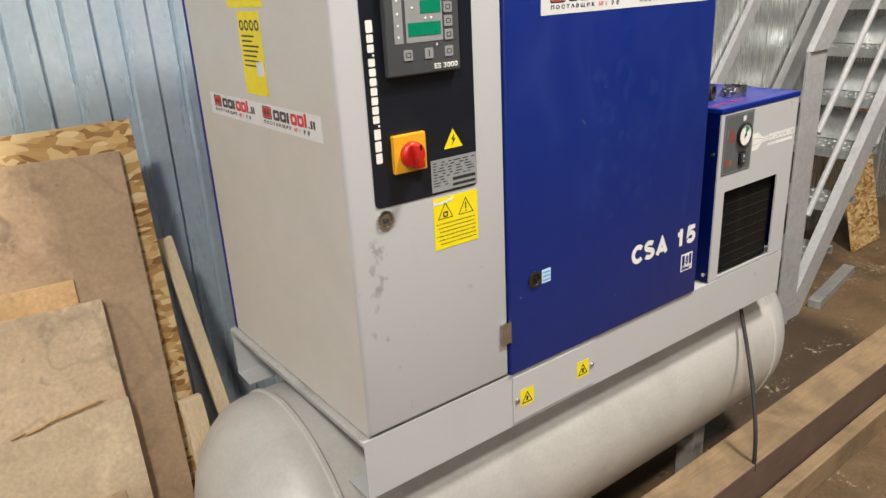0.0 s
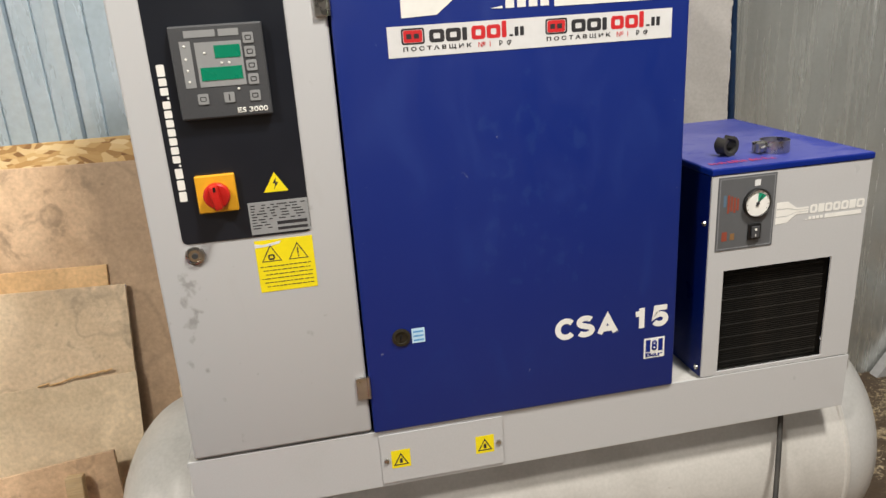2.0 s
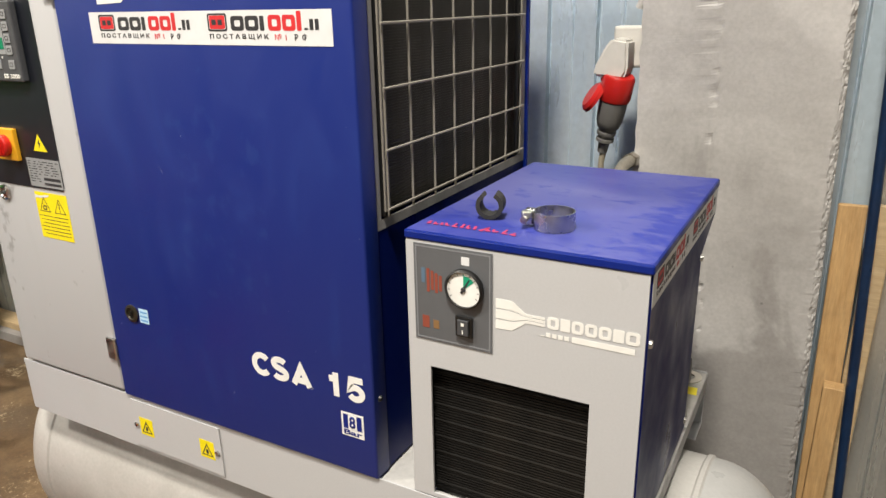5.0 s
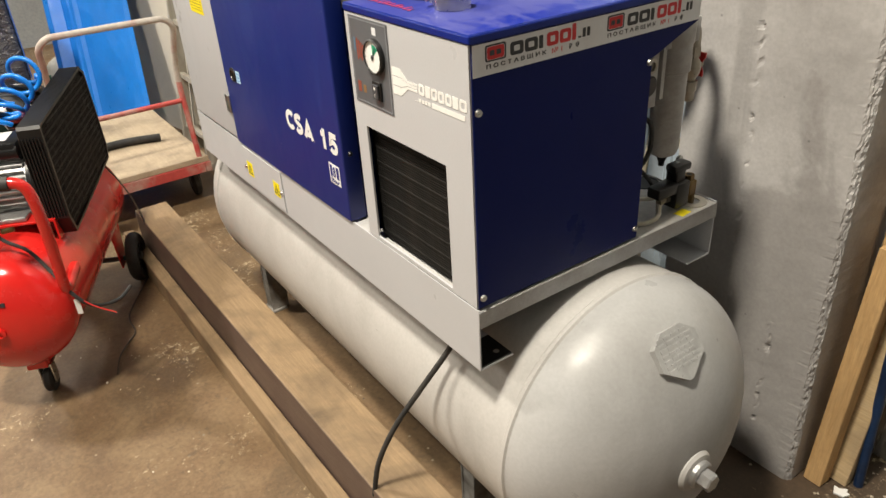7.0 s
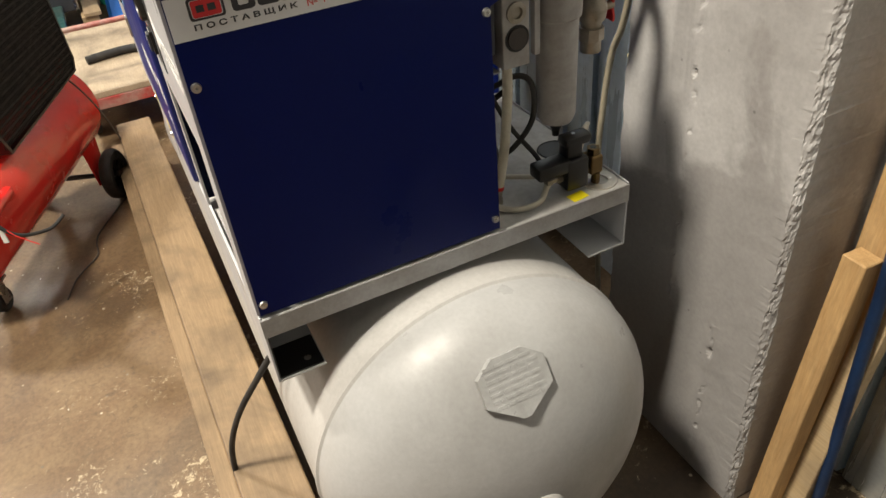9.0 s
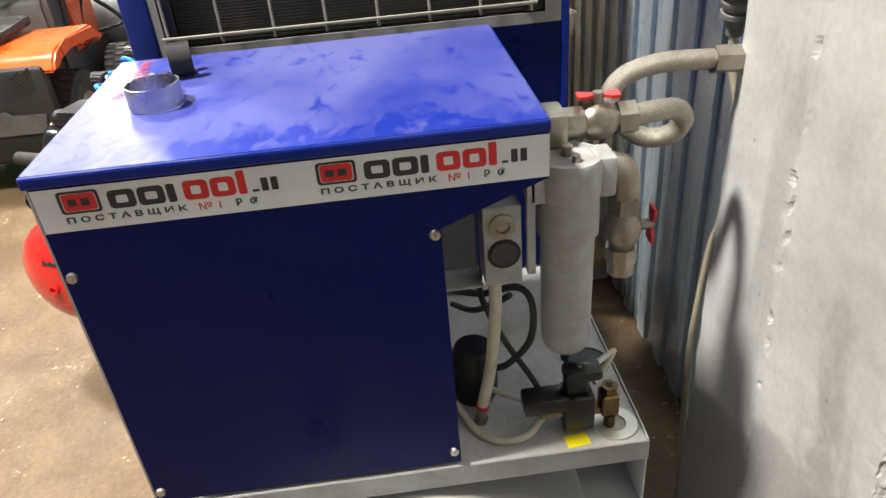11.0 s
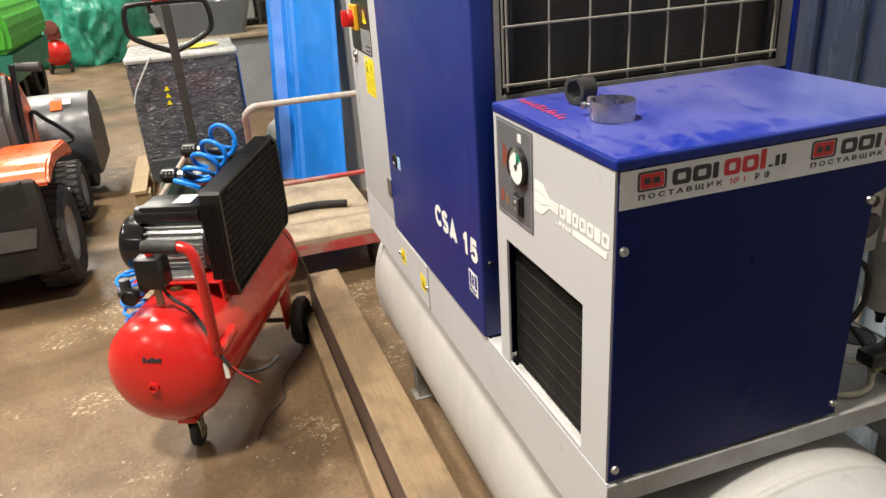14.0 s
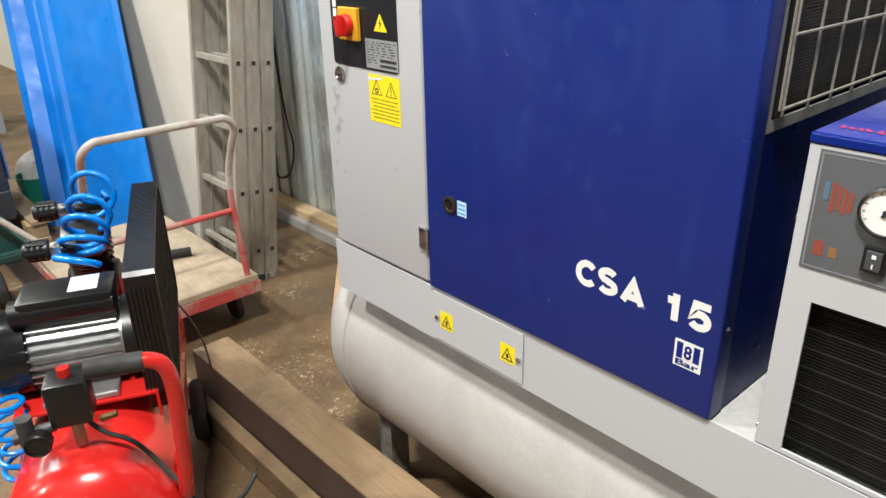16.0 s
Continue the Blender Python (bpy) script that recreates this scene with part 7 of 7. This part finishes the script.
box(b, -0.12, 0.04, -0.06, 0.06, 0.46, 0.50, 0.01)
part("pump", b, NICKEL, pt, "dusty lift pump", True)
b = box(B(), -0.20, -0.10, -0.26, 0.26, 0.17, 0.21, 0.01)
prism(b, [(-0.26, 0.17), (0.26, 0.17), (0.06, 0.48), (-0.06, 0.48)], face_right(0, 0, -0.16), 0.012)
PTEAL = surface("dirty_teal_paint", (0.012, 0.065, 0.06), (0.05, 0.045, 0.035), 0.5, big=9, amount=0.7)
part("frame", b, PTEAL, pt, "dirty teal steel frame")
for y in (-0.19, 0.19):
    part("fork", box(B(), -1.20, -0.1602, y - 0.075, y + 0.075, 0.145, 0.169, 0.008), PTEAL, pt)
for y in (-0.055, 0.055):
    part("steer_wheel", lathe(B(), [(0, -0.025), (0.085, -0.025), (0.092, -0.018), (0.092, 0.018), (0.085, 0.025), (0, 0.025)], face_front(-0.06, 0.092, y), 24), RUBBER, pt, "", True)
for y in (-0.16, 0.16):
    part("side_lever", rod(B(), (-0.08, y * 0.4, 0.47), (0.0, y * 1.9, 0.20), 0.014), CARTPALE, pt, "", True)

# ---- lawn tractor ----
tr_ = thing("lawn_tractor", pose(-1.68, -1.67, 0), "orange and black lawn tractor seen from behind", "lawn tractor")


def tyre(bm, m, r, w, rim):
    lathe(bm, [(rim, -w * 0.42), (r * 0.86, -w * 0.5), (r * 0.97, -w * 0.38), (r, -w * 0.15), (r, w * 0.15), (r * 0.97, w * 0.38), (r * 0.86, w * 0.5), (rim, w * 0.42)], m, 40)
    return bm


for x, y, r, w in ((-0.02, 0.40, 0.255, 0.18), (-0.02, -0.40, 0.255, 0.18), (-1.06, 0.345, 0.185, 0.15), (-1.06, -0.345, 0.185, 0.15)):
    m_ = face_front(x, r, y)
    ty = part("wheel", tyre(B(), m_, r, w, r * 0.55), RUBBER, tr_, "black lugged rubber wheel", True)
    n_ = 26
    for k in range(n_):
        for s_ in (-1, 1):
            repeat("lug", "lug%d" % (r * 1000), lambda: box(B(), r - 0.006, r + 0.007, -0.012, 0.012, 0.004, w * 0.40, 0.003), RUBBER, ty, m_ @ pose(0, 0, 0, 0, 0, (k + (0.5 if s_ > 0 else 0)) * 360 / n_) @ pose(0, 0, 0, 0 if s_ > 0 else 180, 0, 0))
    b = lathe(B(), [(0, -w * 0.30), (r * 0.20, -w * 0.36), (r * 0.26, -w * 0.22), (r * 0.5, -w * 0.20), (r * 0.57, -w * 0.42), (r * 0.57, w * 0.42), (r * 0.5, w * 0.20), (r * 0.26, w * 0.22), (r * 0.20, w * 0.36), (0, w * 0.30)], m_, 28)
    part("rim", b, plain("pale_grey_rim", (0.36, 0.36, 0.35), 0.45), ty, "", True)
b = box(B(), -0.30, 0.30, -0.29, 0.29, 0.16, 0.638, 0.03)
box(b, 0.262, 0.340, -0.455, 0.455, 0.19, 0.640, 0.025)
part("rear_body", b, SEAT, tr_, "black rear body", True)
for i in range(7):
    for j in range(2):
        part("vent_slot", prism(B(), [(0, 0), (0.045, 0.028), (0.045, 0.037), (0, 0.009)], face_right(0.305 + j * 0.052, 0.505 + i * 0.0155 + j * 0.012, 0.341), 0.002), SLOT, tr_)
part("tow_plate", prism(B(), [(-0.40, 0.33), (0.385, 0.33), (0.410, 0.42), (0.25, 0.425), (0.23, 0.445), (-0.40, 0.445)], face_right(0, 0, 0.341), 0.010), surface("dull_steel_plate", (0.085, 0.083, 0.08), (0.05, 0.045, 0.04), 0.6, 0.0, big=12, amount=0.6), tr_, "grey steel towing plate")
fen = [(-0.42, 0.60), (-0.30, 0.675), (0.10, 0.70), (0.24, 0.685), (0.30, 0.645), (0.32, 0.605), (0.29, 0.597), (0.25, 0.625), (0.20, 0.645), (0.05, 0.645), (-0.30, 0.62), (-0.40, 0.56)]
b = prism(B(), fen, face_front(0, 0, 0.505), 1.01)
bmesh.ops.bevel(b, geom=b.edges[:], offset=0.012, segments=2, affect="EDGES")
part("fender", b, ORANGE, tr_, "orange rear fender", True)
b = box(B(), -0.30, 0.10, -0.22, 0.22, 0.70, 0.76, 0.03)
box(b, 0.04, 0.14, -0.21, 0.21, 0.66, 1.02, 0.045, pose(0, 0, 0, 0, 8, 0) @ pose(-0.10, 0, 0.0))
part("seat", b, SEAT, tr_, "black vinyl seat", True)
b = prism(B(), [(-0.72, 0.42), (-1.22, 0.40), (-1.26, 0.62), (-1.16, 0.80), (-0.92, 0.93), (-0.72, 1.00), (-0.66, 0.97)], face_front(0, 0, 0.25), 0.50)
for v in b.verts:
    v.co.y *= 1.0 + 0.30 * (v.co.x + 0.70)
bmesh.ops.bevel(b, geom=b.edges[:], offset=0.04, segments=3, affect="EDGES")
part("bonnet", b, ORANGE, tr_, "orange bonnet", True)
b = prism(B(), [(-0.44, 0.30), (-0.70, 0.30), (-0.715, 0.99), (-0.60, 1.02), (-0.44, 0.80)], face_front(0, 0, 0.25), 0.50)
bmesh.ops.bevel(b, geom=b.edges[:], offset=0.03, segments=3, affect="EDGES")
part("dashboard", b, surface("grey_dash_plastic", (0.045, 0.043, 0.041), rough=0.55), tr_, "grey dashboard", True)
part("tag", box(B(), -0.447, -0.443, 0.06, 0.12, 0.80, 0.89, 0.002, pose(-0.02, 0, 0)), plain("buff_tag", (0.62, 0.50, 0.25), 0.5), tr_, "buff paper tag")
b = lathe(B(), [(0.165, -0.013), (0.182, -0.010), (0.185, 0), (0.182, 0.010), (0.165, 0.013), (0.160, 0), (0.165, -0.013)], pose(-0.44, 0, 1.02, 0, 28, 0), 32)
rod(b, (-0.60, 0, 0.90), (-0.46, 0, 1.01), 0.02)
box(b, -0.17, 0.17, -0.02, 0.02, -0.006, 0.006, 0.003, pose(-0.44, 0, 1.02, 0, 28, 0))
part("steering_wheel", b, SEAT, tr_, "black steering wheel", True)
part("frame", box(B(), -1.35, -0.30, -0.20, 0.20, 0.20, 0.40, 0.01), DARKSTEEL, tr_)
part("footrest", box(B(), -0.85, -0.32, -0.38, 0.38, 0.245, 0.27, 0.01), DARKSTEEL, tr_)
b = rod(B(), (-0.62, 0.24, 0.45), (-0.66, 0.285, 1.03), 0.016)
part("lift_lever", b, BLACK, tr_, "black lift lever", True)
b = pipe(B(), curve_pts([(-0.85, 0.22, 0.44), (-1.02, 0.235, 0.70), (-1.07, 0.30, 0.645), (-1.11, 0.36, 0.575), (-1.13, 0.405, 0.500), (-1.10, 0.33, 0.475), (-1.06, 0.23, 0.455)], 5), 0.013, 8)
part("linkage", b, BLACK, tr_, "black linkage bar", True)
# front sweeper hood
b = B()
arc_o = [(-1.70 + 0.36 * math.cos(radians(a)), 0.36 + 0.34 * math.sin(radians(a))) for a in range(-30, 181, 15)]
arc_i = [(-1.70 + 0.345 * math.cos(radians(a)), 0.36 + 0.325 * math.sin(radians(a))) for a in range(-30, 181, 15)]
prism(b, arc_o + arc_i[::-1], face_front(0, 0, 0.48), 1.03)
at = part("attachment_hood", b, surface("charcoal_hood_paint", (0.022, 0.025, 0.029), (0.045, 0.043, 0.04), 0.42, big=6, amount=0.5), tr_, "dark curved attachment hood", True)
part("end_plate", prism(B(), arc_o + [(-2.02, 0.19), (-1.50, 0.18)], face_front(0, 0, 0.486), 0.006), DARKSTEEL, at)
HM = Matrix.Translation((-1.70, 0, 0.36)) @ pose(0, 0, 0, 0, -58, 0)
part("warning_sticker", box(B(), 0.348, 0.352, 0.26, 0.33, -0.055, 0.035, 0.0, HM), ORANGE, at)
part("white_sticker", box(B(), 0.348, 0.352, 0.335, 0.385, -0.005, 0.045, 0.0, HM), STICK, at)
part("roller", rod(B(), (-1.72, -0.53, 0.22), (-1.72, 0.40, 0.22), 0.20, n=24), RUBBER, at, "", True)

# ---- green towable machine ----
gm = thing("towable_compressor", pose(-6.1, -2.15, 0), "large green towable machine with rounded canopy", "towable compressor")
b = prism(B(), [(-2.3, 0.72), (0.0, 0.72), (0.03, 0.92), (0.0, 1.10), (-0.08, 1.24), (-0.24, 1.34), (-1.2, 1.42), (-2.3, 1.44)], pose(0, 0, 0, 0, 0, 90) @ face_front(0, 0, 2.2), 2.2)
bmesh.ops.bevel(b, geom=b.edges[:], offset=0.05, segments=3, affect="EDGES")
part("canopy", b, GREENP, gm, "bright green canopy")
b = prism(B(), [(-2.25, 0.42), (-0.05, 0.42), (0.0, 0.71), (-2.3, 0.71)], pose(0, 0, 0, 0, 0, 90) @ face_front(0, 0, 2.17), 2.15)
part("chassis", b, TEAL, gm, "dark teal chassis")
for i in range(7):
    part("vent_slat", box(B(), 0.0, 0.012, -1.45 + i * 0.05, -1.42 + i * 0.05, 0.95, 1.2), SLOT, gm)
for i in range(4):
    part("letter_bar", box(B(), -0.01, 0.006, -0.95 + i * 0.12, -0.87 + i * 0.12, 1.20, 1.30), TEAL, gm)
for y in (-0.18, -1.95):
    for x in (-0.45, -1.6):
        part("wheel", tyre(B(), face_front(x, 0.31, y), 0.31, 0.2, 0.18), RUBBER, gm, "black road wheel", True)
b = lathe(B(), [(0.36, -0.12), (0.40, -0.12), (0.40, 0.12), (0.36, 0.12)], face_front(-0.45, 0.31, -0.17), 28)
bmesh.ops.delete(b, geom=[v for v in b.verts if v.co.z < 0.36], context="VERTS")
part("mudguard", b, RUBBER, gm)
part("tow_hook", rod(B(), (0.0, 0.0, 0.60), (0.02, 0.22, 0.58), 0.04, 0.05), DARKSTEEL, gm, "", True)

# ---- covered heap, small red compressor, barrow, table and tub, shelves ----
b = B()
bmesh.ops.create_icosphere(b, subdivisions=5, radius=1.0)
for v in b.verts:
    p = v.co.copy()
    v.co = Vector((p.x * 0.85, p.y * 0.80, max(p.z, -0.28) * 1.25 + 0.34))
    drape = Vector((p.x * 5 + 1.5 * noise.noise(p * 2.2), p.y * 5 + 1.5 * noise.noise(p * 2.2 + Vector((9, 0, 0))), p.z * 1.1))
    k = noise.noise(p * 1.7) * 0.24 + 0.34 * (0.3 - abs(noise.noise(drape))) + 0.14 * (0.3 - abs(noise.noise(p * 5.5))) + 0.015 * noise.noise(p * 19)
    if p.z < -0.1:
        k += 0.10 * max(0.0, noise.noise(Vector((p.x * 4, p.y * 4, 0))))
    v.co += p * k
    v.co.z = max(v.co.z, 0.004)
heap = lone("tarpaulin", b, TARP, "heap of goods under a crumpled green tarpaulin", "tarpaulin", smooth=False)
for p in heap.data.polygons:
    p.use_smooth = True
heap.matrix_basis = pose(-11.3, -2.0, 0)
sc = thing("small_compressor", pose(-10.1, -2.38, 0), "small red upright air compressor", "air compressor")
part("tank", lathe(B(), [(0, 0.10), (0.10, 0.12), (0.17, 0.20), (0.18, 0.29), (0.17, 0.38), (0.10, 0.46), (0, 0.48)], pose(0, 0, 0), 28), RED, sc, "", True)
b = box(B(), -0.08, 0.08, -0.10, 0.10, 0.48, 0.66, 0.02)
lathe(b, [(0, 0), (0.10, 0), (0.10, 0.05), (0, 0.06)], face_right(0.0, 0.66, 0.07), 20)
part("motor", b, RUST, sc, "", True)
for y in (-0.14, 0.14):
    part("wheel", lathe(B(), [(0, -0.02), (0.07, -0.02), (0.07, 0.02), (0, 0.02)], face_front(0, 0.07, y), 18), RUBBER, sc)
    part("leg", box(B(), -0.02, 0.02, y * 0.8 - 0.01, y * 0.8 + 0.01, 0.05, 0.22), DARKSTEEL, sc)
bar = thing("wheelbarrow", pose(-12.8, -3.2, 0), "teal wheelbarrow loaded with sacks and bags", "wheelbarrow")
b = prism(B(), [(-0.45, 0.42), (0.40, 0.42), (0.62, 0.72), (-0.62, 0.72)], face_right(0, 0, -0.3), 0.6)
part("tray", b, TEAL, bar)
for y in (-0.35, 0.3):
    part("leg", box(B(), -0.27, -0.22, y - 0.02, y + 0.02, 0.0, 0.42), TEAL, bar)
    part("leg", box(B(), 0.22, 0.27, y - 0.02, y + 0.02, 0.0, 0.42), TEAL, bar)
SACK = surface("grey_sack", (0.22, 0.21, 0.19), (0.40, 0.38, 0.33), 0.6, big=6, amount=0.7)


def sack(x, y, z, sx, sy, sz, seed):
    bm = B()
    bmesh.ops.create_icosphere(bm, subdivisions=3, radius=1.0)
    for v in bm.verts:
        p = v.co.copy()
        v.co = Vector((x + p.x * sx, y + p.y * sy, z + p.z * sz)) * 1.0
        v.co += p * 0.05 * noise.noise(p * 3 + Vector((seed, 0, 0)))
    return bm


part("sack", sack(0.0, -0.2, 0.82, 0.28, 0.35, 0.14, 1), SACK, bar, "", True)
part("sack", sack(0.05, 0.25, 0.84, 0.25, 0.25, 0.16, 5), plain("pale_bag", (0.45, 0.44, 0.40), 0.5), bar, "", True)
part("yellow_bag", sack(0.1, 0.52, 0.80, 0.15, 0.14, 0.10, 9), plain("yellow_bag", (0.68, 0.66, 0.06), 0.5), bar, "yellow bag", True)
tab = thing("work_table", pose(-5.9, -0.30, 0), "long work table with grey sides and plywood top", "table")
part("tabletop", box(B(), -0.40, 0.40, -0.75, 0.70, 0.72, 0.75, 0.003), DECK, tab)
part("side_panel", box(B(), 0.30, 0.33, -0.60, 0.65, 0.0, 0.7195, 0.003), surface("grey_table_panel", (0.30, 0.32, 0.34), rough=0.5), tab)
for y in (-0.68, 0.62):
    part("leg", box(B(), -0.36, -0.30, y - 0.03, y + 0.03, 0.0, 0.7195), DARKSTEEL, tab)
    part("leg", box(B(), 0.235, 0.295, y - 0.03, y + 0.03, 0.0, 0.7195), DARKSTEEL, tab)
tub = thing("plastic_tub", pose(-5.95, -0.30, 0.7505), "large grey plastic tub standing on the table", "tub")
b = B()
lo_o, hi_o = rrect(-0.26, 0.26, -0.38, 0.38, 0.06), rrect(-0.33, 0.33, -0.47, 0.47, 0.07)
lo_i, hi_i = rrect(-0.25, 0.25, -0.37, 0.37, 0.055), rrect(-0.315, 0.315, -0.455, 0.455, 0.065)
rg = [[b.verts.new((x, y, z)) for x, y in poly] for poly, z in ((lo_o, 0.0), (hi_o, 0.32), (hi_i, 0.32), (lo_i, 0.012))]
for a, c in zip(rg, rg[1:]):
    for i in range(len(a)):
        j = (i + 1) % len(a)
        b.faces.new((a[i], a[j], c[j], c[i]))
b.faces.new(rg[0][::-1])
b.faces.new(rg[-1])
part("shell", b, surface("grey_tub_plastic", (0.13, 0.145, 0.16), rough=0.45), tub, "", True)
part("paper", prism(B(), [(0, 0), (0.2, 0.02), (0.22, 0.22), (0.03, 0.2)], pose(-0.1, 0.0, 0.25, 20, 12, 0), 0.004), WHITE, tub, "crumpled white paper")
bk = lathe(B(), [(0, 0), (0.10, 0), (0.12, 0.20), (0.125, 0.205), (0.115, 0.205), (0.095, 0.01), (0, 0.01)], pose(-3.35, 0.05, 0), 24)
lone("bucket", bk, TEAL, "small dark teal bucket on the floor", "bucket", smooth=True)
bg = sack(-3.45, 0.10, 0.16, 0.16, 0.14, 0.16, 3)
lone("paper_bag", bg, surface("dusty_white_bag", (0.45, 0.44, 0.42), rough=0.6), "crumpled white bag standing on the floor", "bag", smooth=True)
sh = thing("storage_rack", pose(-14.9, -0.9, 0), "storage rack full of grey boxes", "storage rack")
for y in (-2.6, -0.9, 0.8, 1.9):
    for x in (-0.3, 0.3):
        part("upright", box(B(), x - 0.03, x + 0.03, y - 0.03, y + 0.03, 0, 2.6), DARKSTEEL, sh)
random.seed(21)
GBOX = surface("grey_carton", (0.34, 0.34, 0.33), (0.24, 0.24, 0.23), 0.6, big=3, amount=0.5, shift=True)
for z in (0.15, 0.75, 1.35, 1.95):
    part("shelf", box(B(), -0.33, 0.33, -2.6, 1.9, z - 0.03, z), DARKSTEEL, sh)
    y = -2.5
    while y < 1.5:
        w = random.uniform(0.22, 0.40)
        if random.random() < 0.8:
            part("carton", box(B(), -0.2, 0.25, y, y + w - 0.02, z + 0.001, z + random.uniform(0.2, 0.4), 0.004), GBOX, sh)
        y += w
bn = thing("sign_board", pose(-14.5, -3.55, 0.78), "blue sign board with white print standing far off", "sign")
part("board", box(B(), -0.02, 0.02, -0.40, 0.40, 0.0, 0.55), BLUE, bn)
part("print_bar", box(B(), 0.021, 0.024, -0.05, 0.30, 0.22, 0.34), WHITE, bn)
part("print_bar", box(B(), 0.021, 0.024, -0.32, -0.28, 0.24, 0.30), WHITE, bn)
part("post", box(B(), -0.02, 0.02, -0.35, -0.31, -0.7, 0.0), DARKSTEEL, bn)
part("post", box(B(), -0.02, 0.02, 0.31, 0.35, -0.7, 0.0), DARKSTEEL, bn)
gmach = thing("grey_machine", pose(-15.2, -4.3, 0), "pale grey machine housing standing far off", "machine")
part("housing", box(B(), -0.5, 0.3, -1.2, 1.2, 0.0, 0.66, 0.03), PALEGREY, gmach)
part("housing", box(B(), -0.5, 0.1, -1.6, -0.6, 0.66, 1.5, 0.03), surface("pale_housing", (0.42, 0.43, 0.45), rough=0.5), gmach)


# ---- crumbs and chips on the floor ----
b = B()
random.seed(31)
for k in range(260):
    zone = k % 4
    if zone == 0:
        x, y = random.uniform(1.80, 2.45), 1.09 - abs(random.gauss(0, 0.07))
    elif zone == 1:
        x, y = random.uniform(1.70, 2.4), random.uniform(0.55, 1.05)
    else:
        x, y = random.uniform(-1.2, 2.2), random.uniform(-1.9, -0.22)
    s = random.choice((0.002, 0.003, 0.004, 0.006))
    n = random.randint(4, 6)
    a0 = random.uniform(0, 6.28)
    poly = [(s * random.uniform(0.6, 1.3) * math.cos(a0 + 2 * math.pi * i / n), s * random.uniform(0.5, 1.1) * math.sin(a0 + 2 * math.pi * i / n)) for i in range(n)]
    prism(b, poly, pose(x, y, 0.0002), s * random.uniform(0.25, 0.6))
CRUMB = surface("pale_crumbs", (0.58, 0.52, 0.42), (0.30, 0.22, 0.14), 0.8, big=3, amount=1.0, lo=0.4, hi=0.6)
tagged(part("floor_crumbs", b, CRUMB), "pale crumbs and plaster chips scattered on the floor", "crumbs", kind="stuff")
b = prism(B(), [(-0.018, -0.010), (0.004, -0.016), (0.020, -0.004), (0.012, 0.004), (0.016, 0.014), (-0.004, 0.010), (-0.016, 0.016)], pose(1.783, 0.905, 0.0004, 0, 0, 30), 0.004)
lone("paint_chip", b, WHITE, "white flake of paint lying by the column", "paint flake")
